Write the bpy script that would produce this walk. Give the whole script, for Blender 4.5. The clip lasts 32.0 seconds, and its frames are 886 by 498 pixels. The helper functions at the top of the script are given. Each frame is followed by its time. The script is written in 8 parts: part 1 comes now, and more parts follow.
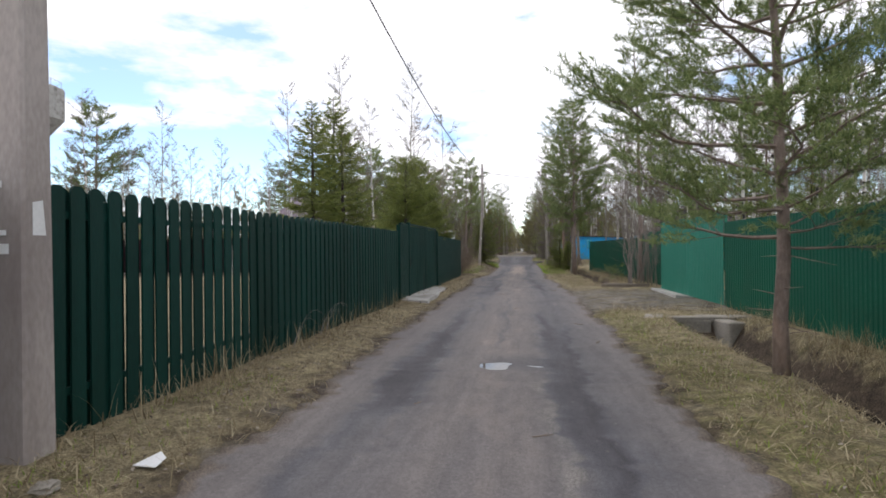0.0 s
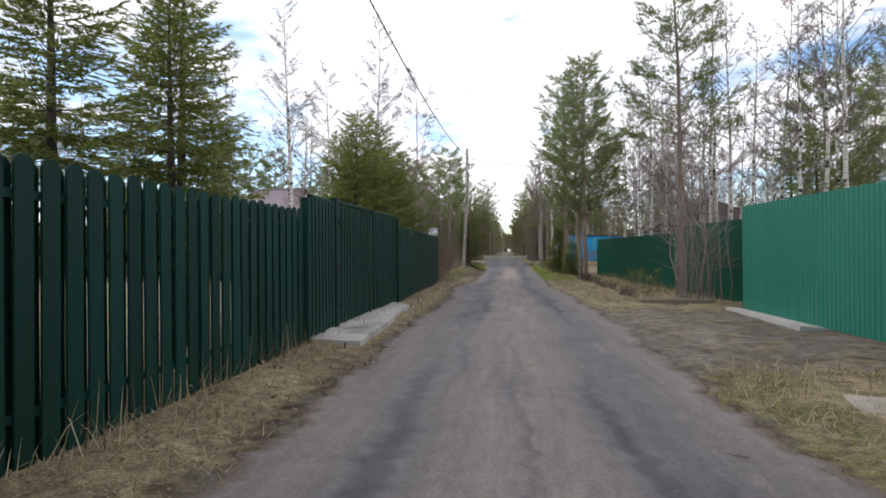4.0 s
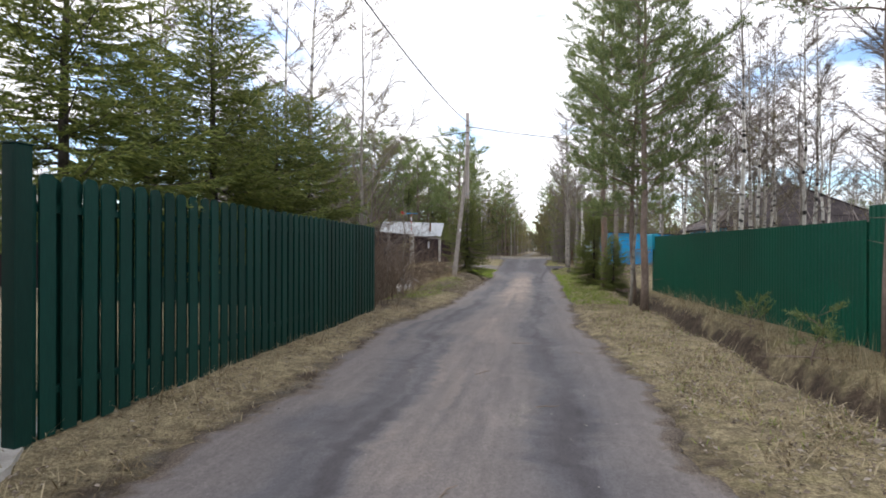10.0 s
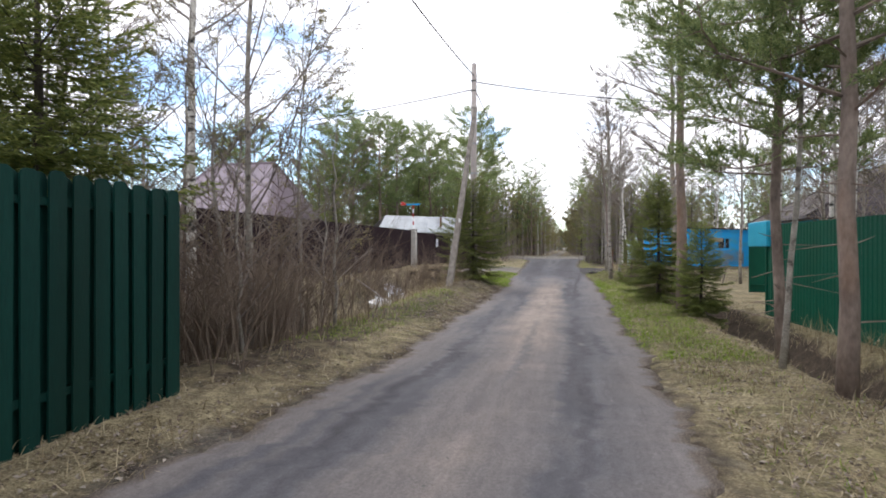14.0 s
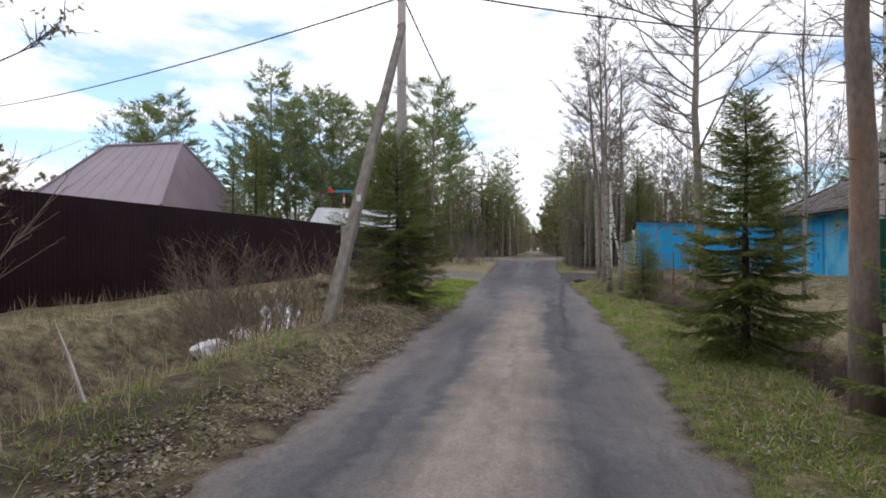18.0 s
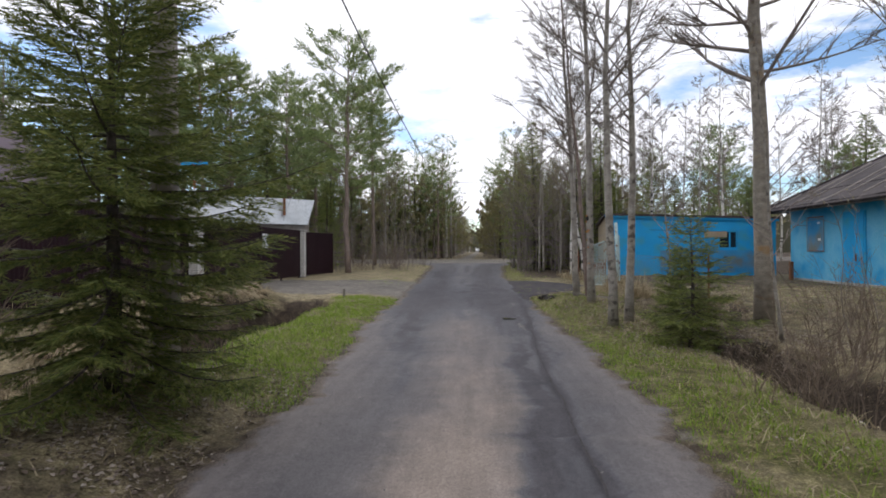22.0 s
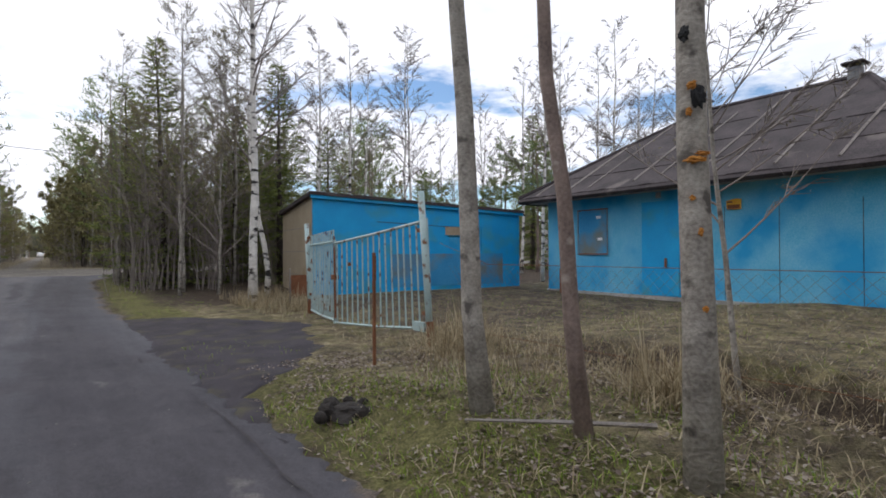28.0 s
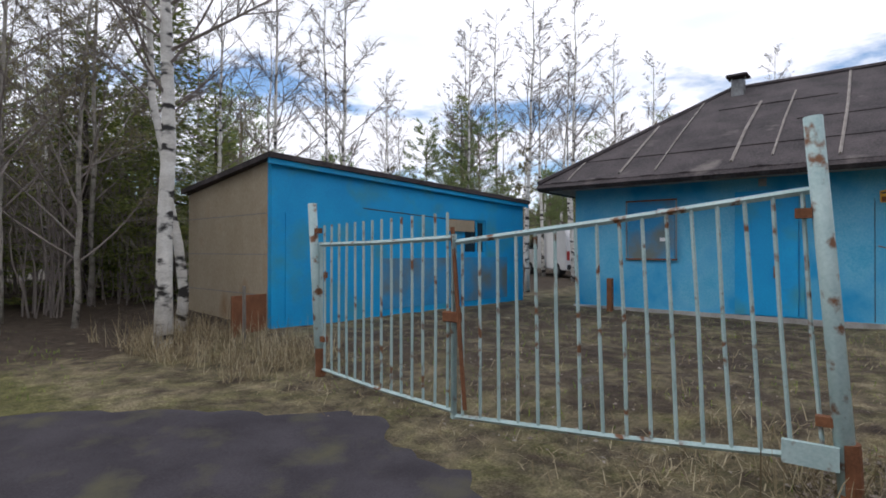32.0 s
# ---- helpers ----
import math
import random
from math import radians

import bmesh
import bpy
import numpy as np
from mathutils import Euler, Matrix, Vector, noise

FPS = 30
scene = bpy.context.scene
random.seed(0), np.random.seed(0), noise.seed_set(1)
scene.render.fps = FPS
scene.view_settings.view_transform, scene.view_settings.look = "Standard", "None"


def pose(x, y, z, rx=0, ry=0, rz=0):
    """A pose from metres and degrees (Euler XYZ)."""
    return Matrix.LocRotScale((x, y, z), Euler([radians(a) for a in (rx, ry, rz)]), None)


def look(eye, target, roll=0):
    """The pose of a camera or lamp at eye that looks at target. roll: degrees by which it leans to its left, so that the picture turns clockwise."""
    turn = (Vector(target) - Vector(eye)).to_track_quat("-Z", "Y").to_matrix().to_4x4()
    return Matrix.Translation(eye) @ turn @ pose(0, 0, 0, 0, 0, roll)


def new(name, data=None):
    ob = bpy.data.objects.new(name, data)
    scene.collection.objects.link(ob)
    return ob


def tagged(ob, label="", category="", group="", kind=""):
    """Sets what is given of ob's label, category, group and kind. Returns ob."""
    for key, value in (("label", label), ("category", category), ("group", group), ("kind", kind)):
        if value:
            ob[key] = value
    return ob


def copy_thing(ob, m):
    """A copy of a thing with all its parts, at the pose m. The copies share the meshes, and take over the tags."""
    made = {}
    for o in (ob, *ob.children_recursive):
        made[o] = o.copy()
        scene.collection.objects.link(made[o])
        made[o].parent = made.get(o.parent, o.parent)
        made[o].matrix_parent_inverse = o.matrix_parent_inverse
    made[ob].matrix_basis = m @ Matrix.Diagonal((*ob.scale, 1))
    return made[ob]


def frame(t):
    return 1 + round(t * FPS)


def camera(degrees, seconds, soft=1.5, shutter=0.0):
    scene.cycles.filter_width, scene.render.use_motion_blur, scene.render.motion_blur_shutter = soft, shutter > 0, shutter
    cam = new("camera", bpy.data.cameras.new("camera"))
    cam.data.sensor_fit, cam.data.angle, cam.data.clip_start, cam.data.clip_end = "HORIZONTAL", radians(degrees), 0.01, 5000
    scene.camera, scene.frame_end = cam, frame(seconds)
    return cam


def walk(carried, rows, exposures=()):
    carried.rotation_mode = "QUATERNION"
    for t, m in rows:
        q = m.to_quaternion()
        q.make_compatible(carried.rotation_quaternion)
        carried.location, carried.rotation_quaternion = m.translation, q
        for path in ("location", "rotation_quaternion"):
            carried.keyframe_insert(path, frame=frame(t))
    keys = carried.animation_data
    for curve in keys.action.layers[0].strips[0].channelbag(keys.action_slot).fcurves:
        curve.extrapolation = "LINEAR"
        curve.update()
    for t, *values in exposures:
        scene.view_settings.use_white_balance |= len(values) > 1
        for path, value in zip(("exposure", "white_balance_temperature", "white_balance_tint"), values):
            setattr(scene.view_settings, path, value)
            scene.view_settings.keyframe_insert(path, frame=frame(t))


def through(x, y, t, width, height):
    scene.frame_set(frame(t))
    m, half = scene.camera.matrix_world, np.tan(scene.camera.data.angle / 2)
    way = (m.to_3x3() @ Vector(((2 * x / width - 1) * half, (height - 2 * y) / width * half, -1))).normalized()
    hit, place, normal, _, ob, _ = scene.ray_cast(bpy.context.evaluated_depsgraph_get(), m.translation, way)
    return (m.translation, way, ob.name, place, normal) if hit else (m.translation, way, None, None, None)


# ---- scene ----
# the walk: seconds, place in metres, yaw, pitch and roll in degrees
cam = camera(78.57, 32.0, soft=1.8)
PATH = [
    (0.0, -0.000, -0.000, 1.518, 8.50, 0.15, 0.61),
    (0.5, -0.106, 0.886, 1.511, 6.74, 0.15, 0.56),
    (1.0, -0.244, 1.766, 1.525, 6.29, 0.21, 0.51),
    (1.5, -0.376, 2.640, 1.509, 5.61, 0.21, 0.49),
    (2.0, -0.443, 3.516, 1.508, 5.55, 0.17, 0.44),
    (2.5, -0.471, 4.398, 1.505, 5.59, 0.19, 0.45),
    (3.0, -0.478, 5.292, 1.442, 6.10, 0.18, 0.51),
    (3.5, -0.484, 6.176, 1.446, 6.65, 0.20, 0.51),
    (5.5, -0.289, 9.654, 1.468, 7.78, 0.11, 0.21),
    (6.0, -0.230, 10.526, 1.492, 8.27, 0.06, 0.16),
    (6.5, -0.199, 11.375, 1.509, 8.52, 0.10, 0.14),
    (7.0, -0.141, 12.245, 1.512, 8.86, -0.02, 0.14),
    (7.5, -0.080, 13.134, 1.500, 9.06, -0.05, 0.08),
    (8.0, -0.011, 14.047, 1.520, 9.43, -0.06, 0.02),
    (8.5, 0.060, 14.953, 1.516, 9.27, 0.01, -0.00),
    (9.0, 0.124, 15.848, 1.539, 9.51, 0.00, -0.08),
    (9.5, 0.205, 16.728, 1.527, 9.80, 0.02, -0.16),
    (10.0, 0.304, 17.617, 1.536, 9.94, 0.03, -0.15),
    (10.5, 0.401, 18.521, 1.498, 10.05, 0.00, -0.13),
    (11.0, 0.478, 19.444, 1.476, 10.27, -0.01, -0.14),
    (11.5, 0.511, 20.390, 1.484, 10.77, 0.04, -0.15),
    (12.0, 0.505, 21.353, 1.475, 11.20, 0.04, -0.16),
    (12.5, 0.457, 22.332, 1.485, 11.86, -0.01, -0.16),
    (13.0, 0.378, 23.325, 1.471, 12.42, -0.07, -0.17),
    (13.5, 0.273, 24.329, 1.468, 12.93, -0.02, -0.09),
    (14.0, 0.169, 25.337, 1.502, 12.89, -0.05, -0.04),
    (14.5, 0.092, 26.342, 1.504, 12.40, -0.03, -0.04),
    (16.5, -0.049, 30.479, 1.486, 10.64, 0.02, 0.12),
    (17.0, -0.054, 31.513, 1.502, 10.62, -0.01, 0.14),
    (17.5, -0.045, 32.535, 1.501, 11.25, 0.04, 0.15),
    (18.0, -0.027, 33.547, 1.493, 10.19, 0.01, 0.17),
    (18.5, -0.044, 34.546, 1.488, 9.35, -0.00, 0.16),
    (19.0, -0.082, 35.551, 1.457, 8.20, -0.07, 0.10),
    (19.5, -0.143, 36.555, 1.463, 8.09, -0.05, 0.06),
    (20.0, -0.175, 37.562, 1.472, 6.91, -0.02, -0.02),
    (20.5, -0.219, 38.584, 1.475, 6.36, -0.01, 0.06),
    (21.0, -0.258, 39.619, 1.495, 5.04, 0.02, 0.17),
    (21.5, -0.288, 40.652, 1.517, 4.99, 0.09, 0.27),
    (22.0, -0.313, 41.683, 1.494, 3.69, 0.08, 0.32),
    (22.5, -0.372, 42.729, 1.480, 3.77, 0.07, 0.34),
    (23.0, -0.450, 43.790, 1.472, 3.76, 0.10, 0.30),
    (23.5, -0.520, 44.840, 1.493, 4.15, 0.14, 0.28),
    (24.0, -0.552, 45.880, 1.506, 3.60, 0.15, 0.29),
    (24.5, -0.563, 46.932, 1.544, 3.53, 0.21, 0.26),
    (26.5, -0.504, 50.698, 1.491, -0.94, 0.27, 0.20),
    (27.0, -0.470, 51.541, 1.506, -12.31, 0.34, 0.18),
    (27.5, -0.436, 52.375, 1.478, -24.31, 0.29, 0.04),
    (28.0, -0.366, 53.156, 1.444, -36.60, 0.35, 0.32),
    (28.5, -0.308, 53.961, 1.436, -43.13, 0.33, 0.19),
    (29.0, -0.250, 54.767, 1.438, -49.11, 0.28, 0.19),
    (29.5, -0.183, 55.594, 1.477, -52.01, 0.24, 0.16),
    (30.0, -0.108, 56.421, 1.507, -54.66, 0.24, 0.12),
    (30.5, -0.036, 57.241, 1.532, -54.69, 0.26, 0.11),
    (31.0, 0.062, 58.048, 1.507, -54.92, 0.25, 0.05),
    (31.5, 0.172, 58.889, 1.529, -54.22, 0.24, 0.01),
    (32.0, 0.293, 59.733, 1.549, -53.10, 0.20, -0.05),
]
walk(cam, [(t, pose(x, y, z, 90 + pitch, roll, yaw)) for t, x, y, z, yaw, pitch, roll in PATH],
     exposures=[(0.0, 0.16, 6500, 10), (5.0, 0.18, 6500, 10), (9.0, 0.34, 6500, 10), (11.5, 0.57, 6450, 10), (14.0, 0.6, 6420, 10), (17.0, 0.16, 6380, 10), (20.0, 0.06, 6380, 10),
                (23.0, 0.05, 6380, 10), (27.0, 0.0, 6300, 10), (29.0, 0.0, 6250, 10), (32.0, 0.0, 6220, 10)])

# ---- sky and sun: a bright, broken cloud cover ----
SUN_AZIMUTH, SUN_HEIGHT = radians(-30), radians(42)      # azimuth from +y towards +x
world = bpy.data.worlds.new("sky")
scene.world = world
world.use_nodes = True
wn, wl = world.node_tree.nodes, world.node_tree.links
wn.clear()
w_out = wn.new("ShaderNodeOutputWorld")
w_sky = wn.new("ShaderNodeTexSky")
w_sky.sky_type, w_sky.sun_disc = "NISHITA", False
w_sky.sun_elevation, w_sky.sun_rotation = SUN_HEIGHT, SUN_AZIMUTH
w_sky.air_density, w_sky.dust_density, w_sky.ozone_density = 1.0, 0.2, 3.0
w_blue = wn.new("ShaderNodeBackground")
w_blue.inputs[1].default_value = 0.15
wl.new(w_sky.outputs[0], w_blue.inputs[0])
w_tc = wn.new("ShaderNodeTexCoord")
w_map = wn.new("ShaderNodeMapping")
w_map.inputs["Scale"].default_value = (1.0, 1.0, 3.2)
w_map.inputs["Location"].default_value = (3.1, 0.7, 0.25)
wl.new(w_tc.outputs["Generated"], w_map.inputs[0])
w_n1 = wn.new("ShaderNodeTexNoise")
w_n1.inputs["Scale"].default_value, w_n1.inputs["Detail"].default_value, w_n1.inputs["Roughness"].default_value = 2.3, 9.0, 0.58
wl.new(w_map.outputs[0], w_n1.inputs["Vector"])
w_cover = wn.new("ShaderNodeValToRGB")
w_cover.color_ramp.elements[0].position, w_cover.color_ramp.elements[1].position = 0.41, 0.50
# the cover breaks up towards the horizon and closes overhead
w_sep = wn.new("ShaderNodeSeparateXYZ")
wl.new(w_tc.outputs["Generated"], w_sep.inputs[0])
w_high = wn.new("ShaderNodeMapRange")
w_high.inputs["From Min"].default_value, w_high.inputs["From Max"].default_value = 0.16, 0.42
w_high.inputs["To Min"].default_value, w_high.inputs["To Max"].default_value = -0.035, 0.075
wl.new(w_sep.outputs["Z"], w_high.inputs[0])
w_sum = wn.new("ShaderNodeMath")
wl.new(w_n1.outputs["Fac"], w_sum.inputs[0])
wl.new(w_high.outputs[0], w_sum.inputs[1])
wl.new(w_sum.outputs[0], w_cover.inputs[0])
w_n2 = wn.new("ShaderNodeTexNoise")
w_n2.inputs["Scale"].default_value, w_n2.inputs["Detail"].default_value = 3.4, 7.0
wl.new(w_map.outputs[0], w_n2.inputs["Vector"])
w_grey = wn.new("ShaderNodeValToRGB")
w_grey.color_ramp.elements[0].position, w_grey.color_ramp.elements[0].color = 0.34, (0.80, 0.815, 0.885, 1)
w_grey.color_ramp.elements[1].position, w_grey.color_ramp.elements[1].color = 0.54, (1.0, 0.986, 1.035, 1)
wl.new(w_n2.outputs["Fac"], w_grey.inputs[0])
w_cloud = wn.new("ShaderNodeBackground")
w_cloud.inputs[1].default_value = 1.22
wl.new(w_grey.outputs[0], w_cloud.inputs[0])
w_mix = wn.new("ShaderNodeMixShader")
wl.new(w_cover.outputs[0], w_mix.inputs[0])
wl.new(w_blue.outputs[0], w_mix.inputs[1])
wl.new(w_cloud.outputs[0], w_mix.inputs[2])
wl.new(w_mix.outputs[0], w_out.inputs[0])

sun = new("sun", bpy.data.lights.new("sun", "SUN"))
sun.data.energy, sun.data.angle, sun.data.color = 0.8, radians(14), (1.0, 0.96, 0.9)
_sx, _sy = math.sin(SUN_AZIMUTH) * math.cos(SUN_HEIGHT), math.cos(SUN_AZIMUTH) * math.cos(SUN_HEIGHT)
sun.matrix_world = look((0, 0, 30), (-_sx, -_sy, 30 - math.sin(SUN_HEIGHT)))

# ---- tools: materials ----
def mat(name, dark, light, scale=4.0, rough=0.8, bump=0.3, fine=40.0, metal=0.0, stretch=(1, 1, 1), spread=(0.35, 0.65),
        vary=0.0, stain=None, stain_at=(0.55, 0.7), stain_scale=1.2, spec=0.5, local=False):
    """A surface with variation at two scales, fine relief, and a stain colour where one is given."""
    m = bpy.data.materials.new(name)
    m.use_nodes = True
    n, l = m.node_tree.nodes, m.node_tree.links
    b = n["Principled BSDF"]
    b.inputs["Roughness"].default_value, b.inputs["Metallic"].default_value = rough, metal
    b.inputs["Specular IOR Level"].default_value = spec
    if local:
        where = n.new("ShaderNodeTexCoord").outputs["Object"]
    else:
        where = n.new("ShaderNodeNewGeometry").outputs["Position"]
    mp = n.new("ShaderNodeMapping")
    mp.inputs["Scale"].default_value = stretch
    l.new(where, mp.inputs[0])
    big = n.new("ShaderNodeTexNoise")
    big.inputs["Scale"].default_value, big.inputs["Detail"].default_value = scale, 6
    small = n.new("ShaderNodeTexNoise")
    small.inputs["Scale"].default_value, small.inputs["Detail"].default_value = fine, 4
    l.new(mp.outputs[0], big.inputs["Vector"])
    l.new(mp.outputs[0], small.inputs["Vector"])
    add = n.new("ShaderNodeMath")
    add.operation = "MULTIPLY_ADD"
    add.inputs[1].default_value = 0.45
    l.new(small.outputs["Fac"], add.inputs[0])
    half = n.new("ShaderNodeMath")
    half.operation = "MULTIPLY"
    half.inputs[1].default_value = 0.55
    l.new(big.outputs["Fac"], half.inputs[0])
    l.new(half.outputs[0], add.inputs[2])
    ramp = n.new("ShaderNodeValToRGB")
    ramp.color_ramp.elements[0].position, ramp.color_ramp.elements[0].color = spread[0], (*dark, 1)
    ramp.color_ramp.elements[1].position, ramp.color_ramp.elements[1].color = spread[1], (*light, 1)
    l.new(add.outputs[0], ramp.inputs[0])
    colour = ramp.outputs[0]
    if vary:
        info = n.new("ShaderNodeObjectInfo")
        hsv = n.new("ShaderNodeHueSaturation")
        rng = n.new("ShaderNodeMapRange")
        rng.inputs["To Min"].default_value, rng.inputs["To Max"].default_value = 1 - vary, 1 + vary
        l.new(info.outputs["Random"], rng.inputs[0])
        l.new(rng.outputs[0], hsv.inputs["Value"])
        l.new(colour, hsv.inputs["Color"])
        colour = hsv.outputs[0]
    if stain:
        sn = n.new("ShaderNodeTexNoise")
        sn.inputs["Scale"].default_value, sn.inputs["Detail"].default_value = stain_scale, 8
        l.new(mp.outputs[0], sn.inputs["Vector"])
        sr = n.new("ShaderNodeValToRGB")
        sr.color_ramp.elements[0].position, sr.color_ramp.elements[1].position = stain_at
        l.new(sn.outputs["Fac"], sr.inputs[0])
        mix = n.new("ShaderNodeMix")
        mix.data_type = "RGBA"
        l.new(sr.outputs[0], mix.inputs[0])
        l.new(colour, mix.inputs[6])
        mix.inputs[7].default_value = (*stain, 1)
        colour = mix.outputs[2]
    l.new(colour, b.inputs["Base Color"])
    if bump:
        bp = n.new("ShaderNodeBump")
        bp.inputs["Strength"].default_value, bp.inputs["Distance"].default_value = bump, 0.02
        l.new(add.outputs[0], bp.inputs["Height"])
        l.new(bp.outputs[0], b.inputs["Normal"])
    return m


def island_mat(name, colours, rough=0.7, through=0.0):
    """Small pieces (needles, blades, leaves), each island with a colour of its own."""
    m = bpy.data.materials.new(name)
    m.use_nodes = True
    n, l = m.node_tree.nodes, m.node_tree.links
    b = n["Principled BSDF"]
    b.inputs["Roughness"].default_value = rough
    b.inputs["Specular IOR Level"].default_value = 0.25
    g = n.new("ShaderNodeNewGeometry")
    ramp = n.new("ShaderNodeValToRGB")
    r = ramp.color_ramp
    for k, c in enumerate(colours):
        e = r.elements[k] if k < 2 else r.elements.new(1.0)
        e.position, e.color = k / max(1, len(colours) - 1), (*c, 1)
    l.new(g.outputs["Random Per Island"], ramp.inputs[0])
    info = n.new("ShaderNodeObjectInfo")
    rng = n.new("ShaderNodeMapRange")
    rng.inputs["To Min"].default_value, rng.inputs["To Max"].default_value = 0.85, 1.15
    l.new(info.outputs["Random"], rng.inputs[0])
    hsv = n.new("ShaderNodeHueSaturation")
    l.new(rng.outputs[0], hsv.inputs["Value"])
    l.new(ramp.outputs[0], hsv.inputs["Color"])
    l.new(hsv.outputs[0], b.inputs["Base Color"])
    if through:
        t = n.new("ShaderNodeBsdfTranslucent")
        mx = n.new("ShaderNodeMixShader")
        mx.inputs[0].default_value = through
        l.new(hsv.outputs[0], t.inputs[0])
        l.new(b.outputs[0], mx.inputs[1])
        l.new(t.outputs[0], mx.inputs[2])
        l.new(mx.outputs[0], n["Material Output"].inputs[0])
    return m


# ---- tools: meshes ----
class Geo:
    """Collects vertices and faces, then becomes one mesh."""

    def __init__(self):
        self.v, self.f = [], []

    def box(self, a, b, turn=None):
        i = len(self.v)
        for z in (a[2], b[2]):
            for x, y in ((a[0], a[1]), (b[0], a[1]), (b[0], b[1]), (a[0], b[1])):
                p = Vector((x, y, z))
                self.v.append(tuple(turn @ p) if turn else (x, y, z))
        for q in ((3, 2, 1, 0), (4, 5, 6, 7), (0, 1, 5, 4), (1, 2, 6, 5), (2, 3, 7, 6), (3, 0, 4, 7)):
            self.f.append(tuple(i + k for k in q))
        return self

    def prism(self, outline, lo, hi, axis=2, turn=None):
        """An outline of (u, v) pushed from lo to hi along an axis; u and v are the other two axes in order."""
        i, n = len(self.v), len(outline)
        for h in (lo, hi):
            for u, w in outline:
                p = [u, w]
                p.insert(axis, h)
                self.v.append(tuple(turn @ Vector(p)) if turn else tuple(p))
        self.f.append(tuple(i + k for k in reversed(range(n))))
        self.f.append(tuple(i + n + k for k in range(n)))
        for k in range(n):
            j = (k + 1) % n
            self.f.append((i + k, i + j, i + n + j, i + n + k))
        return self

    def tube(self, pts, radii, sides=6, cap=True):
        i0 = len(self.v)
        n = len(pts)
        for k in range(n):
            a, b = pts[max(0, k - 1)], pts[min(n - 1, k + 1)]
            dx, dy, dz = b[0] - a[0], b[1] - a[1], b[2] - a[2]
            le = math.sqrt(dx * dx + dy * dy + dz * dz) or 1.0
            dx, dy, dz = dx / le, dy / le, dz / le
            if abs(dz) < 0.9:
                ux, uy, uz = -dy, dx, 0.0
            else:
                ux, uy, uz = 0.0, -dz, dy
            ul = math.sqrt(ux * ux + uy * uy + uz * uz) or 1.0
            ux, uy, uz = ux / ul, uy / ul, uz / ul
            wx, wy, wz = dy * uz - dz * uy, dz * ux - dx * uz, dx * uy - dy * ux
            r, p = radii[k], pts[k]
            for s in range(sides):
                c, d = math.cos(6.28319 * s / sides) * r, math.sin(6.28319 * s / sides) * r
                self.v.append((p[0] + ux * c + wx * d, p[1] + uy * c + wy * d, p[2] + uz * c + wz * d))
        for k in range(n - 1):
            for s in range(sides):
                a, b = i0 + k * sides + s, i0 + k * sides + (s + 1) % sides
                self.f.append((a, b, b + sides, a + sides))
        if cap and sides > 3:
            self.f.append(tuple(i0 + s for s in reversed(range(sides))))
            self.f.append(tuple(i0 + (n - 1) * sides + s for s in range(sides)))
        return self

    def tri(self, a, b, c):
        i = len(self.v)
        self.v += [a, b, c]
        self.f.append((i, i + 1, i + 2))

    def quad(self, a, b, c, d):
        i = len(self.v)
        self.v += [a, b, c, d]
        self.f.append((i, i + 1, i + 2, i + 3))

    def mesh(self, name, smooth=False):
        me = bpy.data.meshes.new(name)
        me.from_pydata(self.v, [], self.f)
        if smooth:
            me.shade_smooth()
        me.update()
        return me


def bevelled(geo, width, segments=1):
    """The same mesh with its edges rounded."""
    bm = bmesh.new()
    me = geo.mesh("bevel")
    bm.from_mesh(me)
    bpy.data.meshes.remove(me)
    bmesh.ops.remove_doubles(bm, verts=bm.verts, dist=1e-5)
    bmesh.ops.bevel(bm, geom=bm.edges[:], offset=width, segments=segments, affect="EDGES", clamp_overlap=True)
    return bm


def part(name, shape, material, parent=None, label="", at=None, smooth=False):
    """Links a Geo, bmesh or mesh as one mesh object under a thing or a part."""
    if isinstance(shape, Geo):
        me = shape.mesh(name, smooth)
    elif isinstance(shape, bmesh.types.BMesh):
        me = bpy.data.meshes.new(name)
        shape.to_mesh(me)
        shape.free()
        if smooth:
            me.shade_smooth()
    else:
        me = shape
    if material and not me.materials:
        me.materials.append(material)
    ob = new(name, me)
    if parent:
        ob.parent = parent
    if at is not None:
        ob.matrix_basis = at
    if label:
        ob["label"] = label
    return ob


def thing(name, label, category, at=None, group="", kind=""):
    ob = new(name)
    ob.empty_display_size = 0.1
    if at is not None:
        ob.matrix_basis = at
    return tagged(ob, label, category, group, kind)


def interp(x, xs, ys):
    return float(np.interp(x, xs, ys))

# ---- materials ----
M_green = mat("green_fence_paint", (0.0028, 0.030, 0.024), (0.0048, 0.045, 0.036), 2.5, 0.55, 0.12, 60, vary=0.14, stretch=(1, 1, 0.15), stain=(0.004, 0.022, 0.016), stain_at=(0.52, 0.78), spec=0.22)
M_sheet = mat("dark_green_sheet", (0.004, 0.078, 0.048), (0.007, 0.10, 0.060), 0.8, 0.42, 0.04, 30, vary=0.03, stain=(0.012, 0.075, 0.045), stain_at=(0.5, 0.85), spec=0.25)
M_gate_sheet = mat("light_green_sheet", (0.025, 0.21, 0.15), (0.035, 0.25, 0.18), 0.8, 0.4, 0.04, 30, vary=0.03)
M_brown = mat("brown_sheet", (0.015, 0.0065, 0.0095), (0.025, 0.0105, 0.0145), 0.9, 0.5, 0.04, 30, vary=0.05, spec=0.12)
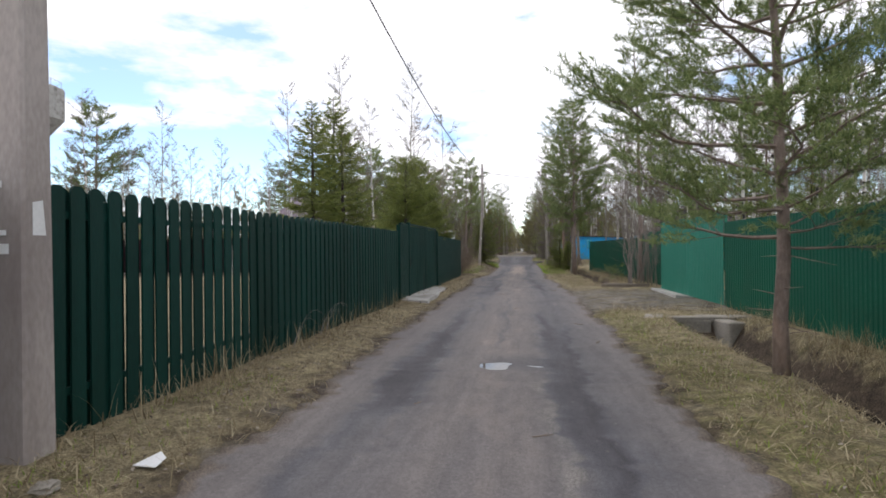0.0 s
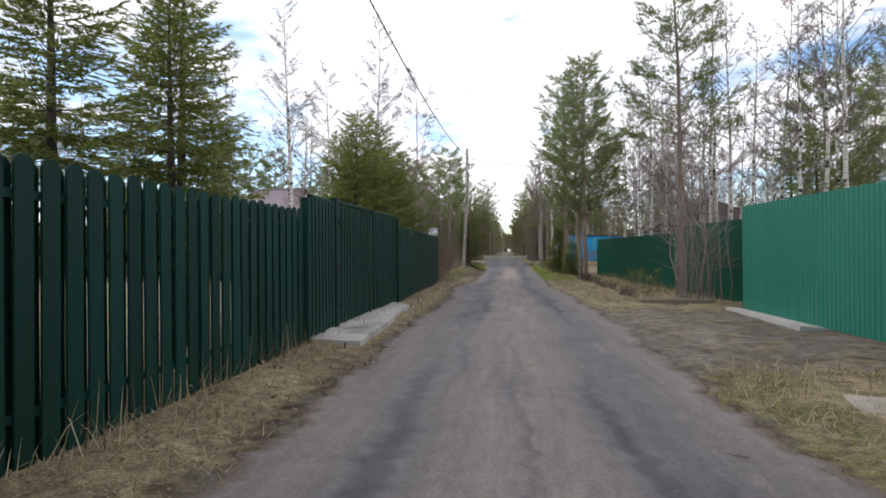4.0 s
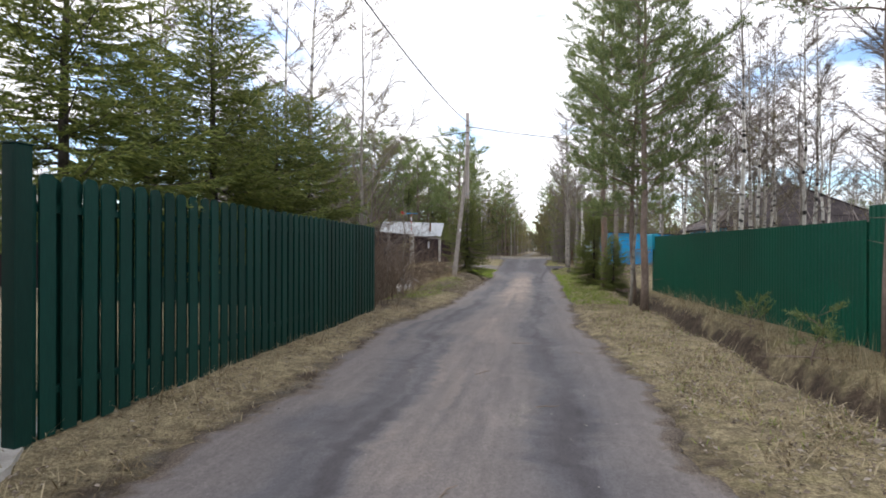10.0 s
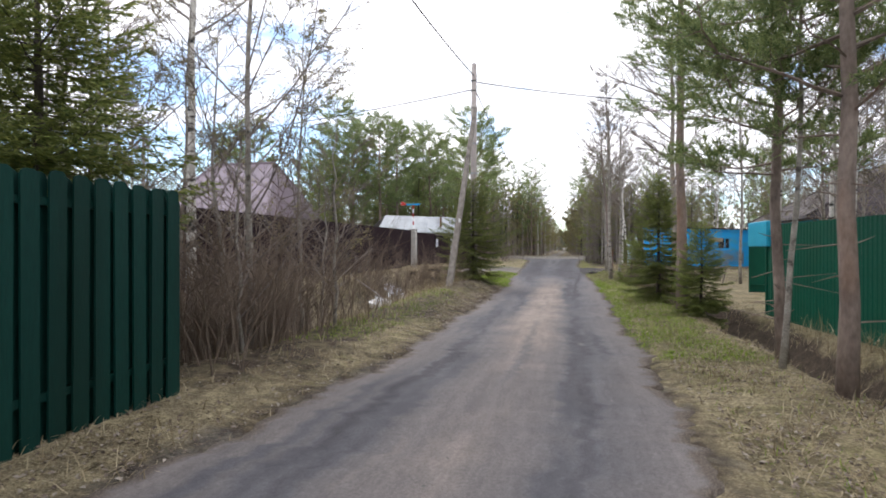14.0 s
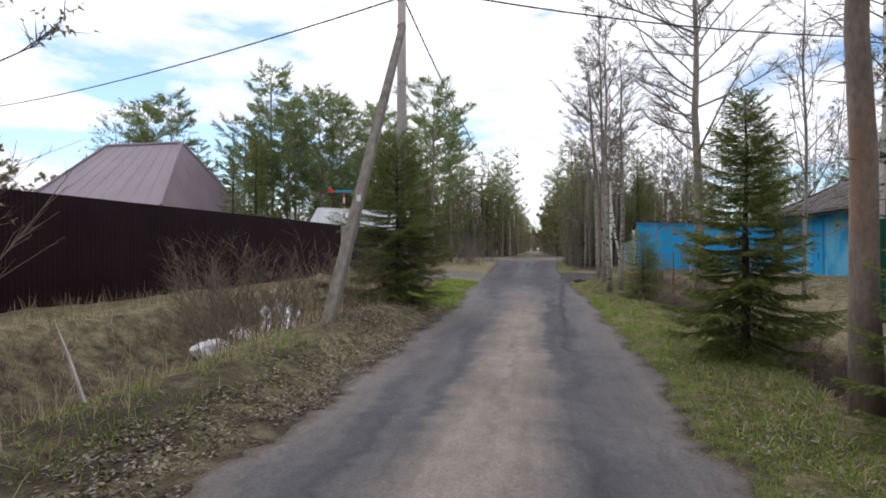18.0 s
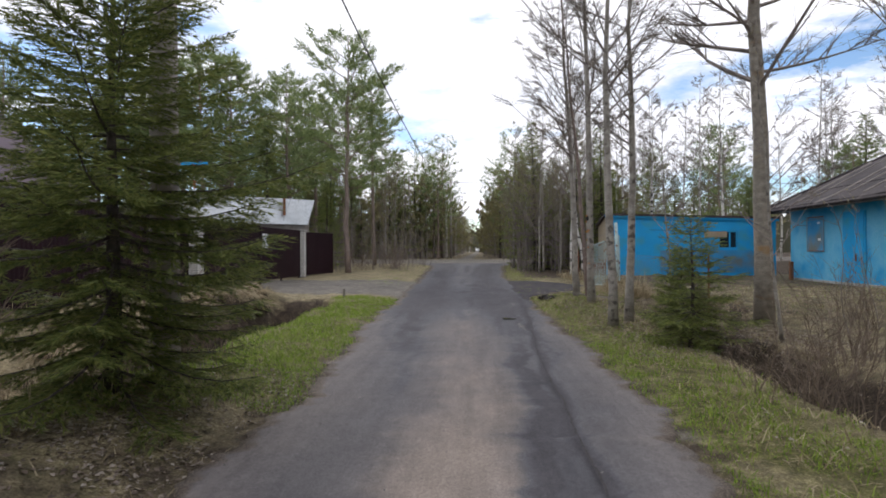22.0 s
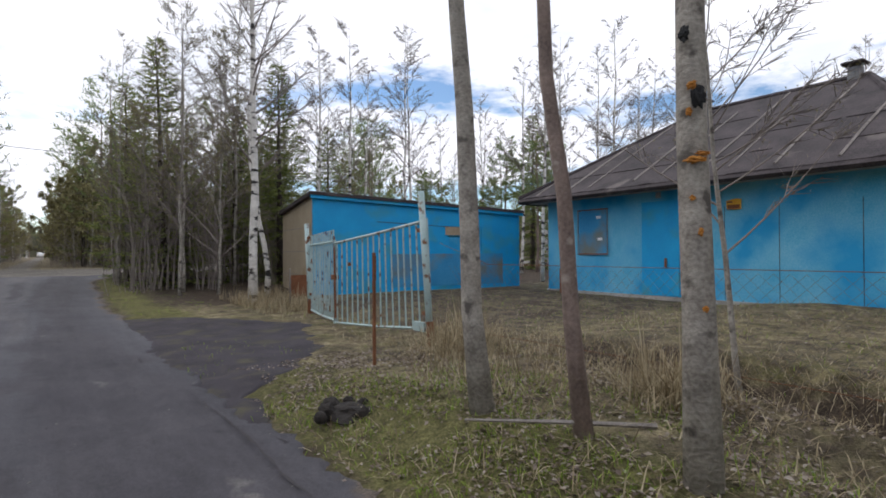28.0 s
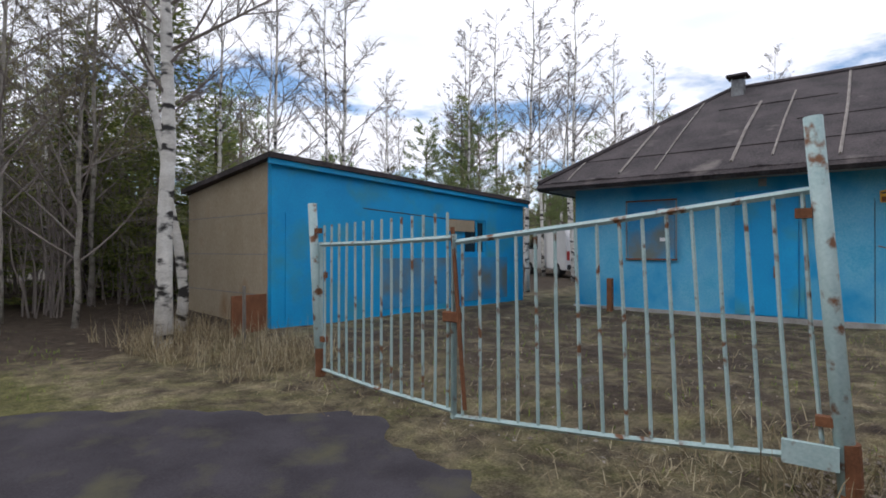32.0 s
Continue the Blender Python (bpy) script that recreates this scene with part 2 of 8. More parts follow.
M_roof_brown = mat("brown_roof_sheet", (0.20, 0.155, 0.185), (0.27, 0.215, 0.25), 0.6, 0.33, 0.05, 20)
M_concrete = mat("concrete", (0.30, 0.29, 0.27), (0.47, 0.46, 0.44), 2.0, 0.85, 0.4, 45, stain=(0.13, 0.115, 0.095), stain_at=(0.55, 0.75))
M_pole_concrete = mat("old_pole_concrete", (0.31, 0.27, 0.25), (0.47, 0.42, 0.395), 1.6, 0.85, 0.4, 35, stretch=(1, 1, 0.4), stain=(0.20, 0.165, 0.155), stain_at=(0.5, 0.75))
M_pole_wood = mat("grey_pole_wood", (0.13, 0.112, 0.095), (0.28, 0.25, 0.215), 2.0, 0.85, 0.5, 30, stretch=(4, 4, 0.3), stain=(0.05, 0.04, 0.035), stain_at=(0.55, 0.8))
M_wire = mat("black_cable", (0.012, 0.012, 0.013), (0.02, 0.02, 0.021), 5, 0.6, 0)
M_steel = mat("dull_steel", (0.25, 0.26, 0.27), (0.4, 0.41, 0.42), 3, 0.45, 0.05, 40, metal=0.8)
M_rust = mat("rust", (0.12, 0.045, 0.018), (0.24, 0.10, 0.045), 6, 0.9, 0.4, 60)
M_blue = mat("bright_blue_paint", (0.004, 0.285, 0.62), (0.008, 0.365, 0.71), 1.2, 0.6, 0.15, 30, stain=(0.06, 0.30, 0.38), stain_at=(0.50, 0.72), stain_scale=1.3)
M_blue_worn = mat("worn_blue_paint", (0.02, 0.22, 0.46), (0.06, 0.31, 0.55), 1.4, 0.7, 0.25, 30, stain=(0.15, 0.18, 0.17), stain_at=(0.46, 0.66), stain_scale=1.1)
M_blue_pale = mat("faded_blue_plaster", (0.06, 0.375, 0.61), (0.20, 0.51, 0.69), 1.6, 0.75, 0.3, 34, stain=(0.012, 0.30, 0.60), stain_at=(0.46, 0.62), stain_scale=0.8)
M_beige = mat("stained_beige_block", (0.30, 0.24, 0.16), (0.43, 0.36, 0.26), 1.2, 0.9, 0.35, 30, stain=(0.24, 0.13, 0.05), stain_at=(0.6, 0.8), stretch=(1, 1, 0.6))
M_gatebar = mat("flaking_pale_blue_paint", (0.30, 0.42, 0.42), (0.44, 0.55, 0.54), 5, 0.65, 0.2, 50, stain=(0.16, 0.07, 0.03), stain_at=(0.57, 0.66), stain_scale=8.0)
M_felt = mat("roofing_felt", (0.020, 0.016, 0.018), (0.082, 0.066, 0.068), 1.7, 0.9, 0.7, 22, stain=(0.15, 0.13, 0.12), stain_at=(0.64, 0.74))
M_batten = mat("weathered_batten", (0.20, 0.175, 0.155), (0.40, 0.36, 0.33), 4, 0.9, 0.4, 50)
M_zinc = mat("galvanised_sheet", (0.42, 0.44, 0.45), (0.62, 0.64, 0.65), 1.5, 0.38, 0.15, 12, metal=0.55)
M_soot = mat("sooty_sheet_metal", (0.10, 0.10, 0.105), (0.24, 0.245, 0.25), 2.5, 0.55, 0.15, 20, metal=0.3)
M_zinc_old = mat("dull_zinc_wire", (0.10, 0.085, 0.075), (0.19, 0.165, 0.15), 8, 0.7, 0)
M_whitebrick = mat("white_brick", (0.50, 0.48, 0.45), (0.66, 0.64, 0.60), 3, 0.85, 0.3, 40, vary=0.1)
M_mortar = mat("mortar", (0.22, 0.20, 0.18), (0.30, 0.28, 0.26), 3, 0.9, 0.3)
M_white = mat("white_paint", (0.70, 0.70, 0.70), (0.82, 0.82, 0.82), 3, 0.5, 0.05)
M_print = mat("printed_blue_grey", (0.16, 0.22, 0.40), (0.22, 0.28, 0.46), 3, 0.7, 0)
M_red = mat("red_paint", (0.40, 0.03, 0.025), (0.52, 0.05, 0.04), 3, 0.5, 0.05)
M_black = mat("black_void", (0.008, 0.008, 0.009), (0.014, 0.014, 0.015), 3, 0.8, 0)
M_glass = mat("dark_window_glass", (0.010, 0.013, 0.016), (0.02, 0.025, 0.03), 1, 0.06, 0)
M_yellow = mat("yellow_enamel", (0.60, 0.30, 0.01), (0.72, 0.40, 0.02), 2, 0.4, 0.05)
M_birch = mat("birch_bark", (0.48, 0.45, 0.41), (0.78, 0.75, 0.70), 3, 0.8, 0.4, 30, stretch=(1, 1, 2.5), stain=(0.03, 0.027, 0.025), stain_at=(0.53, 0.60), stain_scale=2.6)
M_aspen = mat("aspen_bark", (0.17, 0.15, 0.128), (0.42, 0.385, 0.335), 5, 0.85, 0.8, 42, stretch=(1, 1, 1.2), stain=(0.10, 0.088, 0.076), stain_at=(0.57, 0.66), stain_scale=7)
M_aspen_lichen = mat("aspen_bark_with_lichen", (0.16, 0.14, 0.115), (0.40, 0.355, 0.295), 7, 0.85, 0.9, 70, stretch=(1, 1, 1.4), stain=(0.36, 0.21, 0.08), stain_at=(0.60, 0.75), stain_scale=2.2)
M_aspen_dark = mat("young_aspen_bark", (0.125, 0.09, 0.078), (0.28, 0.21, 0.175), 6, 0.8, 0.8, 45, stretch=(1, 1, 1.0), stain=(0.33, 0.28, 0.24), stain_at=(0.60, 0.70), stain_scale=9)
M_tar = mat("damp_crack_dirt", (0.038, 0.035, 0.038), (0.08, 0.074, 0.075), 30, 0.85, 0.4, 90, spec=0.2)
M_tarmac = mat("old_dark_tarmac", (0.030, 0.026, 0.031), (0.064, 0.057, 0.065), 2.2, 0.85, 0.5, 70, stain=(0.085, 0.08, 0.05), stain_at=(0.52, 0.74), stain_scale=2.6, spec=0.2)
M_lichen = mat("orange_lichen", (0.34, 0.13, 0.02), (0.50, 0.22, 0.04), 14, 0.9, 0.5)
M_pinebark = mat("pine_bark", (0.14, 0.105, 0.088), (0.31, 0.24, 0.20), 5, 0.9, 0.9, 28, stretch=(1, 1, 0.45), stain=(0.30, 0.17, 0.10), stain_at=(0.58, 0.8))
M_sprucebark = mat("spruce_bark", (0.045, 0.035, 0.030), (0.11, 0.09, 0.075), 6, 0.9, 0.7, 35)
M_twig = mat("grey_twigs", (0.17, 0.14, 0.125), (0.30, 0.26, 0.23), 4, 0.85, 0)
M_twig_red = mat("reddish_twigs", (0.13, 0.098, 0.072), (0.25, 0.19, 0.145), 4, 0.85, 0)
M_needle_pine = island_mat("pine_needles", [(0.12, 0.175, 0.075), (0.225, 0.285, 0.115), (0.37, 0.41, 0.18)], 0.5, 0.5)
M_needle_spruce = island_mat("spruce_needles", [(0.095, 0.135, 0.045), (0.20, 0.24, 0.07), (0.37, 0.385, 0.12)], 0.5, 0.5)
M_treeline = mat("distant_forest", (0.085, 0.08, 0.048), (0.155, 0.142, 0.088), 0.5, 0.95, 0.0, 8, stretch=(1, 1, 0.12), stain=(0.06, 0.068, 0.042), stain_at=(0.5, 0.7), stain_scale=0.15)
M_straw = island_mat("dry_grass", [(0.16, 0.12, 0.07), (0.36, 0.29, 0.175), (0.60, 0.515, 0.35)], 0.8, 0.3)
M_grass = island_mat("green_grass", [(0.11, 0.19, 0.02), (0.22, 0.345, 0.03), (0.37, 0.45, 0.09)], 0.7, 0.35)
M_litter = island_mat("leaf_litter", [(0.09, 0.07, 0.055), (0.18, 0.14, 0.11), (0.29, 0.24, 0.195), (0.43, 0.38, 0.325)], 0.85, 0.15)
M_bud = island_mat("buds_and_catkins", [(0.22, 0.195, 0.095), (0.38, 0.345, 0.17)], 0.8, 0.3)
M_pebble = island_mat("pebbles", [(0.10, 0.095, 0.095), (0.20, 0.19, 0.18), (0.32, 0.30, 0.28)], 0.85)
M_snow = mat("old_snow", (0.55, 0.58, 0.62), (0.80, 0.82, 0.85), 4, 0.6, 0.5, 25, stain=(0.30, 0.29, 0.27), stain_at=(0.58, 0.75))
M_bag = mat("crumpled_white_plastic", (0.55, 0.55, 0.56), (0.78, 0.78, 0.79), 6, 0.35, 0.3, 20)
M_water = mat("ditch_water", (0.012, 0.010, 0.008), (0.022, 0.018, 0.014), 1, 0.04, 0)
M_soil = mat("black_garden_soil", (0.008, 0.007, 0.006), (0.035, 0.028, 0.023), 14, 0.95, 0.9, 60)
M_peat = mat("peaty_roots", (0.03, 0.022, 0.016), (0.085, 0.064, 0.045), 9, 0.95, 0.9, 40)
M_plank = mat("grey_planks", (0.13, 0.105, 0.08), (0.26, 0.22, 0.18), 3, 0.9, 0.5, 40, stretch=(1, 6, 6), local=True)
M_stone = mat("cut_stone", (0.20, 0.18, 0.15), (0.34, 0.31, 0.27), 2.5, 0.9, 0.5, 30)


def ground_material():
    """Soil, straw, moss and gravel, mixed by the cover that lies on each stretch (r green, g bare soil, b gravel)."""
    m = bpy.data.materials.new("verge_ground")
    m.use_nodes = True
    n, l = m.node_tree.nodes, m.node_tree.links
    b = n["Principled BSDF"]
    b.inputs["Roughness"].default_value = 0.9
    b.inputs["Specular IOR Level"].default_value = 0.2
    pos = n.new("ShaderNodeNewGeometry").outputs["Position"]

    def noise_at(scale, detail=6, rough=0.6):
        t = n.new("ShaderNodeTexNoise")
        t.inputs["Scale"].default_value, t.inputs["Detail"].default_value, t.inputs["Roughness"].default_value = scale, detail, rough
        l.new(pos, t.inputs["Vector"])
        return t.outputs["Fac"]

    def ramp_of(fac, stops):
        r = n.new("ShaderNodeValToRGB")
        for k, (p, c) in enumerate(stops):
            e = r.color_ramp.elements[k] if k < 2 else r.color_ramp.elements.new(p)
            e.position, e.color = p, (*c, 1)
        l.new(fac, r.inputs[0])
        return r.outputs[0]

    def mixed(fac, a, c):
        x = n.new("ShaderNodeMix")
        x.data_type = "RGBA"
        l.new(fac, x.inputs[0])
        l.new(a, x.inputs[6])
        l.new(c, x.inputs[7])
        return x.outputs[2]

    def mask(channel, scale, sharp):
        """The channel, frayed by noise."""
        a = n.new("ShaderNodeMath")
        a.operation = "ADD"
        l.new(channel, a.inputs[0])
        s = n.new("ShaderNodeMath")
        s.operation = "MULTIPLY_ADD"
        l.new(noise_at(scale, 8, 0.65), s.inputs[0])
        s.inputs[1].default_value, s.inputs[2].default_value = 1.5, -0.75
        l.new(s.outputs[0], a.inputs[1])
        r = n.new("ShaderNodeMapRange")
        r.inputs["From Min"].default_value, r.inputs["From Max"].default_value = 0.5 - sharp, 0.5 + sharp
        l.new(a.outputs[0], r.inputs[0])
        return r.outputs[0]

    cover = n.new("ShaderNodeAttribute")
    cover.attribute_name = "cover"
    sep = n.new("ShaderNodeSeparateColor")
    l.new(cover.outputs["Color"], sep.inputs[0])
    fine = noise_at(55, 5, 0.7)
    straw = ramp_of(fine, [(0.3, (0.125, 0.096, 0.06)), (0.5, (0.315, 0.262, 0.17)), (0.72, (0.50, 0.43, 0.30))])
    moss = ramp_of(fine, [(0.3, (0.08, 0.08, 0.032)), (0.55, (0.175, 0.165, 0.068)), (0.75, (0.31, 0.28, 0.14))])
    soil = ramp_of(fine, [(0.3, (0.038, 0.028, 0.022)), (0.55, (0.095, 0.072, 0.056)), (0.75, (0.17, 0.135, 0.105))])
    gravel = ramp_of(noise_at(85, 3, 0.7), [(0.32, (0.125, 0.112, 0.105)), (0.55, (0.225, 0.205, 0.19)), (0.75, (0.36, 0.335, 0.31))])
    c = mixed(mask(sep.outputs[0], 2.2, 0.22), straw, moss)
    c = mixed(mask(sep.outputs[1], 3.0, 0.2), c, soil)
    c = mixed(mask(sep.outputs[2], 1.7, 0.2), c, gravel)
    for scale, low, high in ((0.9, 0.82, 1.18), (6.5, 0.68, 1.28), (24.0, 0.70, 1.30)):
        mk = n.new("ShaderNodeMix")
        mk.data_type, mk.blend_type = "RGBA", "MULTIPLY"
        mk.inputs[0].default_value = 1.0
        l.new(c, mk.inputs[6])
        l.new(ramp_of(noise_at(scale), [(0.34, (low, low, low)), (0.66, (high, high, high * 0.97))]), mk.inputs[7])
        c = mk.outputs[2]
    l.new(c, b.inputs["Base Color"])
    bp = n.new("ShaderNodeBump")
    bp.inputs["Strength"].default_value, bp.inputs["Distance"].default_value = 0.9, 0.05
    l.new(fine, bp.inputs["Height"])
    l.new(bp.outputs[0], b.inputs["Normal"])
    return m


def road_material():
    """Worn asphalt under dust and grit: dark damp wheel tracks, a lighter dusty crown, patches of loose gravel (track: r dark, g dust, b grit)."""
    m = bpy.data.materials.new("worn_road")
    m.use_nodes = True
    n, l = m.node_tree.nodes, m.node_tree.links
    b = n["Principled BSDF"]
    b.inputs["Specular IOR Level"].default_value = 0.22
    pos = n.new("ShaderNodeNewGeometry").outputs["Position"]

    def noise_at(scale, stretch=(1, 1, 1), detail=6, rough=0.6):
        mp = n.new("ShaderNodeMapping")
        mp.inputs["Scale"].default_value = stretch
        l.new(pos, mp.inputs[0])
        t = n.new("ShaderNodeTexNoise")
        t.inputs["Scale"].default_value, t.inputs["Detail"].default_value, t.inputs["Roughness"].default_value = scale, detail, rough
        l.new(mp.outputs[0], t.inputs["Vector"])
        return t.outputs["Fac"]

    def ramp_of(fac, stops):
        r = n.new("ShaderNodeValToRGB")
        for k, (p, c) in enumerate(stops):
            e = r.color_ramp.elements[k] if k < 2 else r.color_ramp.elements.new(p)
            e.position, e.color = p, (*c, 1)
        l.new(fac, r.inputs[0])
        return r.outputs[0]

    def frayed(channel, fac, low, high, weight=1.2):
        s = n.new("ShaderNodeMath")
        s.operation = "MULTIPLY_ADD"
        l.new(fac, s.inputs[0])
        s.inputs[1].default_value, s.inputs[2].default_value = weight, -weight / 2
        a = n.new("ShaderNodeMath")
        a.operation = "ADD"
        l.new(channel, a.inputs[0])
        l.new(s.outputs[0], a.inputs[1])
        r = n.new("ShaderNodeMapRange")
        r.inputs["From Min"].default_value, r.inputs["From Max"].default_value = low, high
        l.new(a.outputs[0], r.inputs[0])
        return r.outputs[0]

    def mixed(fac, a, c):
        x = n.new("ShaderNodeMix")
        x.data_type = "RGBA"
        l.new(fac, x.inputs[0])
        l.new(a, x.inputs[6])
        l.new(c, x.inputs[7])
        return x.outputs[2]

    at = n.new("ShaderNodeAttribute")
    at.attribute_name = "track"
    sep = n.new("ShaderNodeSeparateColor")
    l.new(at.outputs["Color"], sep.inputs[0])
    long_n = noise_at(1.6, (1.6, 0.22, 1), 8, 0.62)
    blot = noise_at(1.1, (1, 0.7, 1), 8, 0.65)
    grain = noise_at(150, (1, 1, 1), 3, 0.7)
    base = ramp_of(long_n, [(0.32, (0.135, 0.124, 0.126)), (0.55, (0.172, 0.155, 0.151)), (0.75, (0.220, 0.190, 0.174))])
    dark = ramp_of(blot, [(0.3, (0.070, 0.069, 0.080)), (0.7, (0.118, 0.116, 0.128))])
    dust = ramp_of(blot, [(0.3, (0.235, 0.195, 0.168)), (0.7, (0.315, 0.262, 0.228))])
    grit = ramp_of(noise_at(70, (1, 1, 1), 3, 0.8), [(0.35, (0.10, 0.092, 0.088)), (0.55, (0.20, 0.185, 0.175)), (0.7, (0.34, 0.32, 0.30))])
    c = mixed(frayed(sep.outputs[0], long_n, 0.15, 1.05), base, dark)
    bare_tar = ramp_of(blot, [(0.3, (0.047, 0.044, 0.052)), (0.7, (0.082, 0.077, 0.086))])
    c = mixed(frayed(sep.outputs[0], blot, 1.05, 1.75), c, bare_tar)
    c = mixed(frayed(sep.outputs[1], blot, 0.25, 1.0), c, dust)
    c = mixed(frayed(sep.outputs[2], blot, 0.62, 0.85, 1.6), c, grit)
    soil = ramp_of(noise_at(60, (1, 1, 1), 4, 0.7), [(0.3, (0.05, 0.04, 0.033)), (0.5, (0.12, 0.097, 0.08)), (0.72, (0.22, 0.185, 0.15))])
    c = mixed(frayed(at.outputs["Alpha"], noise_at(3.2, (1, 0.6, 1), 8, 0.7), 0.42, 0.72, 1.5), c, soil)
    for scale, stretch, low, high in ((2.6, (2.6, 0.16, 1), 0.90, 1.09), (9.0, (1, 0.45, 1), 0.92, 1.08), (38.0, (1, 0.8, 1), 0.84, 1.16)):
        mk = n.new("ShaderNodeMix")
        mk.data_type, mk.blend_type = "RGBA", "MULTIPLY"
        mk.inputs[0].default_value = 1.0
        l.new(c, mk.inputs[6])
        l.new(ramp_of(noise_at(scale, stretch, 6, 0.65), [(0.34, (low, low, low)), (0.66, (high, high, high))]), mk.inputs[7])
        c = mk.outputs[2]
    tint = ramp_of(grain, [(0.3, (0.66, 0.66, 0.66)), (0.7, (1.28, 1.28, 1.28))])
    mul = n.new("ShaderNodeMix")
    mul.data_type, mul.blend_type = "RGBA", "MULTIPLY"
    mul.inputs[0].default_value = 1.0
    l.new(c, mul.inputs[6])
    l.new(tint, mul.inputs[7])
    l.new(mul.outputs[2], b.inputs["Base Color"])
    rg = n.new("ShaderNodeMapRange")
    rg.inputs["To Min"].default_value, rg.inputs["To Max"].default_value = 0.85, 0.74
    l.new(sep.outputs[0], rg.inputs[0])
    l.new(rg.outputs[0], b.inputs["Roughness"])
    bp = n.new("ShaderNodeBump")
    bp.inputs["Strength"].default_value, bp.inputs["Distance"].default_value = 0.5, 0.012
    both = n.new("ShaderNodeMath")
    both.operation = "ADD"
    l.new(grain, both.inputs[0])
    l.new(blot, both.inputs[1])
    l.new(both.outputs[0], bp.inputs["Height"])
    l.new(bp.outputs[0], b.inputs["Normal"])
    return m


M_ground, M_road = ground_material(), road_material()

# ---- plan: road edges, terrain ----
EDGE_Y = [-40, 0, 6, 12, 18, 24, 28, 33, 40, 47, 52, 56, 62, 70, 80, 84]
EDGE_L = [-2.3, -2.3, -2.2, -2.35, -2.4, -2.3, -2.6, -2.05, -2.1, -2.1, -2.5, -2.6, -2.9, -3.1, -3.5, -5.0]
EDGE_R = [1.5, 1.5, 1.5, 1.55, 1.6, 1.45, 1.15, 1.17, 1.25, 1.3, 1.25, 1.1, 1.0, 0.95, 1.4, 3.0]
CROSS_0, CROSS_1 = 83.0, 92.0                 # the gravel road that crosses ahead


def bump(d, half):
    """1 at 0, falling smoothly to 0 at half."""
    t = np.clip(1 - np.abs(d) / half, 0, 1)
    return t * t * (3 - 2 * t)


def step(d, a, b):
    t = np.clip((d - a) / (b - a), 0, 1)
    return t * t * (3 - 2 * t)


def waves(x, y):
    return (np.sin(x * 1.7 + 0.6 * np.sin(y * 0.9)) * np.cos(y * 1.3 + 0.8 * np.sin(x * 1.1)) * 0.5
            + 0.3 * np.sin(x * 4.1 + y * 2.3) * np.cos(y * 3.7 - x * 1.9) + 0.2 * np.sin(x * 9.3 - y * 4.1) * np.cos(y * 8.1 + x * 3.3))


def rise(y):
    return np.interp(y, [62, 84, 95], [0, 0.42, 0.6])


def height(x, y):
    """The ground's height, for single places or arrays."""
    x, y = np.asarray(x, float), np.asarray(y, float)
    le, ri = np.interp(y, EDGE_Y, EDGE_L), np.interp(y, EDGE_Y, EDGE_R)
    out_l, out_r = le - x, x - ri
    near = (y < 84)
    z = rise(y) - (0.035 + 0.09 * step(np.minimum(-out_l, -out_r), 0.25, 0.6)) * ((out_l < 0) & (out_r < 0) & near)
    z = z + 0.10 * step(out_l, 0.0, 1.1) * near
    z = z + 0.04 * step(out_r, 0.0, 0.8) * near
    # the bank by the leaning pole, and the ditch with water beyond it
    z = z + 0.24 * bump(x + 3.35, 1.1) * step(y, 36, 40) * (1 - step(y, 46.5, 48.5))
    z = z - 0.90 * np.clip(2.6 * bump(x + 5.2 + 0.14 * np.sin(y * 1.9), 1.2), 0, 1) * step(y, 46, 49) * (1 - step(y, 56.3, 57.2))
    z = z + (0.22 + 0.34 * waves(x * 1.7, y * 1.6)) * step(-x, 5.95, 6.3) * (1 - step(-x, 7.4, 8.4)) * step(y, 48.5, 51) * (1 - step(y, 56.5, 58))
    z = z - 0.74 * bump(x + 5.95, 2.1) * step(y, 29.9, 33) * (1 - step(y, 48, 50.5))
    z = z + (0.2 + 0.08 * waves(x * 1.3, y * 1.2)) * step(-x, 6.9, 7.9) * step(y, 33, 38) * (1 - step(y, 57, 58))
    # the ditches in front of the fences
    z = z - 0.66 * np.clip(1.6 * bump(x - 3.75 - 0.06 * np.sin(y * 2.1), 0.8), 0, 1) * (1 - step(y, 11.9, 12.4))
    z = z - 0.56 * np.clip(1.7 * bump(x - np.interp(y, [22, 40], [3.75, 3.5]) - 0.08 * np.sin(y * 1.7), 0.66), 0, 1) * step(y, 21.8, 22.6) * (1 - step(y, 52, 55))
    z = z - 0.42 * np.clip(1.5 * bump(x - np.interp(y, [51, 53.5, 58], [3.6, 4.7, 5.1]) - 0.1 * np.sin(y * 2.3), 0.75), 0, 1) * step(y, 51, 53) * (1 - step(y, 56.6, 58))
    z = z - 0.06 * step(x, 4.3, 5.0) * step(y, 22, 23) * (1 - step(y, 40, 44))
    z = z + 0.22 * step(x, 1.5, 2.4) * step(y, 51, 55) * (1 - step(y, 57, 60))
    z = z + 0.14 * step(x, 4.2, 6.0) * step(y, 52, 60)
    rough = 0.03 * (out_l > 0) * near + 0.03 * (out_r > 0) * near
    z = z + rough * waves(x, y) * np.clip(np.minimum(np.abs(x - le), np.abs(x - ri)) / 0.4, 0, 1) * (np.abs(x) < 30)
    return z


def hz(x, y):
    return float(height(x, y))


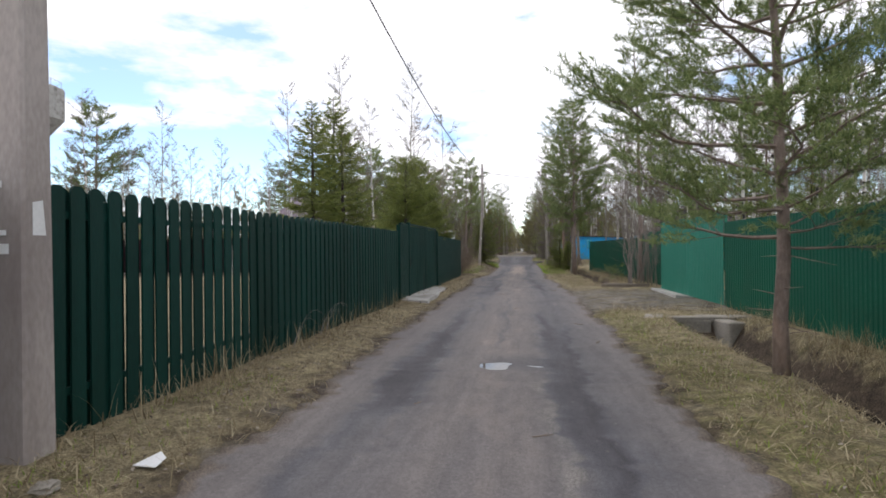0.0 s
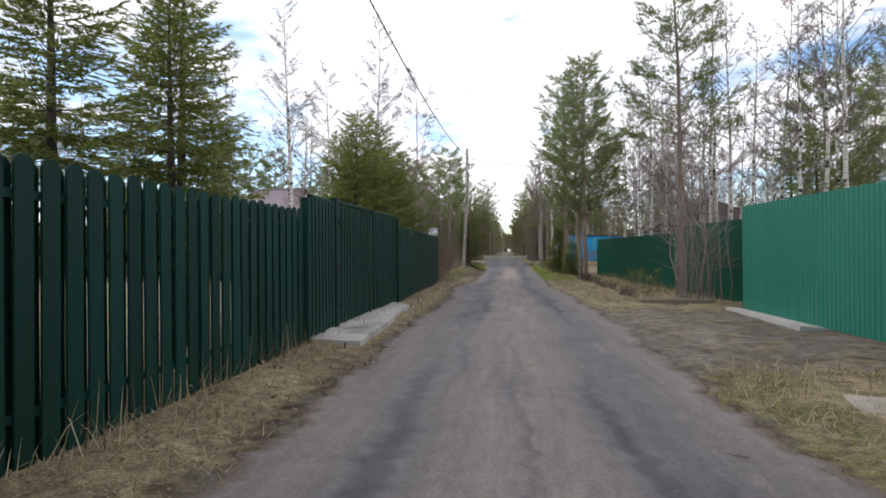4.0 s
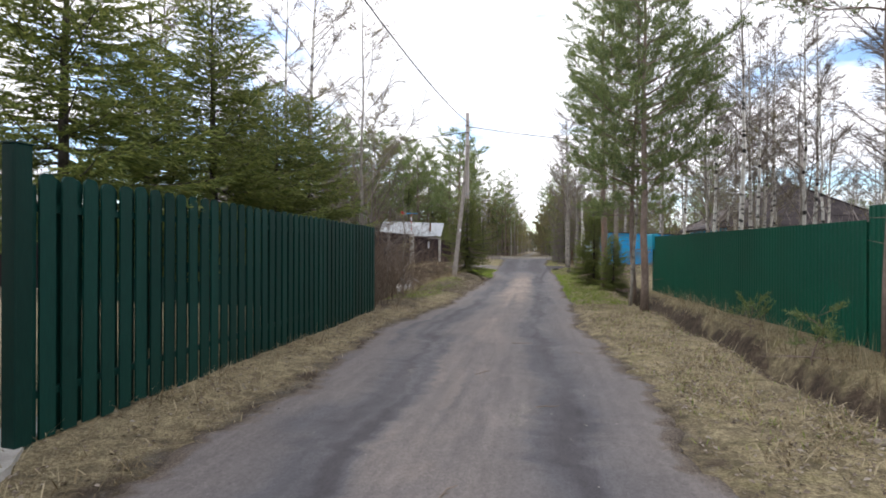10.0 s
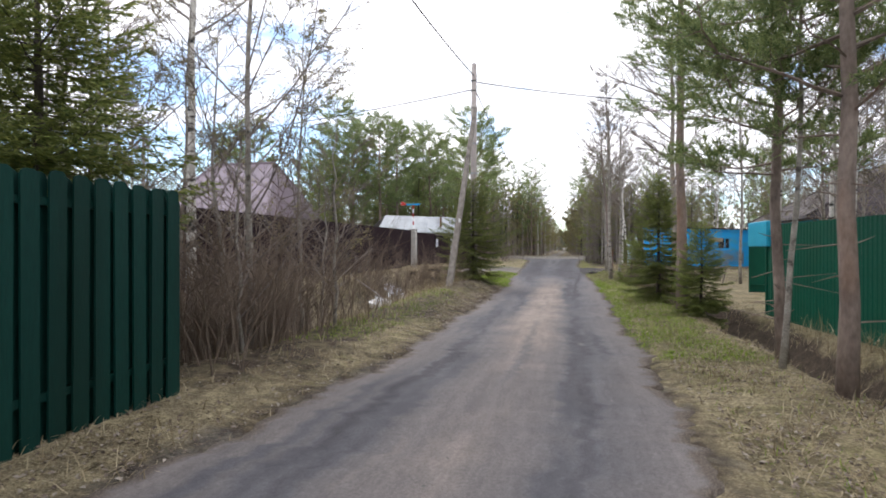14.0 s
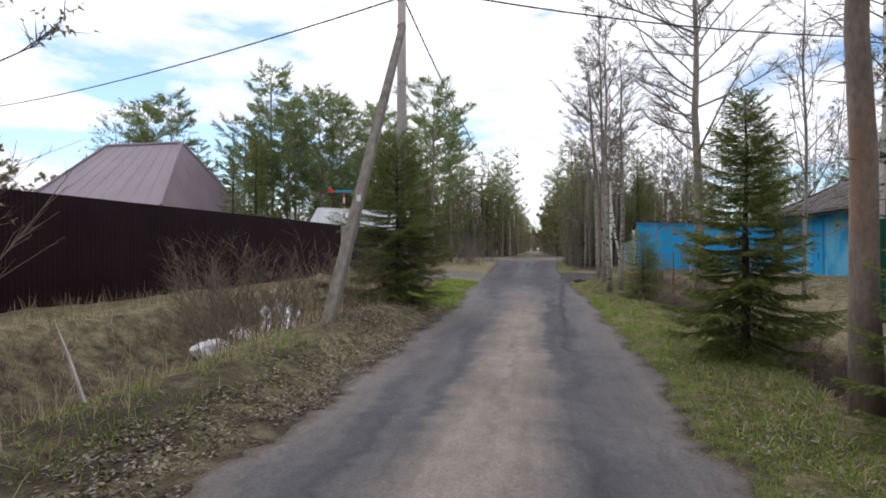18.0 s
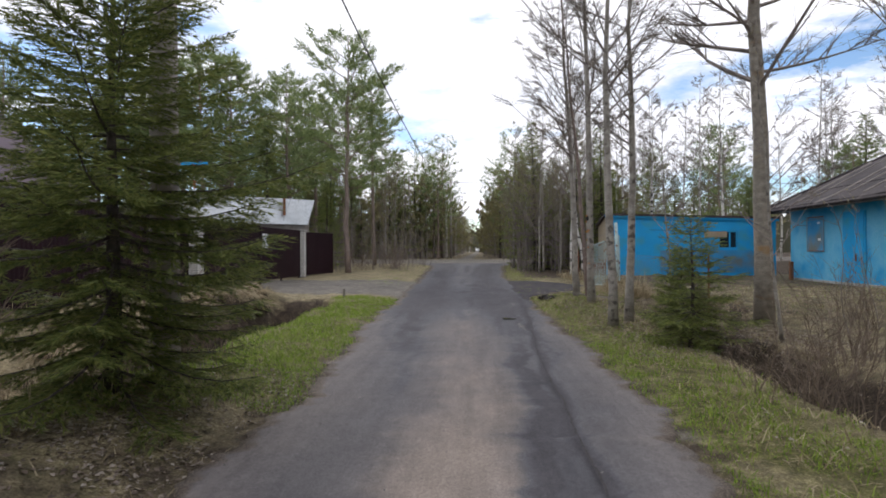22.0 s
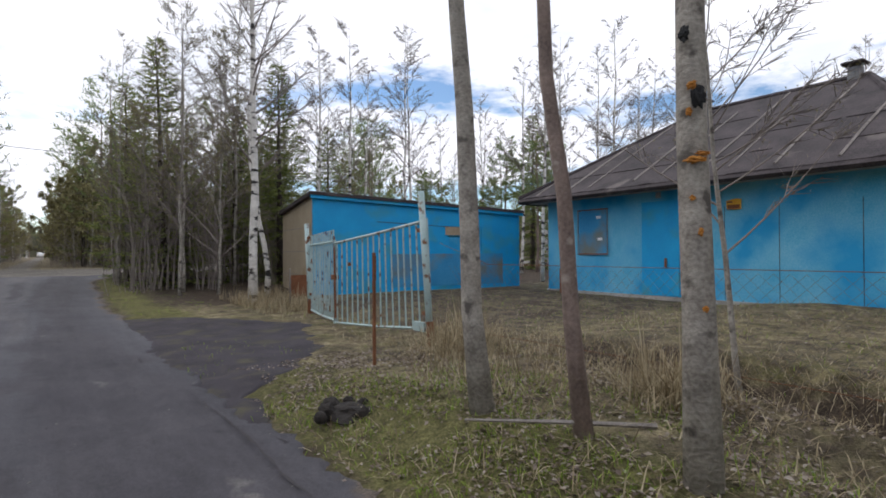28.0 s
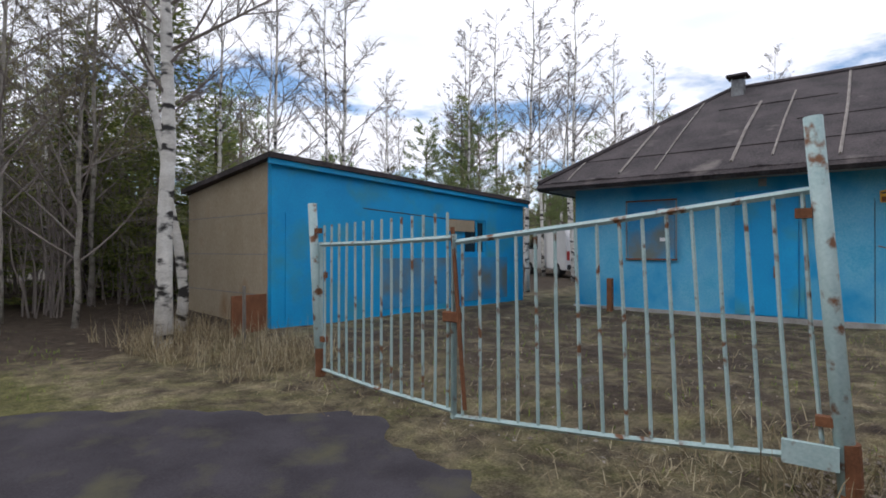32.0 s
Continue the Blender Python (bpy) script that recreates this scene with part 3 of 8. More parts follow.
def growing(a, b, inner, first, ratio, reach):
    """Coordinates: even steps from a to b, then steps that grow out to reach."""
    mid = list(np.arange(a, b + 1e-6, inner))
    low, high, s = [], [], first
    while (low[-1] if low else a) > -reach:
        low.append((low[-1] if low else a) - s)
        high.append((high[-1] if high else mid[-1]) + s)
        s *= ratio
    return np.array(low[::-1] + mid + high)


def sheet(name, xs, ys, zf, material, attr=None, colour=None, kind_label="", cat=""):
    X, Y = np.meshgrid(xs, ys)
    Z = zf(X, Y)
    nx, ny = len(xs), len(ys)
    co = np.stack([X, Y, Z], -1).reshape(-1, 3)
    idx = np.arange(nx * ny).reshape(ny, nx)
    quads = np.stack([idx[:-1, :-1], idx[:-1, 1:], idx[1:, 1:], idx[1:, :-1]], -1).reshape(-1, 4)
    me = bpy.data.meshes.new(name)
    me.from_pydata(co.tolist(), [], quads.tolist())
    me.shade_smooth()
    if attr:
        c = me.color_attributes.new(attr, "FLOAT_COLOR", "POINT")
        c.data.foreach_set("color", np.concatenate([np.clip(colour(X, Y), 0, 1).reshape(-1, 3), np.ones((nx * ny, 1))], 1).astype(np.float32).ravel())
    me.materials.append(material)
    return tagged(new(name, me), kind_label, cat, kind="structure")


def cover(x, y):
    """What lies on the ground: green, bare soil, gravel."""
    le, ri = np.interp(y, EDGE_Y, EDGE_L), np.interp(y, EDGE_Y, EDGE_R)
    out_l, out_r = le - x, x - ri
    near = (y < 84) * 1.0
    g = 0.30 + 0 * x
    g = g + 0.42 * bump(out_r - 0.7, 1.2) * step(y, 30, 36) + 0.25 * bump(out_r - 0.5, 1.2) * (y < 14)
    g = g + 0.65 * bump(out_l - 0.9, 1.0) * step(y, 46, 48) * (1 - step(y, 56, 58)) + 0.3 * bump(out_l - 0.9, 1.1) * step(y, 33, 36) * (1 - step(y, 42, 46))
    g = g + 0.3 * bump(out_r - 0.5, 1.2) * step(y, 54, 57) - 0.25 * step(out_l, 0, 0.2) * (1 - step(y, 29, 31))
    g = g + 0.12 * bump(out_l - 0.8, 0.7) * (y < 8) + 0.45 * bump(out_r - 0.7, 0.9) * step(y, 51, 52) * (1 - step(y, 57, 58))
    s = 0.21 + 0.45 * bump(out_l, 0.5) * near + 0.35 * bump(out_r, 0.4) * near
    s = s + 1.1 * bump(x - 3.75, 0.95) * (1 - step(y, 11.9, 12.4)) + 1.1 * bump(x - 3.65, 0.75) * step(y, 21.8, 22.6) * (1 - step(y, 52, 55))
    s = s + 1.2 * bump(x + 5.3, 1.3) * step(y, 45, 49) * (1 - step(y, 56.5, 57.5))
    s = s + 0.35 * step(-x, 2.3, 3.4) * step(y, 29.5, 31) * (1 - step(y, 37, 40)) - 0.08 * bump(out_l - 0.8, 0.7) * step(y, 12, 14) * (1 - step(y, 28, 30))
    s = s + 0.2 * bump(out_l - 0.9, 1.2) * step(y, 35, 38) * (1 - step(y, 45, 47))
    s = s + 0.35 * step(np.abs(x), 16, 26) + 0.3 * step(y, 92, 96)
    s = s + 0.8 * bump(x - np.interp(y, [51, 53.5, 58], [3.6, 4.7, 5.1]), 0.8) * step(y, 51, 53) * (1 - step(y, 56.6, 58))
    yard = step(x, 2.0, 3.2) * (1 - step(x, 20, 24)) * step(y, 49, 53) * (1 - step(y, 66, 69))
    g, s = g + 0.16 * yard, s + 0.26 * yard
    s = s + 0.6 * step(x, 1.4, 2.6) * step(y, 66.5, 69) * (1 - step(y, 82, 84))
    s = s + 0.42 * bump(x + 6.0, 3.4) * step(y, 30, 33) * (1 - step(y, 47, 50))
    v = 0.0 * x
    s = s + 0.35 * step(x, 1.3, 2.0) * (1 - step(x, 5.4, 6.0)) * step(y, 12.7, 14.2) * (1 - step(y, 19.6, 21.2))
    v = v + 0.52 * step(x, 1.3, 2.0) * (1 - step(x, 5.4, 6.0)) * step(y, 12.7, 14.2) * (1 - step(y, 19.6, 21.2))
    v = v + 1.0 * step(-x, 2.6, 3.3) * (1 - step(-x, 9.5, 10)) * step(y, 58, 59.5) * (1 - step(y, 64.5, 66.5))
    v = v + (0.42 * bump(out_l, 0.5) + 0.34 * bump(out_r, 0.4)) * near
    v = v + 1.0 * step(y, CROSS_0 - 2, CROSS_0) * (1 - step(y, CROSS_1, CROSS_1 + 2))
    v = v + 0.8 * bump(x + 1.5 - (y - 93) * 0.008, 1.5) * step(y, CROSS_1 - 1, CROSS_1)
    s = s + 0.16 * step(x, 4.6, 5.6) * (1 - step(x, 12, 13)) * step(y, 58.5, 61) * (1 - step(y, 66, 67))
    v = v + 0.1 * step(x, 4.6, 5.6) * (1 - step(x, 12, 13)) * step(y, 58.5, 61) * (1 - step(y, 66, 67))
    return np.stack([g, s, v], -1)


sheet("ground", growing(-11, 15, 0.16, 0.3, 1.22, 2500), growing(-6, 76, 0.2, 0.35, 1.16, 3000), height, M_ground, "cover", cover,
      "flat ground of dry grass, moss and bare soil", "ground")


# ---- the road: its own crust, frayed at both edges ----
def road_edges(y):
    y = np.asarray(y, float)
    fray = 0.035 * np.sin(y * 21.3) + 0.03 * np.sin(y * 37 + 2) + 0.06 * np.sin(y * 2.1) + 0.05 * np.sin(y * 5.3 + 1.0) + 0.03 * np.sin(y * 13.7) + 0.05 * np.sin(y * 0.7 + 2)
    fray_r = 0.035 * np.sin(y * 19.1) + 0.03 * np.sin(y * 33 + 1) + 0.06 * np.sin(y * 1.9 + 0.5) + 0.05 * np.sin(y * 4.7 + 2.0) + 0.03 * np.sin(y * 12.1 + 1) + 0.05 * np.sin(y * 0.8)
    return np.interp(y, EDGE_Y, EDGE_L) - fray - 0.05, np.interp(y, EDGE_Y, EDGE_R) + fray_r + 0.05


def build_road():
    ys = np.arange(-12, 84.01, 0.1)
    us = np.concatenate([[0.0, 0.012], np.linspace(0.03, 0.97, 76), [0.988, 1.0]])
    le, ri = road_edges(ys)
    U, Y = np.meshgrid(us, ys)
    X = le[:, None] + (ri - le)[:, None] * U
    mid = (U - 0.5)
    rut = 0.018 * (bump(U - 0.27, 0.13) + bump(U - 0.74, 0.13))
    hollow = np.zeros_like(X)
    for hx, hy, hr, hd in ((-0.37, 7.1, 0.42, 0.03), (0.15, 7.2, 0.25, 0.025), (-1.55, 26.9, 0.4, 0.03), (-1.5, 51.9, 0.35, 0.05), (0.7, 52.2, 0.4, 0.05),
                           (0.4, 43.2, 0.6, 0.03), (0.34, 53.5, 0.35, 0.04), (-0.9, 60.5, 0.5, 0.04), (0.5, 61.5, 0.5, 0.04), (-1.7, 22.2, 0.5, 0.02)):
        hollow += hd * bump(np.hypot(X - hx, (Y - hy) * 0.8), hr)
    Z = rise(Y) + 0.015 + 0.03 * (0.25 - mid * mid) - rut - hollow + 0.004 * waves(X * 2, Y * 2) - 0.045 * ((U < 0.005) | (U > 0.995))
    co = np.stack([X, Y, Z], -1).reshape(-1, 3)
    nx, ny = len(us), len(ys)
    idx = np.arange(nx * ny).reshape(ny, nx)
    quads = np.stack([idx[:-1, :-1], idx[:-1, 1:], idx[1:, 1:], idx[1:, :-1]], -1).reshape(-1, 4)
    me = bpy.data.meshes.new("road")
    me.from_pydata(co.tolist(), [], quads.tolist())
    me.shade_smooth()
    dark = 0.14 + 0.55 * bump(U - 0.25, 0.2) + 0.68 * bump(U - 0.77, 0.21) + 0.15 * step(Y, 46, 50) + (1.25 - 0.55 * step(Y, 58, 66)) * step(Y, 51, 57) - 0.2 * bump(U - 0.5, 0.15)
    dust = 0.02 + 0.62 * bump(U - 0.49, 0.30) * step(Y, 31, 36) * (1 - step(Y, 45, 50)) + 0.30 * bump(U - 0.5, 0.2) + 0.3 * bump(U, 0.12) + 0.15 * bump(U - 1, 0.08)
    grit = 0.05 + 0.45 * bump(U - 0.62, 0.10) * (1 - step(Y, 24, 27)) + 0.42 * bump(U - 0.36, 0.09) * step(Y, 36, 38) * (1 - step(Y, 41, 43)) + 0.4 * bump(U - 0.72, 0.05) * step(Y, 31, 33) * (1 - step(Y, 37, 38))
    # wheel lines: narrow dark streaks that wander along the road, and pale scuffs
    rs = np.random.RandomState(8)
    for k in range(150):
        y0 = rs.uniform(-8, 80)
        le2, wid = rs.uniform(2, 10), rs.uniform(0.018, 0.065)
        side = rs.choice([0.22, 0.30, 0.70, 0.78, 0.5], p=[0.24, 0.22, 0.24, 0.22, 0.08]) + rs.normal(0, 0.035)
        xc = side + 0.014 * np.sin(Y * rs.uniform(0.15, 0.45) + rs.uniform(0, 6)) + 0.003 * np.sin(Y * 2.3 + k)
        fade = step(Y, y0, y0 + 1.2) * (1 - step(Y, y0 + le2 - 1.2, y0 + le2))
        w = bump(U - xc, wid) * fade
        if k % 5 == 4:
            grit += 0.45 * w
            dust += 0.25 * w
        else:
            dark += rs.uniform(0.35, 0.9) * w
            dust -= 0.4 * w
    dust *= 1 - 0.75 * step(Y, 52, 58)
    crack = bump(X - np.interp(Y, [43, 48, 52, 56, 60], [0.45, 0.5, 0.68, 0.85, 0.8]) - 0.04 * np.sin(Y * 3.1), 0.11) * step(Y, 43, 45) * (1 - step(Y, 57, 60))
    dark += 1.4 * crack
    dust -= crack
    co[:, 2] -= 0.02 * crack.ravel()
    for hx, hy, hr in ((-1.5, 51.9, 0.22), (0.7, 52.2, 0.28), (0.4, 43.2, 0.5), (-0.9, 60.5, 0.5), (0.5, 61.5, 0.5), (-1.55, 26.9, 0.4), (-1.7, 22.2, 0.5), (-0.2, 7.2, 0.75), (-0.5, 63.5, 0.6), (0.3, 57.2, 0.4)):
        dark += 0.7 * bump(np.hypot(X - hx, (Y - hy) * 0.75) + 0.05 * np.sin(9 * X + 7 * Y), hr)
    me.vertices.foreach_set("co", co.ravel())
    c = me.color_attributes.new("track", "FLOAT_COLOR", "POINT")
    soil = 0.85 * bump(U, 0.10) + 0.85 * bump(U - 1, 0.09) * (1 - step(Y, 55.8, 57.2) * (1 - step(Y, 65.3, 66.5)))
    c.data.foreach_set("color", np.clip(np.stack([dark, dust, grit, soil], -1), 0, [2, 1, 1, 1]).astype(np.float32).ravel())
    me.materials.append(M_road)
    return tagged(new("road", me), "narrow worn asphalt lane with dusty crown and dark wheel tracks", "road", kind="structure")


build_road()


def patch(name, cx, cy, rx, ry, z, material, label, category, seed, n=26, dome=0.0, kind="structure", lift=0.0):
    """A flat sheet with an uneven outline, or a low mound, on the ground."""
    rnd = random.Random(seed)
    ph = [rnd.uniform(0, 6.28) for _ in range(4)]
    g = Geo()
    g.v.append((cx, cy, (hz(cx, cy) if z is None else z) + dome + lift))
    rings = 5 if (dome or z is None) else 2
    for r in range(1, rings + 1):
        for k in range(n):
            a = 6.28319 * k / n
            q = (1 + 0.22 * math.sin(2 * a + ph[0]) + 0.14 * math.sin(3 * a + ph[1]) + 0.08 * math.sin(5 * a + ph[2]) + 0.05 * math.sin(9 * a + ph[3])) * r / rings
            x, y = cx + rx * q * math.cos(a), cy + ry * q * math.sin(a)
            zz = (hz(x, y) if z is None else z) + dome * (1 - (r / rings) ** 2) * (1 + 0.3 * math.sin(7 * x + 5 * y)) + lift * (1 if r < rings else -0.6)
            g.v.append((x, y, zz))
    for k in range(n):
        g.f.append((0, 1 + k, 1 + (k + 1) % n))
        for r in range(1, rings):
            a, b = 1 + (r - 1) * n + k, 1 + (r - 1) * n + (k + 1) % n
            g.f.append((a, a + n, b + n, b))
    ob = part(name, g, material, smooth=True)
    return tagged(ob, label, category, kind=kind)


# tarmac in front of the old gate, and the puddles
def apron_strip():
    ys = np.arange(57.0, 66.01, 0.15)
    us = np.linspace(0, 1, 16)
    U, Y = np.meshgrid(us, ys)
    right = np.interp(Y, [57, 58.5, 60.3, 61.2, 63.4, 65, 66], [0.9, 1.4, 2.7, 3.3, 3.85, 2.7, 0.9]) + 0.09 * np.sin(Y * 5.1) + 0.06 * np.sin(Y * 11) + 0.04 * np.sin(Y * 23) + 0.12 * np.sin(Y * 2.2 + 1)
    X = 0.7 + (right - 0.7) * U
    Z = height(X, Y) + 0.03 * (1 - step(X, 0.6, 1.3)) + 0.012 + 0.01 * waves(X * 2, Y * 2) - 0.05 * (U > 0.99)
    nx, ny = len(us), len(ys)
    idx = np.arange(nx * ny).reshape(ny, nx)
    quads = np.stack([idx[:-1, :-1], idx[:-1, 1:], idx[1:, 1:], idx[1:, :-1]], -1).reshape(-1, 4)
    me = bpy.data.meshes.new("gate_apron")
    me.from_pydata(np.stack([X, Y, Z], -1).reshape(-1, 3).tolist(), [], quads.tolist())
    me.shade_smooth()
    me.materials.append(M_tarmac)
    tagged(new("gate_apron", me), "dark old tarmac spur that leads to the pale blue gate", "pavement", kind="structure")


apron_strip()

# ---- fences and gates by the road ----
def slat_mesh(width, tall, thick=0.02):
    """A fence board with a rounded head."""
    h, r = width / 2, width * 0.34
    out = [(-h, 0.0), (h, 0.0), (h, tall - r), (h * 0.82, tall - r * 0.36), (h * 0.45, tall), (-h * 0.45, tall), (-h * 0.82, tall - r * 0.36), (-h, tall - r)]
    g = Geo().prism([(v, z) for v, z in out], -thick / 2, thick / 2, axis=0)
    me = g.mesh("slat")
    me.materials.append(M_green)
    return me


SLAT, SLAT_BACK = slat_mesh(0.138, 2.0), slat_mesh(0.150, 1.985)
SLAT_GATE, SLAT_GATE_BACK = slat_mesh(0.112, 2.11), slat_mesh(0.122, 2.09)


def board_fence(name, x0, y0, x1, y1, base, label, rails=(0.36, 1.76), slats=(SLAT, SLAT_BACK), pitch=0.200, posts=2.45, seed=1, frame_top=None):
    """Boards on both sides of the rails, half a pitch apart, and square posts."""
    rnd = random.Random(seed)
    length, turn = math.hypot(x1 - x0, y1 - y0), -math.atan2(x1 - x0, y1 - y0)
    t = thing(name, label, "fence" if frame_top is None else "gate", Matrix.Translation((x0, y0, 0)) @ Matrix.Rotation(turn, 4, "Z"))
    for side, off in ((0, 0.0), (1, pitch / 2)):
        n = int((length - off) / pitch)
        for k in range(n):
            y = off + pitch * (k + 0.5)
            dz = rnd.uniform(-0.012, 0.012)
            lean = rnd.uniform(-0.006, 0.006)
            part("slat", slats[side], None, t, at=Matrix.Translation(((0.032, -0.030)[side], y, base(y) + dz)) @ Matrix.Rotation(lean, 4, "X"))
    for z in rails:
        zz = (base(0) + base(length)) / 2 + z
        part("rail", Geo().box((-0.019, 0.02, zz - 0.03), (0.021, length - 0.02, zz + 0.03)), M_green, t)
    if posts:
        n = max(1, round(length / posts))
        for k in range(n + 1):
            y = length * k / n
            b = base(y)
            g = Geo().box((-0.075, y - 0.03, b - 0.12), (0.018, y + 0.03, b + 1.90))
            part("post", bevelled(g, 0.006), M_green, t)
    if frame_top is not None:
        b = base(0)
        for y in (0.03, length - 0.03):
            part("gate_frame", bevelled(Geo().box((-0.03, y - 0.03, b + 0.02), (0.03, y + 0.03, b + frame_top)), 0.005), M_green, t)
        part("gate_frame", bevelled(Geo().box((-0.03, 0.0, b + frame_top - 0.06), (0.03, length, b + frame_top)), 0.005), M_green, t)
    return t


board_fence("board_fence", -3.64, 1.6, -3.47, 14.66, lambda y: 0.07, "dark green fence of boards with rounded tops", seed=2)
board_fence("board_fence", -3.40, 21.05, -3.50, 29.85, lambda y: 0.11 - 0.007 * y, "dark green board fence ending beside bare bushes", seed=3)
board_fence("board_fence", -3.55, 29.80, -14.0, 31.2, lambda y: 0.08, "dark green board fence along the side of a plot", seed=4)
GATE_RAILS = (0.26, 0.80, 1.36, 1.86)


def gate_leaf(name, x0, y0, x1, y1, label, seed, top):
    t = board_fence(name, x0, y0, x1, y1, lambda y: 0.17, label, rails=GATE_RAILS, slats=(SLAT_GATE, SLAT_GATE_BACK), pitch=0.172, posts=0, seed=seed, frame_top=top)
    return t


wicket = gate_leaf("wicket_gate", -3.44, 14.86, -3.49, 16.10, "dark green wicket gate of boards in a steel frame", 5, 2.15)
leaf_a = gate_leaf("gate_leaf", -3.50, 16.29, -3.46, 18.60, "dark green gate leaf of boards in a steel frame", 6, 2.19)
leaf_b = gate_leaf("gate_leaf", -3.46, 18.66, -3.40, 20.78, "dark green gate leaf of boards in a steel frame", 7, 2.19)
part("drop_bolt", Geo().tube([(0.06, 2.0, 0.06), (0.06, 2.0, 0.75)], [0.012, 0.012], 6), M_wire, leaf_a, "black steel drop bolt")
for k, (x, y, top, wide) in enumerate(((-3.44, 14.72, 2.24, 0.12), (-3.49, 16.19, 2.37, 0.13), (-3.38, 20.92, 2.28, 0.14))):
    t = thing("gate_post", "square dark green steel gate post", "post", Matrix.Translation((x, y, 0.0)), group="posts of the board gates")
    part("tube", bevelled(Geo().box((-0.06, -wide / 2, -0.1), (0.06, wide / 2, top)), 0.008), M_green, t)
    part("cap", bevelled(Geo().box((-0.065, -wide / 2 - 0.005, top), (0.065, wide / 2 + 0.005, top + 0.012)), 0.003), M_green, t)
    if k == 1:
        lock = part("lock_plate", bevelled(Geo().box((0.06, -0.05, 1.05), (0.068, 0.02, 1.3)), 0.003), M_wire, t, "black lock plate")
        part("handle", Geo().tube([(0.068, -0.015, 1.12), (0.11, -0.015, 1.13), (0.11, -0.015, 1.24), (0.068, -0.015, 1.25)], [0.009] * 4, 6), M_wire, lock, "black pull handle")
        for z in (0.45, 1.9):
            part("hinge", Geo().tube([(0.07, 0.06, z), (0.07, 0.06, z + 0.12)], [0.014, 0.014], 6), M_green, t)


def apron_left():
    g = Geo()
    ys = np.linspace(14.9, 21.5, 23)
    wob = lambda y: -2.69 - 0.05 * (y - 15.1) + 0.025 * math.sin(y * 2.3) + 0.015 * math.sin(y * 7.1) - 0.6 * max(0, y - 20.4)
    for y in ys:
        g.v += [(-3.75, y, 0.155), (wob(y), y, 0.115), (wob(y) + 0.03, y, -0.05)]
    for k in range(len(ys) - 1):
        a = 3 * k
        g.f += [(a, a + 1, a + 4, a + 3), (a + 1, a + 2, a + 5, a + 4)]
    g.f.append((0, 1, 2))
    part_ob = part("concrete_apron", g, M_concrete)
    tagged(part_ob, "pale concrete strip under the sliding gate", "pavement", kind="structure")


apron_left()


def profiled(length, tall, pitch=0.115, depth=0.018, wave=False):
    """A sheet of trapezoidal steel that stands on its lower edge, with a turned-over thickness."""
    g = Geo()
    n = int(round(length / pitch))
    p = length / n
    pts = []
    for k in range(n):
        a = k * p
        pts += [(a, 0.0), (a + p * 0.42, 0.0), (a + p * 0.54, depth), (a + p * 0.88, depth)]
    pts.append((length, 0.0))
    for x, d in pts:
        g.v += [(d, x, 0.0), (d, x, tall)]
    for k in range(len(pts) - 1):
        a = 2 * k
        g.f.append((a, a + 2, a + 3, a + 1))
    i = len(g.v)
    g.v += [(-0.003, 0, 0), (-0.003, length, 0), (-0.003, length, tall), (-0.003, 0, tall)]
    g.f += [(i + 3, i + 2, i + 1, i)]
    return g


def sheet_fence(name, x0, y0, x1, y1, base, tall, material, label, category="fence", face=-1, sheet_width=1.15, cap=False, panel="panel", depth=0.007):
    """Profiled steel sheets side by side, with posts and rails behind them."""
    length, turn = math.hypot(x1 - x0, y1 - y0), -math.atan2(x1 - x0, y1 - y0)
    t = thing(name, label, category, Matrix.Translation((x0, y0, base)) @ Matrix.Rotation(turn, 4, "Z"))
    n = max(1, round(length / sheet_width))
    w = length / n
    me = profiled(w, tall, depth=depth).mesh(panel)
    me.materials.append(material)
    flip = Matrix.Scale(face, 4, (1, 0, 0))
    for k in range(n):
        part(panel, me, None, t, at=Matrix.Translation((0.002 * (k % 2), k * w, 0)) @ flip)
    for z in (0.35, tall - 0.3):
        part("rail", Geo().box((-0.02 - 0.03 * face, 0.01, z - 0.02), (0.02 - 0.03 * face, length - 0.01, z + 0.02)), material, t)
    m = max(1, round(length / 2.5))
    for k in range(m + 1):
        y = min(max(length * k / m, 0.03), length - 0.03)
        part("post", Geo().box((-0.03 - 0.07 * face, y - 0.03, -0.3), (0.03 - 0.07 * face, y + 0.03, tall - 0.03)), material, t)
    if cap:
        part("cap_rail", Geo().box((-0.02, 0, tall), (0.02, length, tall + 0.02)), material, t)
    return t


sheet_fence("sheet_fence", 5.15, -7.0, 4.95, 14.38, 0.03, 2.12, M_sheet, "dark green profiled steel fence behind a ditch")
sheet_fence("sheet_gate", 4.93, 14.42, 4.86, 17.22, 0.08, 2.32, M_gate_sheet, "lighter green profiled steel gate leaf", "gate", depth=0.02)
sheet_fence("sheet_gate", 4.86, 17.26, 4.80, 20.06, 0.08, 2.32, M_gate_sheet, "lighter green profiled steel gate leaf", "gate", depth=0.02)
sheet_fence("sheet_fence", 4.80, 20.12, 5.75, 22.2, 0.05, 2.25, M_sheet, "short dark green steel fence return beside a gate")
sheet_fence("sheet_fence", 5.75, 22.25, 5.45, 27.2, -0.08, 2.32, M_sheet, "dark green profiled steel fence behind a pine")
sheet_fence("sheet_fence", 5.45, 27.25, 4.50, 38.6, -0.08, 2.10, M_sheet, "long dark green profiled steel fence above a ditch")
sheet_fence("sheet_fence", 4.50, 38.65, 14.5, 39.4, -0.05, 2.05, M_sheet, "dark green steel fence along the side of a plot", face=1)
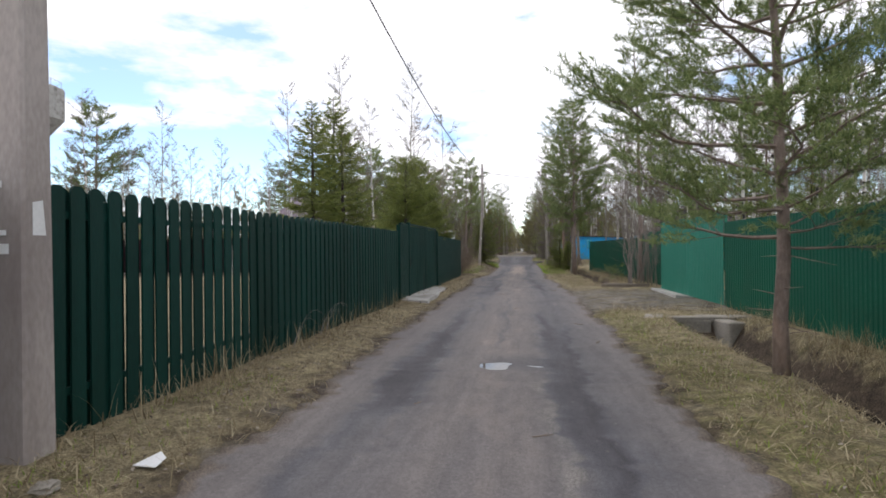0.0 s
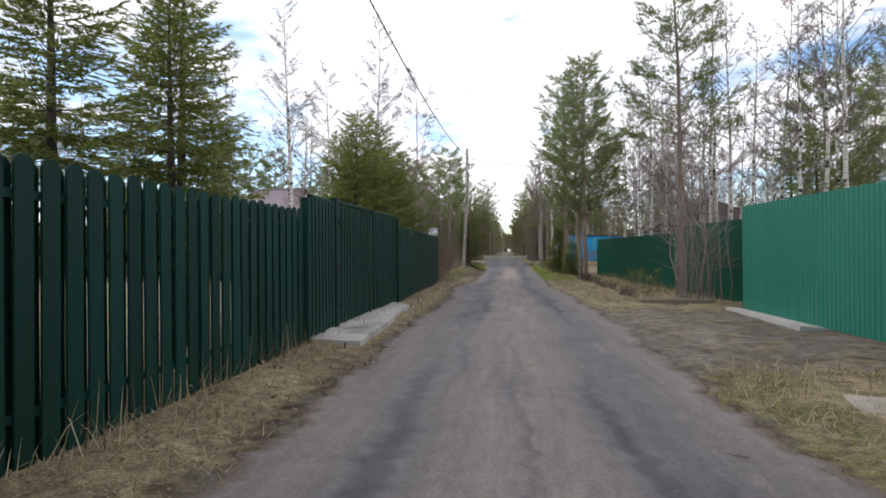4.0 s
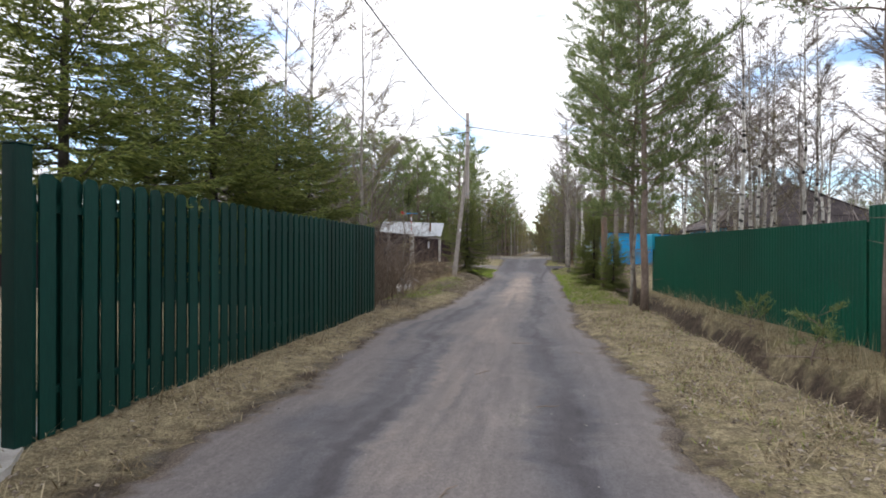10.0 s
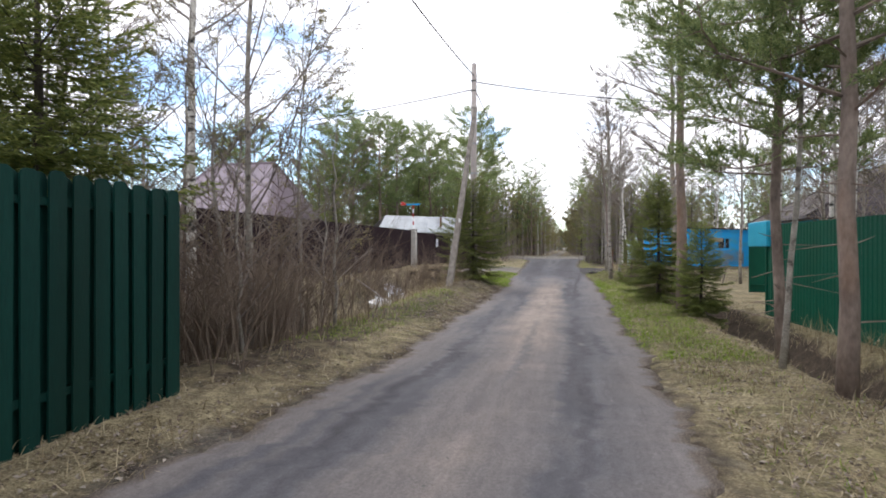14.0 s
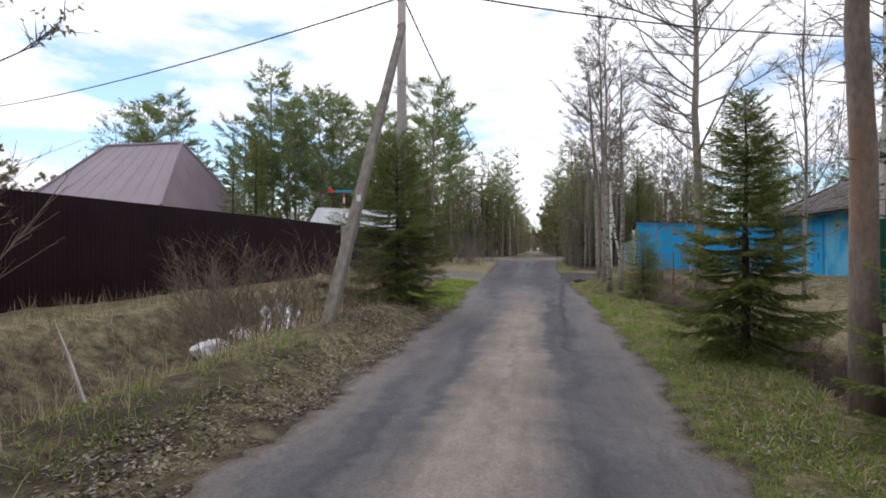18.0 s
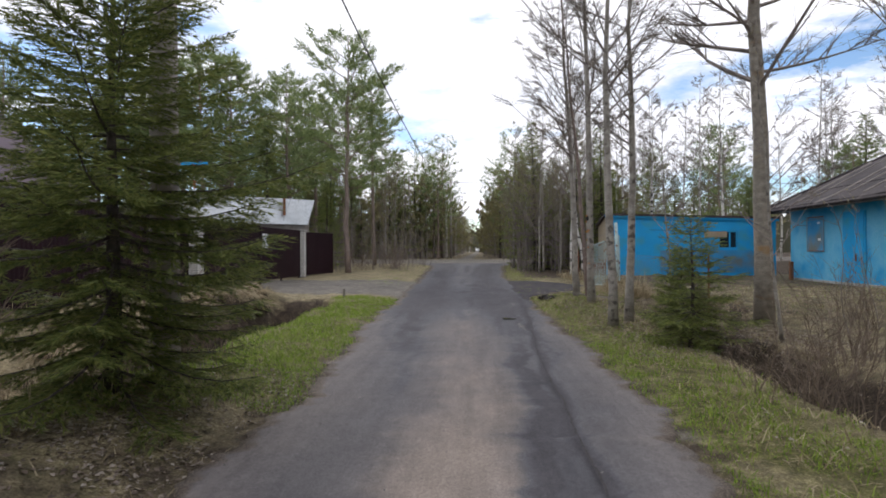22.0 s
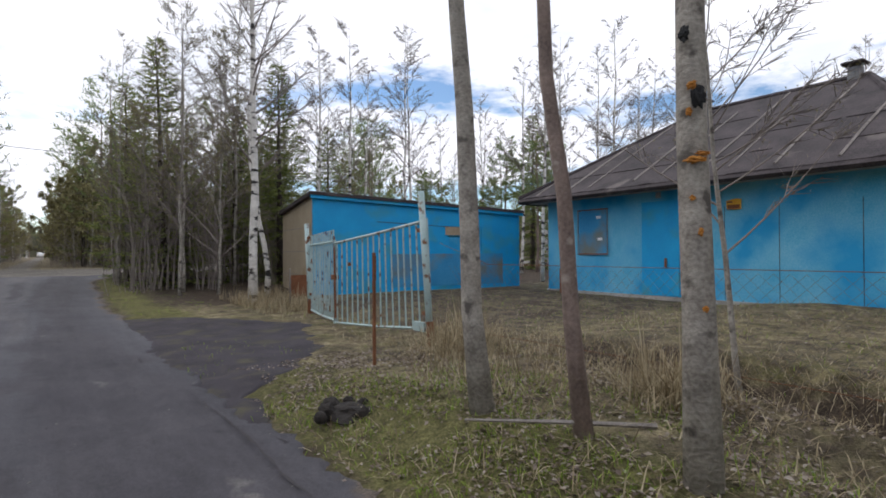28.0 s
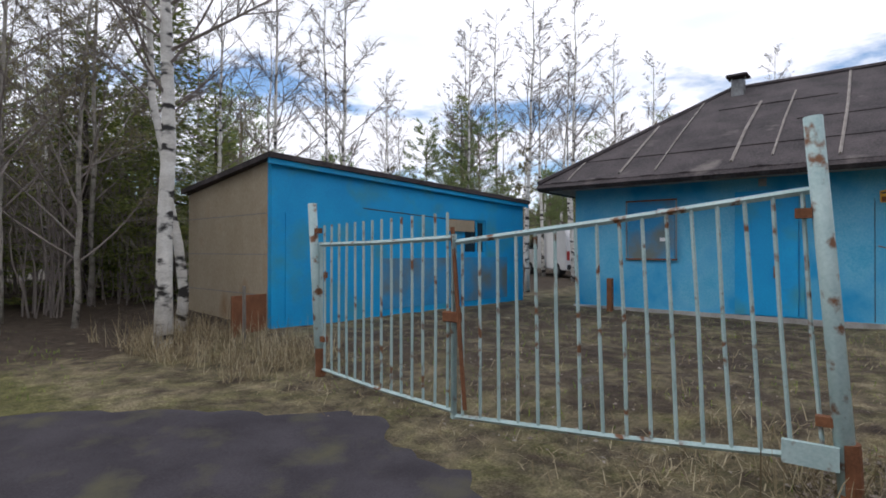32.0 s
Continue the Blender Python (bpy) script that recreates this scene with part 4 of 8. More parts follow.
sheet_fence("sheet_fence", 6.1, 45.3, 7.3, 45.0, -0.05, 2.1, M_sheet, "narrow dark green steel panel beside a ditch")
tagged(part("blue_cover", bevelled(Geo().box((4.42, 38.45, 1.55), (4.62, 39.7, 2.12)), 0.02), mat("blue_tarpaulin", (0.01, 0.33, 0.52), (0.02, 0.42, 0.60), 3, 0.5, 0.2)),
       "bright blue plastic sheet folded over a fence end", "tarpaulin")
g = Geo()
g.prism([(0, 0), (0.5, 0.02), (0.52, 0.06), (0.02, 0.09)], 17.0, 20.2, axis=1)
tagged(part("gate_sill", g, M_concrete, at=Matrix.Translation((4.45, 0, 0.02))), "strip of pale concrete under the green gate", "pavement", kind="structure")

# culvert headwall at the end of the ditch
t = thing("culvert_headwall", "broken concrete headwall over a drainage ditch", "culvert", Matrix.Translation((3.75, 12.3, 0)))
part("slab", bevelled(Geo().prism([(-1.05, -0.22), (1.0, -0.05), (1.0, 0.35), (-0.9, 0.3)], -0.08, 0.05), 0.02), M_stone, t)
part("wall", bevelled(Geo().box((-0.75, -0.15, -0.75), (0.15, 0.1, -0.02)), 0.02), M_stone, t)
part("wall", bevelled(Geo().box((0.18, -0.75, -0.75), (0.52, 0.1, 0.0), Matrix.Rotation(0.2, 4, "Z")), 0.025), M_stone, t)
part("kerb_stone", bevelled(Geo().box((-1.15, -0.6, -0.03), (-0.75, 0.05, 0.06), Matrix.Rotation(-0.25, 4, "Z")), 0.03), M_stone, t)

# timbers and planks across the next ditch
for k, (x0, x1, y, z, w, h, a) in enumerate(((2.95, 4.75, 21.75, 0.08, 0.16, 0.14, 0.03), (3.1, 4.7, 21.98, 0.12, 0.14, 0.12, -0.05), (2.85, 3.9, 22.3, 0.05, 0.13, 0.035, 0.4), (3.2, 4.6, 22.55, 0.02, 0.12, 0.03, 0.15))):
    t = part("old_beam" if k < 2 else "loose_plank", bevelled(Geo().box((0, -w / 2, -h / 2), (x1 - x0, w / 2, h / 2)), 0.012), M_plank,
             at=Matrix.Translation((x0, y, z)) @ Matrix.Rotation(a, 4, "Z") @ Matrix.Rotation(0.03 * k, 4, "Y"))
    tagged(t, "grey weathered timber beam laid across a ditch" if k < 2 else "grey broken plank lying in a ditch", "beam" if k < 2 else "plank")


# ---- poles and wires ----
def pole_left():
    t = thing("utility_pole", "rough square concrete utility pole with paper scraps", "pole", Matrix.Translation((-3.50, 3.32, 0)))
    body = Geo()
    for z, s in ((-0.3, 1.0), (0.0, 1.0), (8.9, 0.62)):
        for x, y in ((-0.17, -0.13), (0.17, -0.13), (0.17, 0.13), (-0.17, 0.13)):
            body.v.append((x * s, y * s, z))
    for k in (0, 4):
        for s in range(4):
            body.f.append((k + s, k + (s + 1) % 4, k + 4 + (s + 1) % 4, k + 4 + s))
    body.f.append((8, 9, 10, 11))
    part("shaft", bevelled(body, 0.02), M_pole_concrete, t)
    for z, x, w, h in ((2.0, -0.06, 0.12, 0.045), (1.56, -0.02, 0.14, 0.07), (1.67, 0.0, 0.06, 0.035)):
        part("paper_scrap", Geo().box((x - w / 2, -0.131, z - h / 2), (x + w / 2, -0.1275, z + h / 2)), M_white, t, "torn white paper notice")
    part("paper_scrap", Geo().prism([(-0.05, 1.62), (0.06, 1.60), (0.03, 1.9), (-0.05, 1.88)], 0.150, 0.158, axis=0), M_white, t, "torn white paper notice")


pole_left()


def wire(a, b, sag, r=0.021, name="overhead_wire", label="black overhead cable between poles"):
    pts = []
    for k in range(25):
        s = k / 24
        pts.append((a[0] + (b[0] - a[0]) * s, a[1] + (b[1] - a[1]) * s, a[2] + (b[2] - a[2]) * s - 4 * sag * s * (1 - s)))
    tagged(part(name, Geo().tube(pts, [r] * 25, 5), M_wire, smooth=True), label, "cable")


MAIN = (-3.53, 47.06)
t = thing("utility_pole", "tall concrete pole propped by a leaning strut", "pole", Matrix.Translation((MAIN[0], MAIN[1], 0)))
part("shaft", Geo().tube([(0, 0, -0.2), (0, 0, 4.2), (0.02, 0, 9.0)], [0.155, 0.13, 0.095], 10), M_pole_concrete, t, smooth=True)
strut = Geo()
for k, (y, z, r) in enumerate(((-5.62, -0.25, 0.135), (-3.0, 3.4, 0.12), (-0.28, 7.15, 0.10))):
    for x, q in ((-1, -0.7), (1, -0.7), (1, 0.7), (-1, 0.7)):
        strut.v.append((0.12 + x * r * 0.75, y + q * r * 0.8, z - q * r * 0.6))
for k in (0, 4):
    for q in range(4):
        strut.f.append((k + q, k + (q + 1) % 4, k + 4 + (q + 1) % 4, k + 4 + q))
strut.f += [(3, 2, 1, 0), (8, 9, 10, 11)]
part("strut", bevelled(strut, 0.02), M_pole_wood, t, "grey leaning concrete strut with worn edges")
part("number_tag", Geo().box((0.17, -3.97, 2.38), (0.215, -3.87, 2.5)), M_white, t, "small white number tag")
for z in (4.55, 5.75, 7.2, 7.9, 8.3):
    part("collar", Geo().tube([(0.01, 0, z - 0.025), (0.01, 0, z + 0.025)], [0.145 - 0.008 * (z - 4)] * 2, 10), M_steel if z < 7 else M_wire, t)
part("hook", Geo().tube([(0.05, 0, 8.35), (0.25, 0, 8.37), (0.3, 0, 8.5)], [0.015] * 3, 5), M_steel, t)
part("hook", Geo().tube([(-0.05, 0, 7.95), (-0.25, 0, 7.9), (-0.3, 0, 8.0)], [0.015] * 3, 5), M_steel, t)
for z in (8.0, 8.45):
    part("insulator", Geo().tube([(0.12, 0, z), (0.12, 0, z + 0.05), (0.12, 0, z + 0.12)], [0.035, 0.045, 0.02], 8), M_white, t)
wire((-3.7, 3.32, 8.7), (-3.5, 47.0, 8.5), 1.45)
wire((-3.4, 47.06, 8.25), (16.0, 53.6, 8.2), 0.6)
wire((-3.6, 47.06, 7.95), (-28.0, 56.8, 8.8), 0.3)
wire((-3.45, 47.2, 7.9), (-3.1, 98.0, 8.0), 1.4)
for x, y, top in ((-3.1, 98.0, 8.9), (-7.45, 98.0, 9.2), (16.0, 53.6, 8.4), (-28.0, 56.8, 8.8)):
    b = hz(x, y)
    t = thing("utility_pole", "slim grey utility pole with a cross arm", "pole", Matrix.Translation((x, y, b)), group="far utility poles")
    part("shaft", Geo().tube([(0, 0, -0.2), (0, 0, top - b)], [0.13, 0.09], 8), M_pole_concrete, t, smooth=True)
    part("cross_arm", Geo().box((-0.55, -0.04, top - b - 0.45), (0.55, 0.04, top - b - 0.37)), M_pole_wood, t)
    for k in (-0.5, 0, 0.5):
        part("insulator", Geo().tube([(k, 0, top - b - 0.37), (k, 0, top - b - 0.2)], [0.03, 0.04], 6), M_white, t)
wire((-60, 97.5, 8.4), (-3.1, 98, 8.5), 0.5)
wire((-3.1, 98, 8.5), (60, 98, 8.6), 0.6)

# ---- brown fence, gate and sheds on the left ----
sheet_fence("brown_fence", -10.3, 33.0, -9.42, 58.2, 0.28, 2.38, M_brown, "dark brown profiled steel fence", face=1)
sheet_fence("brown_fence", -10.3, 32.9, -30.0, 34.0, 0.2, 2.3, M_brown, "dark brown profiled steel fence along a plot", face=1)


def pyramid_house():
    """A low house under a steep hipped roof of brown steel; only the roof clears the fence."""
    t = thing("house", "low house under a steep brown steel hip roof", "house", Matrix.Translation((-25.5, 65.5, 0)))
    X, Y, e, a, r = 4.4, 4.7, 4.0, 8.5, 2.35
    part("wall", Geo().box((-X + 0.5, -Y + 0.5, 0), (X - 0.5, Y - 0.5, e)), M_brown, t)
    cs = [Vector(v) for v in ((-X - 1.1, -Y, e), (X, -Y, e), (X, Y, e), (-X - 1.1, Y, e))]
    L, R = Vector((-r - 1.0, 0, a)), Vector((r, 0, a))
    for ring in ((cs[0], cs[1], R, L), (cs[1], cs[2], R), (cs[2], cs[3], L, R), (cs[3], cs[0], L)):
        g, n = Geo(), len(ring)
        g.v += [tuple(v) for v in ring] + [tuple(v - Vector((0, 0, 0.1))) for v in ring]
        g.f += [tuple(range(n)), tuple(range(2 * n - 1, n - 1, -1))] + [(k, n + k, n + (k + 1) % n, (k + 1) % n) for k in range(n)]
        part("roof_slope", g, M_roof_brown, t)
        m = 9 if n == 4 else 7
        for k in range(1, m):
            q = k / m
            foot = ring[0].lerp(ring[1], q)
            head = ring[3].lerp(ring[2], q) if n == 4 else (ring[0].lerp(R if ring[2] is R else L, 2 * q) if q < 0.5 else ring[1].lerp(ring[2], 2 - 2 * q))
            part("roof_seam", Geo().tube([tuple(foot + Vector((0, 0, 0.02))), tuple(head + Vector((0, 0, 0.02)))], [0.008, 0.008], 4), M_roof_brown, t)
    for c, d in ((cs[0], L), (cs[1], R), (cs[2], R), (cs[3], L), (L, R)):
        part("ridge_cap", Geo().tube([tuple(c + Vector((0, 0, 0.03))), tuple(d + Vector((0, 0, 0.03)))], [0.1, 0.1], 6), M_roof_brown, t)


pyramid_house()


def brick_pillar(x, y, base, tall, side, label):
    t = thing("brick_pillar", label, "pillar", Matrix.Translation((x, y, base)))
    part("core", Geo().box((-side / 2 + 0.008, -side / 2 + 0.008, -0.2), (side / 2 - 0.008, side / 2 - 0.008, tall - 0.02)), M_mortar, t)
    b = bpy.data.meshes.new("brick")
    bevelled(Geo().box((0, 0, 0), (side / 2 - 0.006, 0.09, 0.062)), 0.006).to_mesh(b)
    b.materials.append(M_whitebrick)
    rows = int(tall / 0.074)
    for k in range(rows):
        for s in range(4):
            for h in range(2):
                at = Matrix.Rotation(math.pi / 2 * s, 4, "Z") @ Matrix.Translation((-side / 2 + h * side / 2 + 0.003, -side / 2 - 0.001 * ((k + h) % 3), k * 0.074))
                if k % 2 and h == 1 and s % 2:
                    continue
                part("brick", b, None, t, at=at)
    part("cap", bevelled(Geo().box((-side / 2 - 0.03, -side / 2 - 0.03, tall - 0.02), (side / 2 + 0.03, side / 2 + 0.03, tall + 0.04)), 0.01), M_concrete, t)
    return t


brick_pillar(-9.35, 58.45, 0.15, 2.55, 0.40, "white brick gate pillar with grey cap")
brick_pillar(-8.75, 67.3, 0.25, 2.2, 0.26, "slim white brick gate pillar")
sheet_fence("brown_gate", -9.25, 58.75, -9.02, 62.9, 0.25, 2.28, M_brown, "dark brown steel gate leaf", "gate", face=1)
sheet_fence("brown_gate", -9.0, 62.95, -8.8, 67.1, 0.28, 2.18, M_brown, "dark brown steel gate leaf with a notice", "gate", face=1)
sheet_fence("brown_fence", -8.72, 67.5, -8.15, 70.6, 0.3, 2.1, M_brown, "short dark brown steel fence beside a pine", face=1)
t = thing("paper_notice", "white printed notice in a plastic sleeve on a brown gate", "notice", Matrix.Translation((-8.94, 63.2, 1.9)) @ Matrix.Rotation(-0.02, 4, "Z"))
part("sheet", Geo().box((0.0, -0.28, -0.28), (0.006, 0.28, 0.28)), M_white, t)
for k in range(7):
    part("line_of_print", Geo().box((0.006, -0.2, 0.18 - k * 0.065), (0.009, 0.2 - 0.05 * (k % 3), 0.205 - k * 0.065)), M_print, t)
part("bracket", Geo().box((-0.02, -0.5, -0.5), (0.03, -0.44, 0.55)), M_brown, t)


def semaphore():
    t = thing("toy_semaphore", "red and white banded post with a blue and red arm", "signal", Matrix.Translation((-9.35, 58.45, 2.74)) @ Matrix.Scale(0.9, 4))
    for k in range(6):
        part("band", Geo().tube([(0, 0, k * 0.28), (0, 0, k * 0.28 + 0.28)], [0.045, 0.045], 8), (M_white, M_red)[k % 2], t)
    part("arm", bevelled(Geo().box((-0.55, -0.02, 1.68), (0.5, 0.02, 1.78)), 0.01), M_blue, t, "blue arm")
    part("arm_end", bevelled(Geo().prism([(-0.95, 1.72), (-0.8, 1.66), (-0.5, 1.7), (-0.5, 1.78), (-0.85, 1.98)], -0.025, 0.025, axis=1), 0.006), M_red, t, "red arm tip")


semaphore()


def grey_shed():
    """A long shed with a bright lean-to roof of galvanised sheets behind the brown gate."""
    t = thing("shed", "long shed under a shiny galvanised steel roof", "shed", Matrix.Translation((0, 0, 0)))
    base = 0.3
    part("wall", Geo().prism([(-13.3, 64.3), (-8.75, 68.3), (-12.6, 73.2), (-17.0, 69.2)], base - 0.2, 2.75), M_batten, t)
    part("gable", Geo().prism([(-8.78, 2.7), (-8.9, 3.85), (-12.3, 2.7)], 68.35, 68.5, axis=1), M_batten, t, "grey board gable")
    n = 5
    for k in range(n):
        a, b = k / n, (k + 1) / n - 0.003
        p0, p1 = Vector((-13.7, 63.75, 2.78)), Vector((-8.7, 68.0, 2.78))
        q0, q1 = Vector((-13.3, 64.5, 4.02)), Vector((-8.5, 68.5, 4.02))
        c = [p0.lerp(p1, a), p0.lerp(p1, b), q0.lerp(q1, b), q0.lerp(q1, a)]
        g = Geo()
        g.v += [tuple(v) for v in c] + [tuple(v - Vector((0, 0, 0.02))) for v in c]
        g.f += [(0, 1, 2, 3), (7, 6, 5, 4), (0, 4, 5, 1), (1, 5, 6, 2), (2, 6, 7, 3), (3, 7, 4, 0)]
        part("roof_sheet", g, M_zinc, t)
    g = Geo()
    g.v += [(-13.3, 64.5, 4.03), (-8.5, 68.5, 4.03), (-11.9, 73.3, 2.75), (-16.9, 69.4, 2.75)]
    g.f.append((0, 1, 2, 3))
    part("rear_roof", g, M_zinc, t)
    part("flue", Geo().tube([(-9.6, 67.2, 3.2), (-9.6, 67.2, 4.0)], [0.07, 0.07], 8), M_rust, t)


grey_shed()


# ---- the blue shed and the blue house on the right ----
def facade(g, a, b, z0, z1, thick=0.2):
    """A wall from a to b in plan, thick to the far side."""
    d = Vector((b[0] - a[0], b[1] - a[1]))
    n = Vector((-d.y, d.x)).normalized() * thick
    g.prism([a, b, (b[0] + n.x, b[1] + n.y), (a[0] + n.x, a[1] + n.y)], z0, z1)
    return g


def blue_shed():
    A, B = Vector((5.66, 67.25, 0)), Vector((12.85, 66.55, 0))
    u = (B - A).normalized()
    v = Vector((-u.y, u.x, 0))
    L, D, base, h0, h1 = (B - A).length, 3.2, 0.12, 2.9, 2.62
    m = Matrix(((u.x, v.x, 0, A.x), (u.y, v.y, 0, A.y), (0, 0, 1, base), (0, 0, 0, 1)))
    t = thing("blue_shed", "flat-roofed shed with a bright blue painted front", "shed", m)
    top = lambda x: h0 + (h1 - h0) * x / L
    # front, with a window opening
    wx0, wx1, wz0, wz1 = 4.35, 5.65, 1.35, 2.15
    for x0, x1, z0, z1 in ((0, wx0, 0, None), (wx1, L, 0, None), (wx0, wx1, 0, wz0), (wx0, wx1, wz1, None)):
        g = Geo()
        t0, t1 = (top(x0) if z1 is None else z1), (top(x1) if z1 is None else z1)
        g.prism([(x0, z0), (x1, z0), (x1, t1), (x0, t0)], 0, 0.12, axis=1)
        part("front_wall", g, M_blue, t)
    part("side_wall", Geo().prism([(0.12, -0.2), (D, -0.2), (D, h0 - 0.35), (0.12, h0)], 0.0, 0.14, axis=0), M_beige, t, "stained beige concrete block wall")
    for k in range(1, 4):
        part("block_joint", Geo().box((-0.004, 0.13, k * 0.68), (0.002, D, k * 0.68 + 0.018)), M_mortar, t)
    part("side_wall", Geo().prism([(0.12, -0.2), (D, -0.2), (D, h1 - 0.35), (0.12, h1)], L - 0.14, L, axis=0), M_blue, t)
    part("back_wall", Geo().prism([(0.14, -0.2), (L - 0.14, -0.2), (L - 0.14, h1 - 0.35), (0.14, h0 - 0.35)], D - 0.14, D, axis=1), M_beige, t)
    r = Geo()
    for x, hh in ((-0.12, h0), (L + 0.12, h1)):
        for y, dz in ((-0.14, 0.03), (D + 0.1, -0.33)):
            r.v += [(x, y, hh + dz), (x, y, hh + dz + 0.09)]
    r.f += [(0, 4, 5, 1), (4, 6, 7, 5), (6, 2, 3, 7), (2, 0, 1, 3), (1, 5, 7, 3), (0, 2, 6, 4)]
    part("roof", r, M_felt, t, "black felt roof with ragged edge")
    part("fascia", Geo().prism([(-0.1, h0 - 0.06), (L + 0.1, h1 - 0.06), (L + 0.1, h1 + 0.03), (-0.1, h0 + 0.03)], -0.1, -0.06, axis=1), M_blue, t)
    part("panel_seam", Geo().prism([(1.9, 2.22), (4.9, 2.1), (4.9, 2.12), (1.9, 2.24)], -0.004, 0.002, axis=1), M_felt, t)
    part("metal_door", Geo().box((0.25, -0.012, 0.05), (1.15, 0.002, 2.05)), M_blue, t, "blue steel door flush in the wall")
    part("door_handle", Geo().box((0.98, -0.03, 0.95), (1.08, -0.012, 1.05)), M_rust, t)
    part("patch_panel", Geo().box((2.35, -0.012, 0.28), (6.5, 0.002, 1.28)), M_blue_worn, t, "worn panel with grey stains")
    # window: frame, two dark panes, a board nailed over one
    w = part("window_frame", Geo().box((wx0, 0.03, wz0), (wx1, 0.09, wz0 + 0.06)), M_blue, t)
    part("window_frame", Geo().box((wx0, 0.03, wz1 - 0.06), (wx1, 0.09, wz1)), M_blue, t)
    for x in (wx0, wx0 + 0.5, wx0 + 0.95, wx1 - 0.06):
        part("mullion", Geo().box((x, 0.032, wz0 + 0.06), (x + 0.06, 0.088, wz1 - 0.06)), M_blue, t)
    for x0, x1 in ((wx0 + 0.56, wx0 + 0.95), (wx0 + 1.01, wx1 - 0.06)):
        part("pane", Geo().box((x0, 0.055, wz0 + 0.06), (x1, 0.062, wz1 - 0.06)), M_glass, t)
    part("window_board", Geo().box((wx0 - 0.1, -0.02, wz1 - 0.28), (wx0 + 0.85, 0.002, wz1 - 0.02)), M_beige, t, "brown board nailed over the window")
    part("window_board", Geo().box((wx0 + 0.02, 0.05, wz0 + 0.06), (wx0 + 0.5, 0.06, wz1 - 0.06)), M_blue_pale, t)


blue_shed()


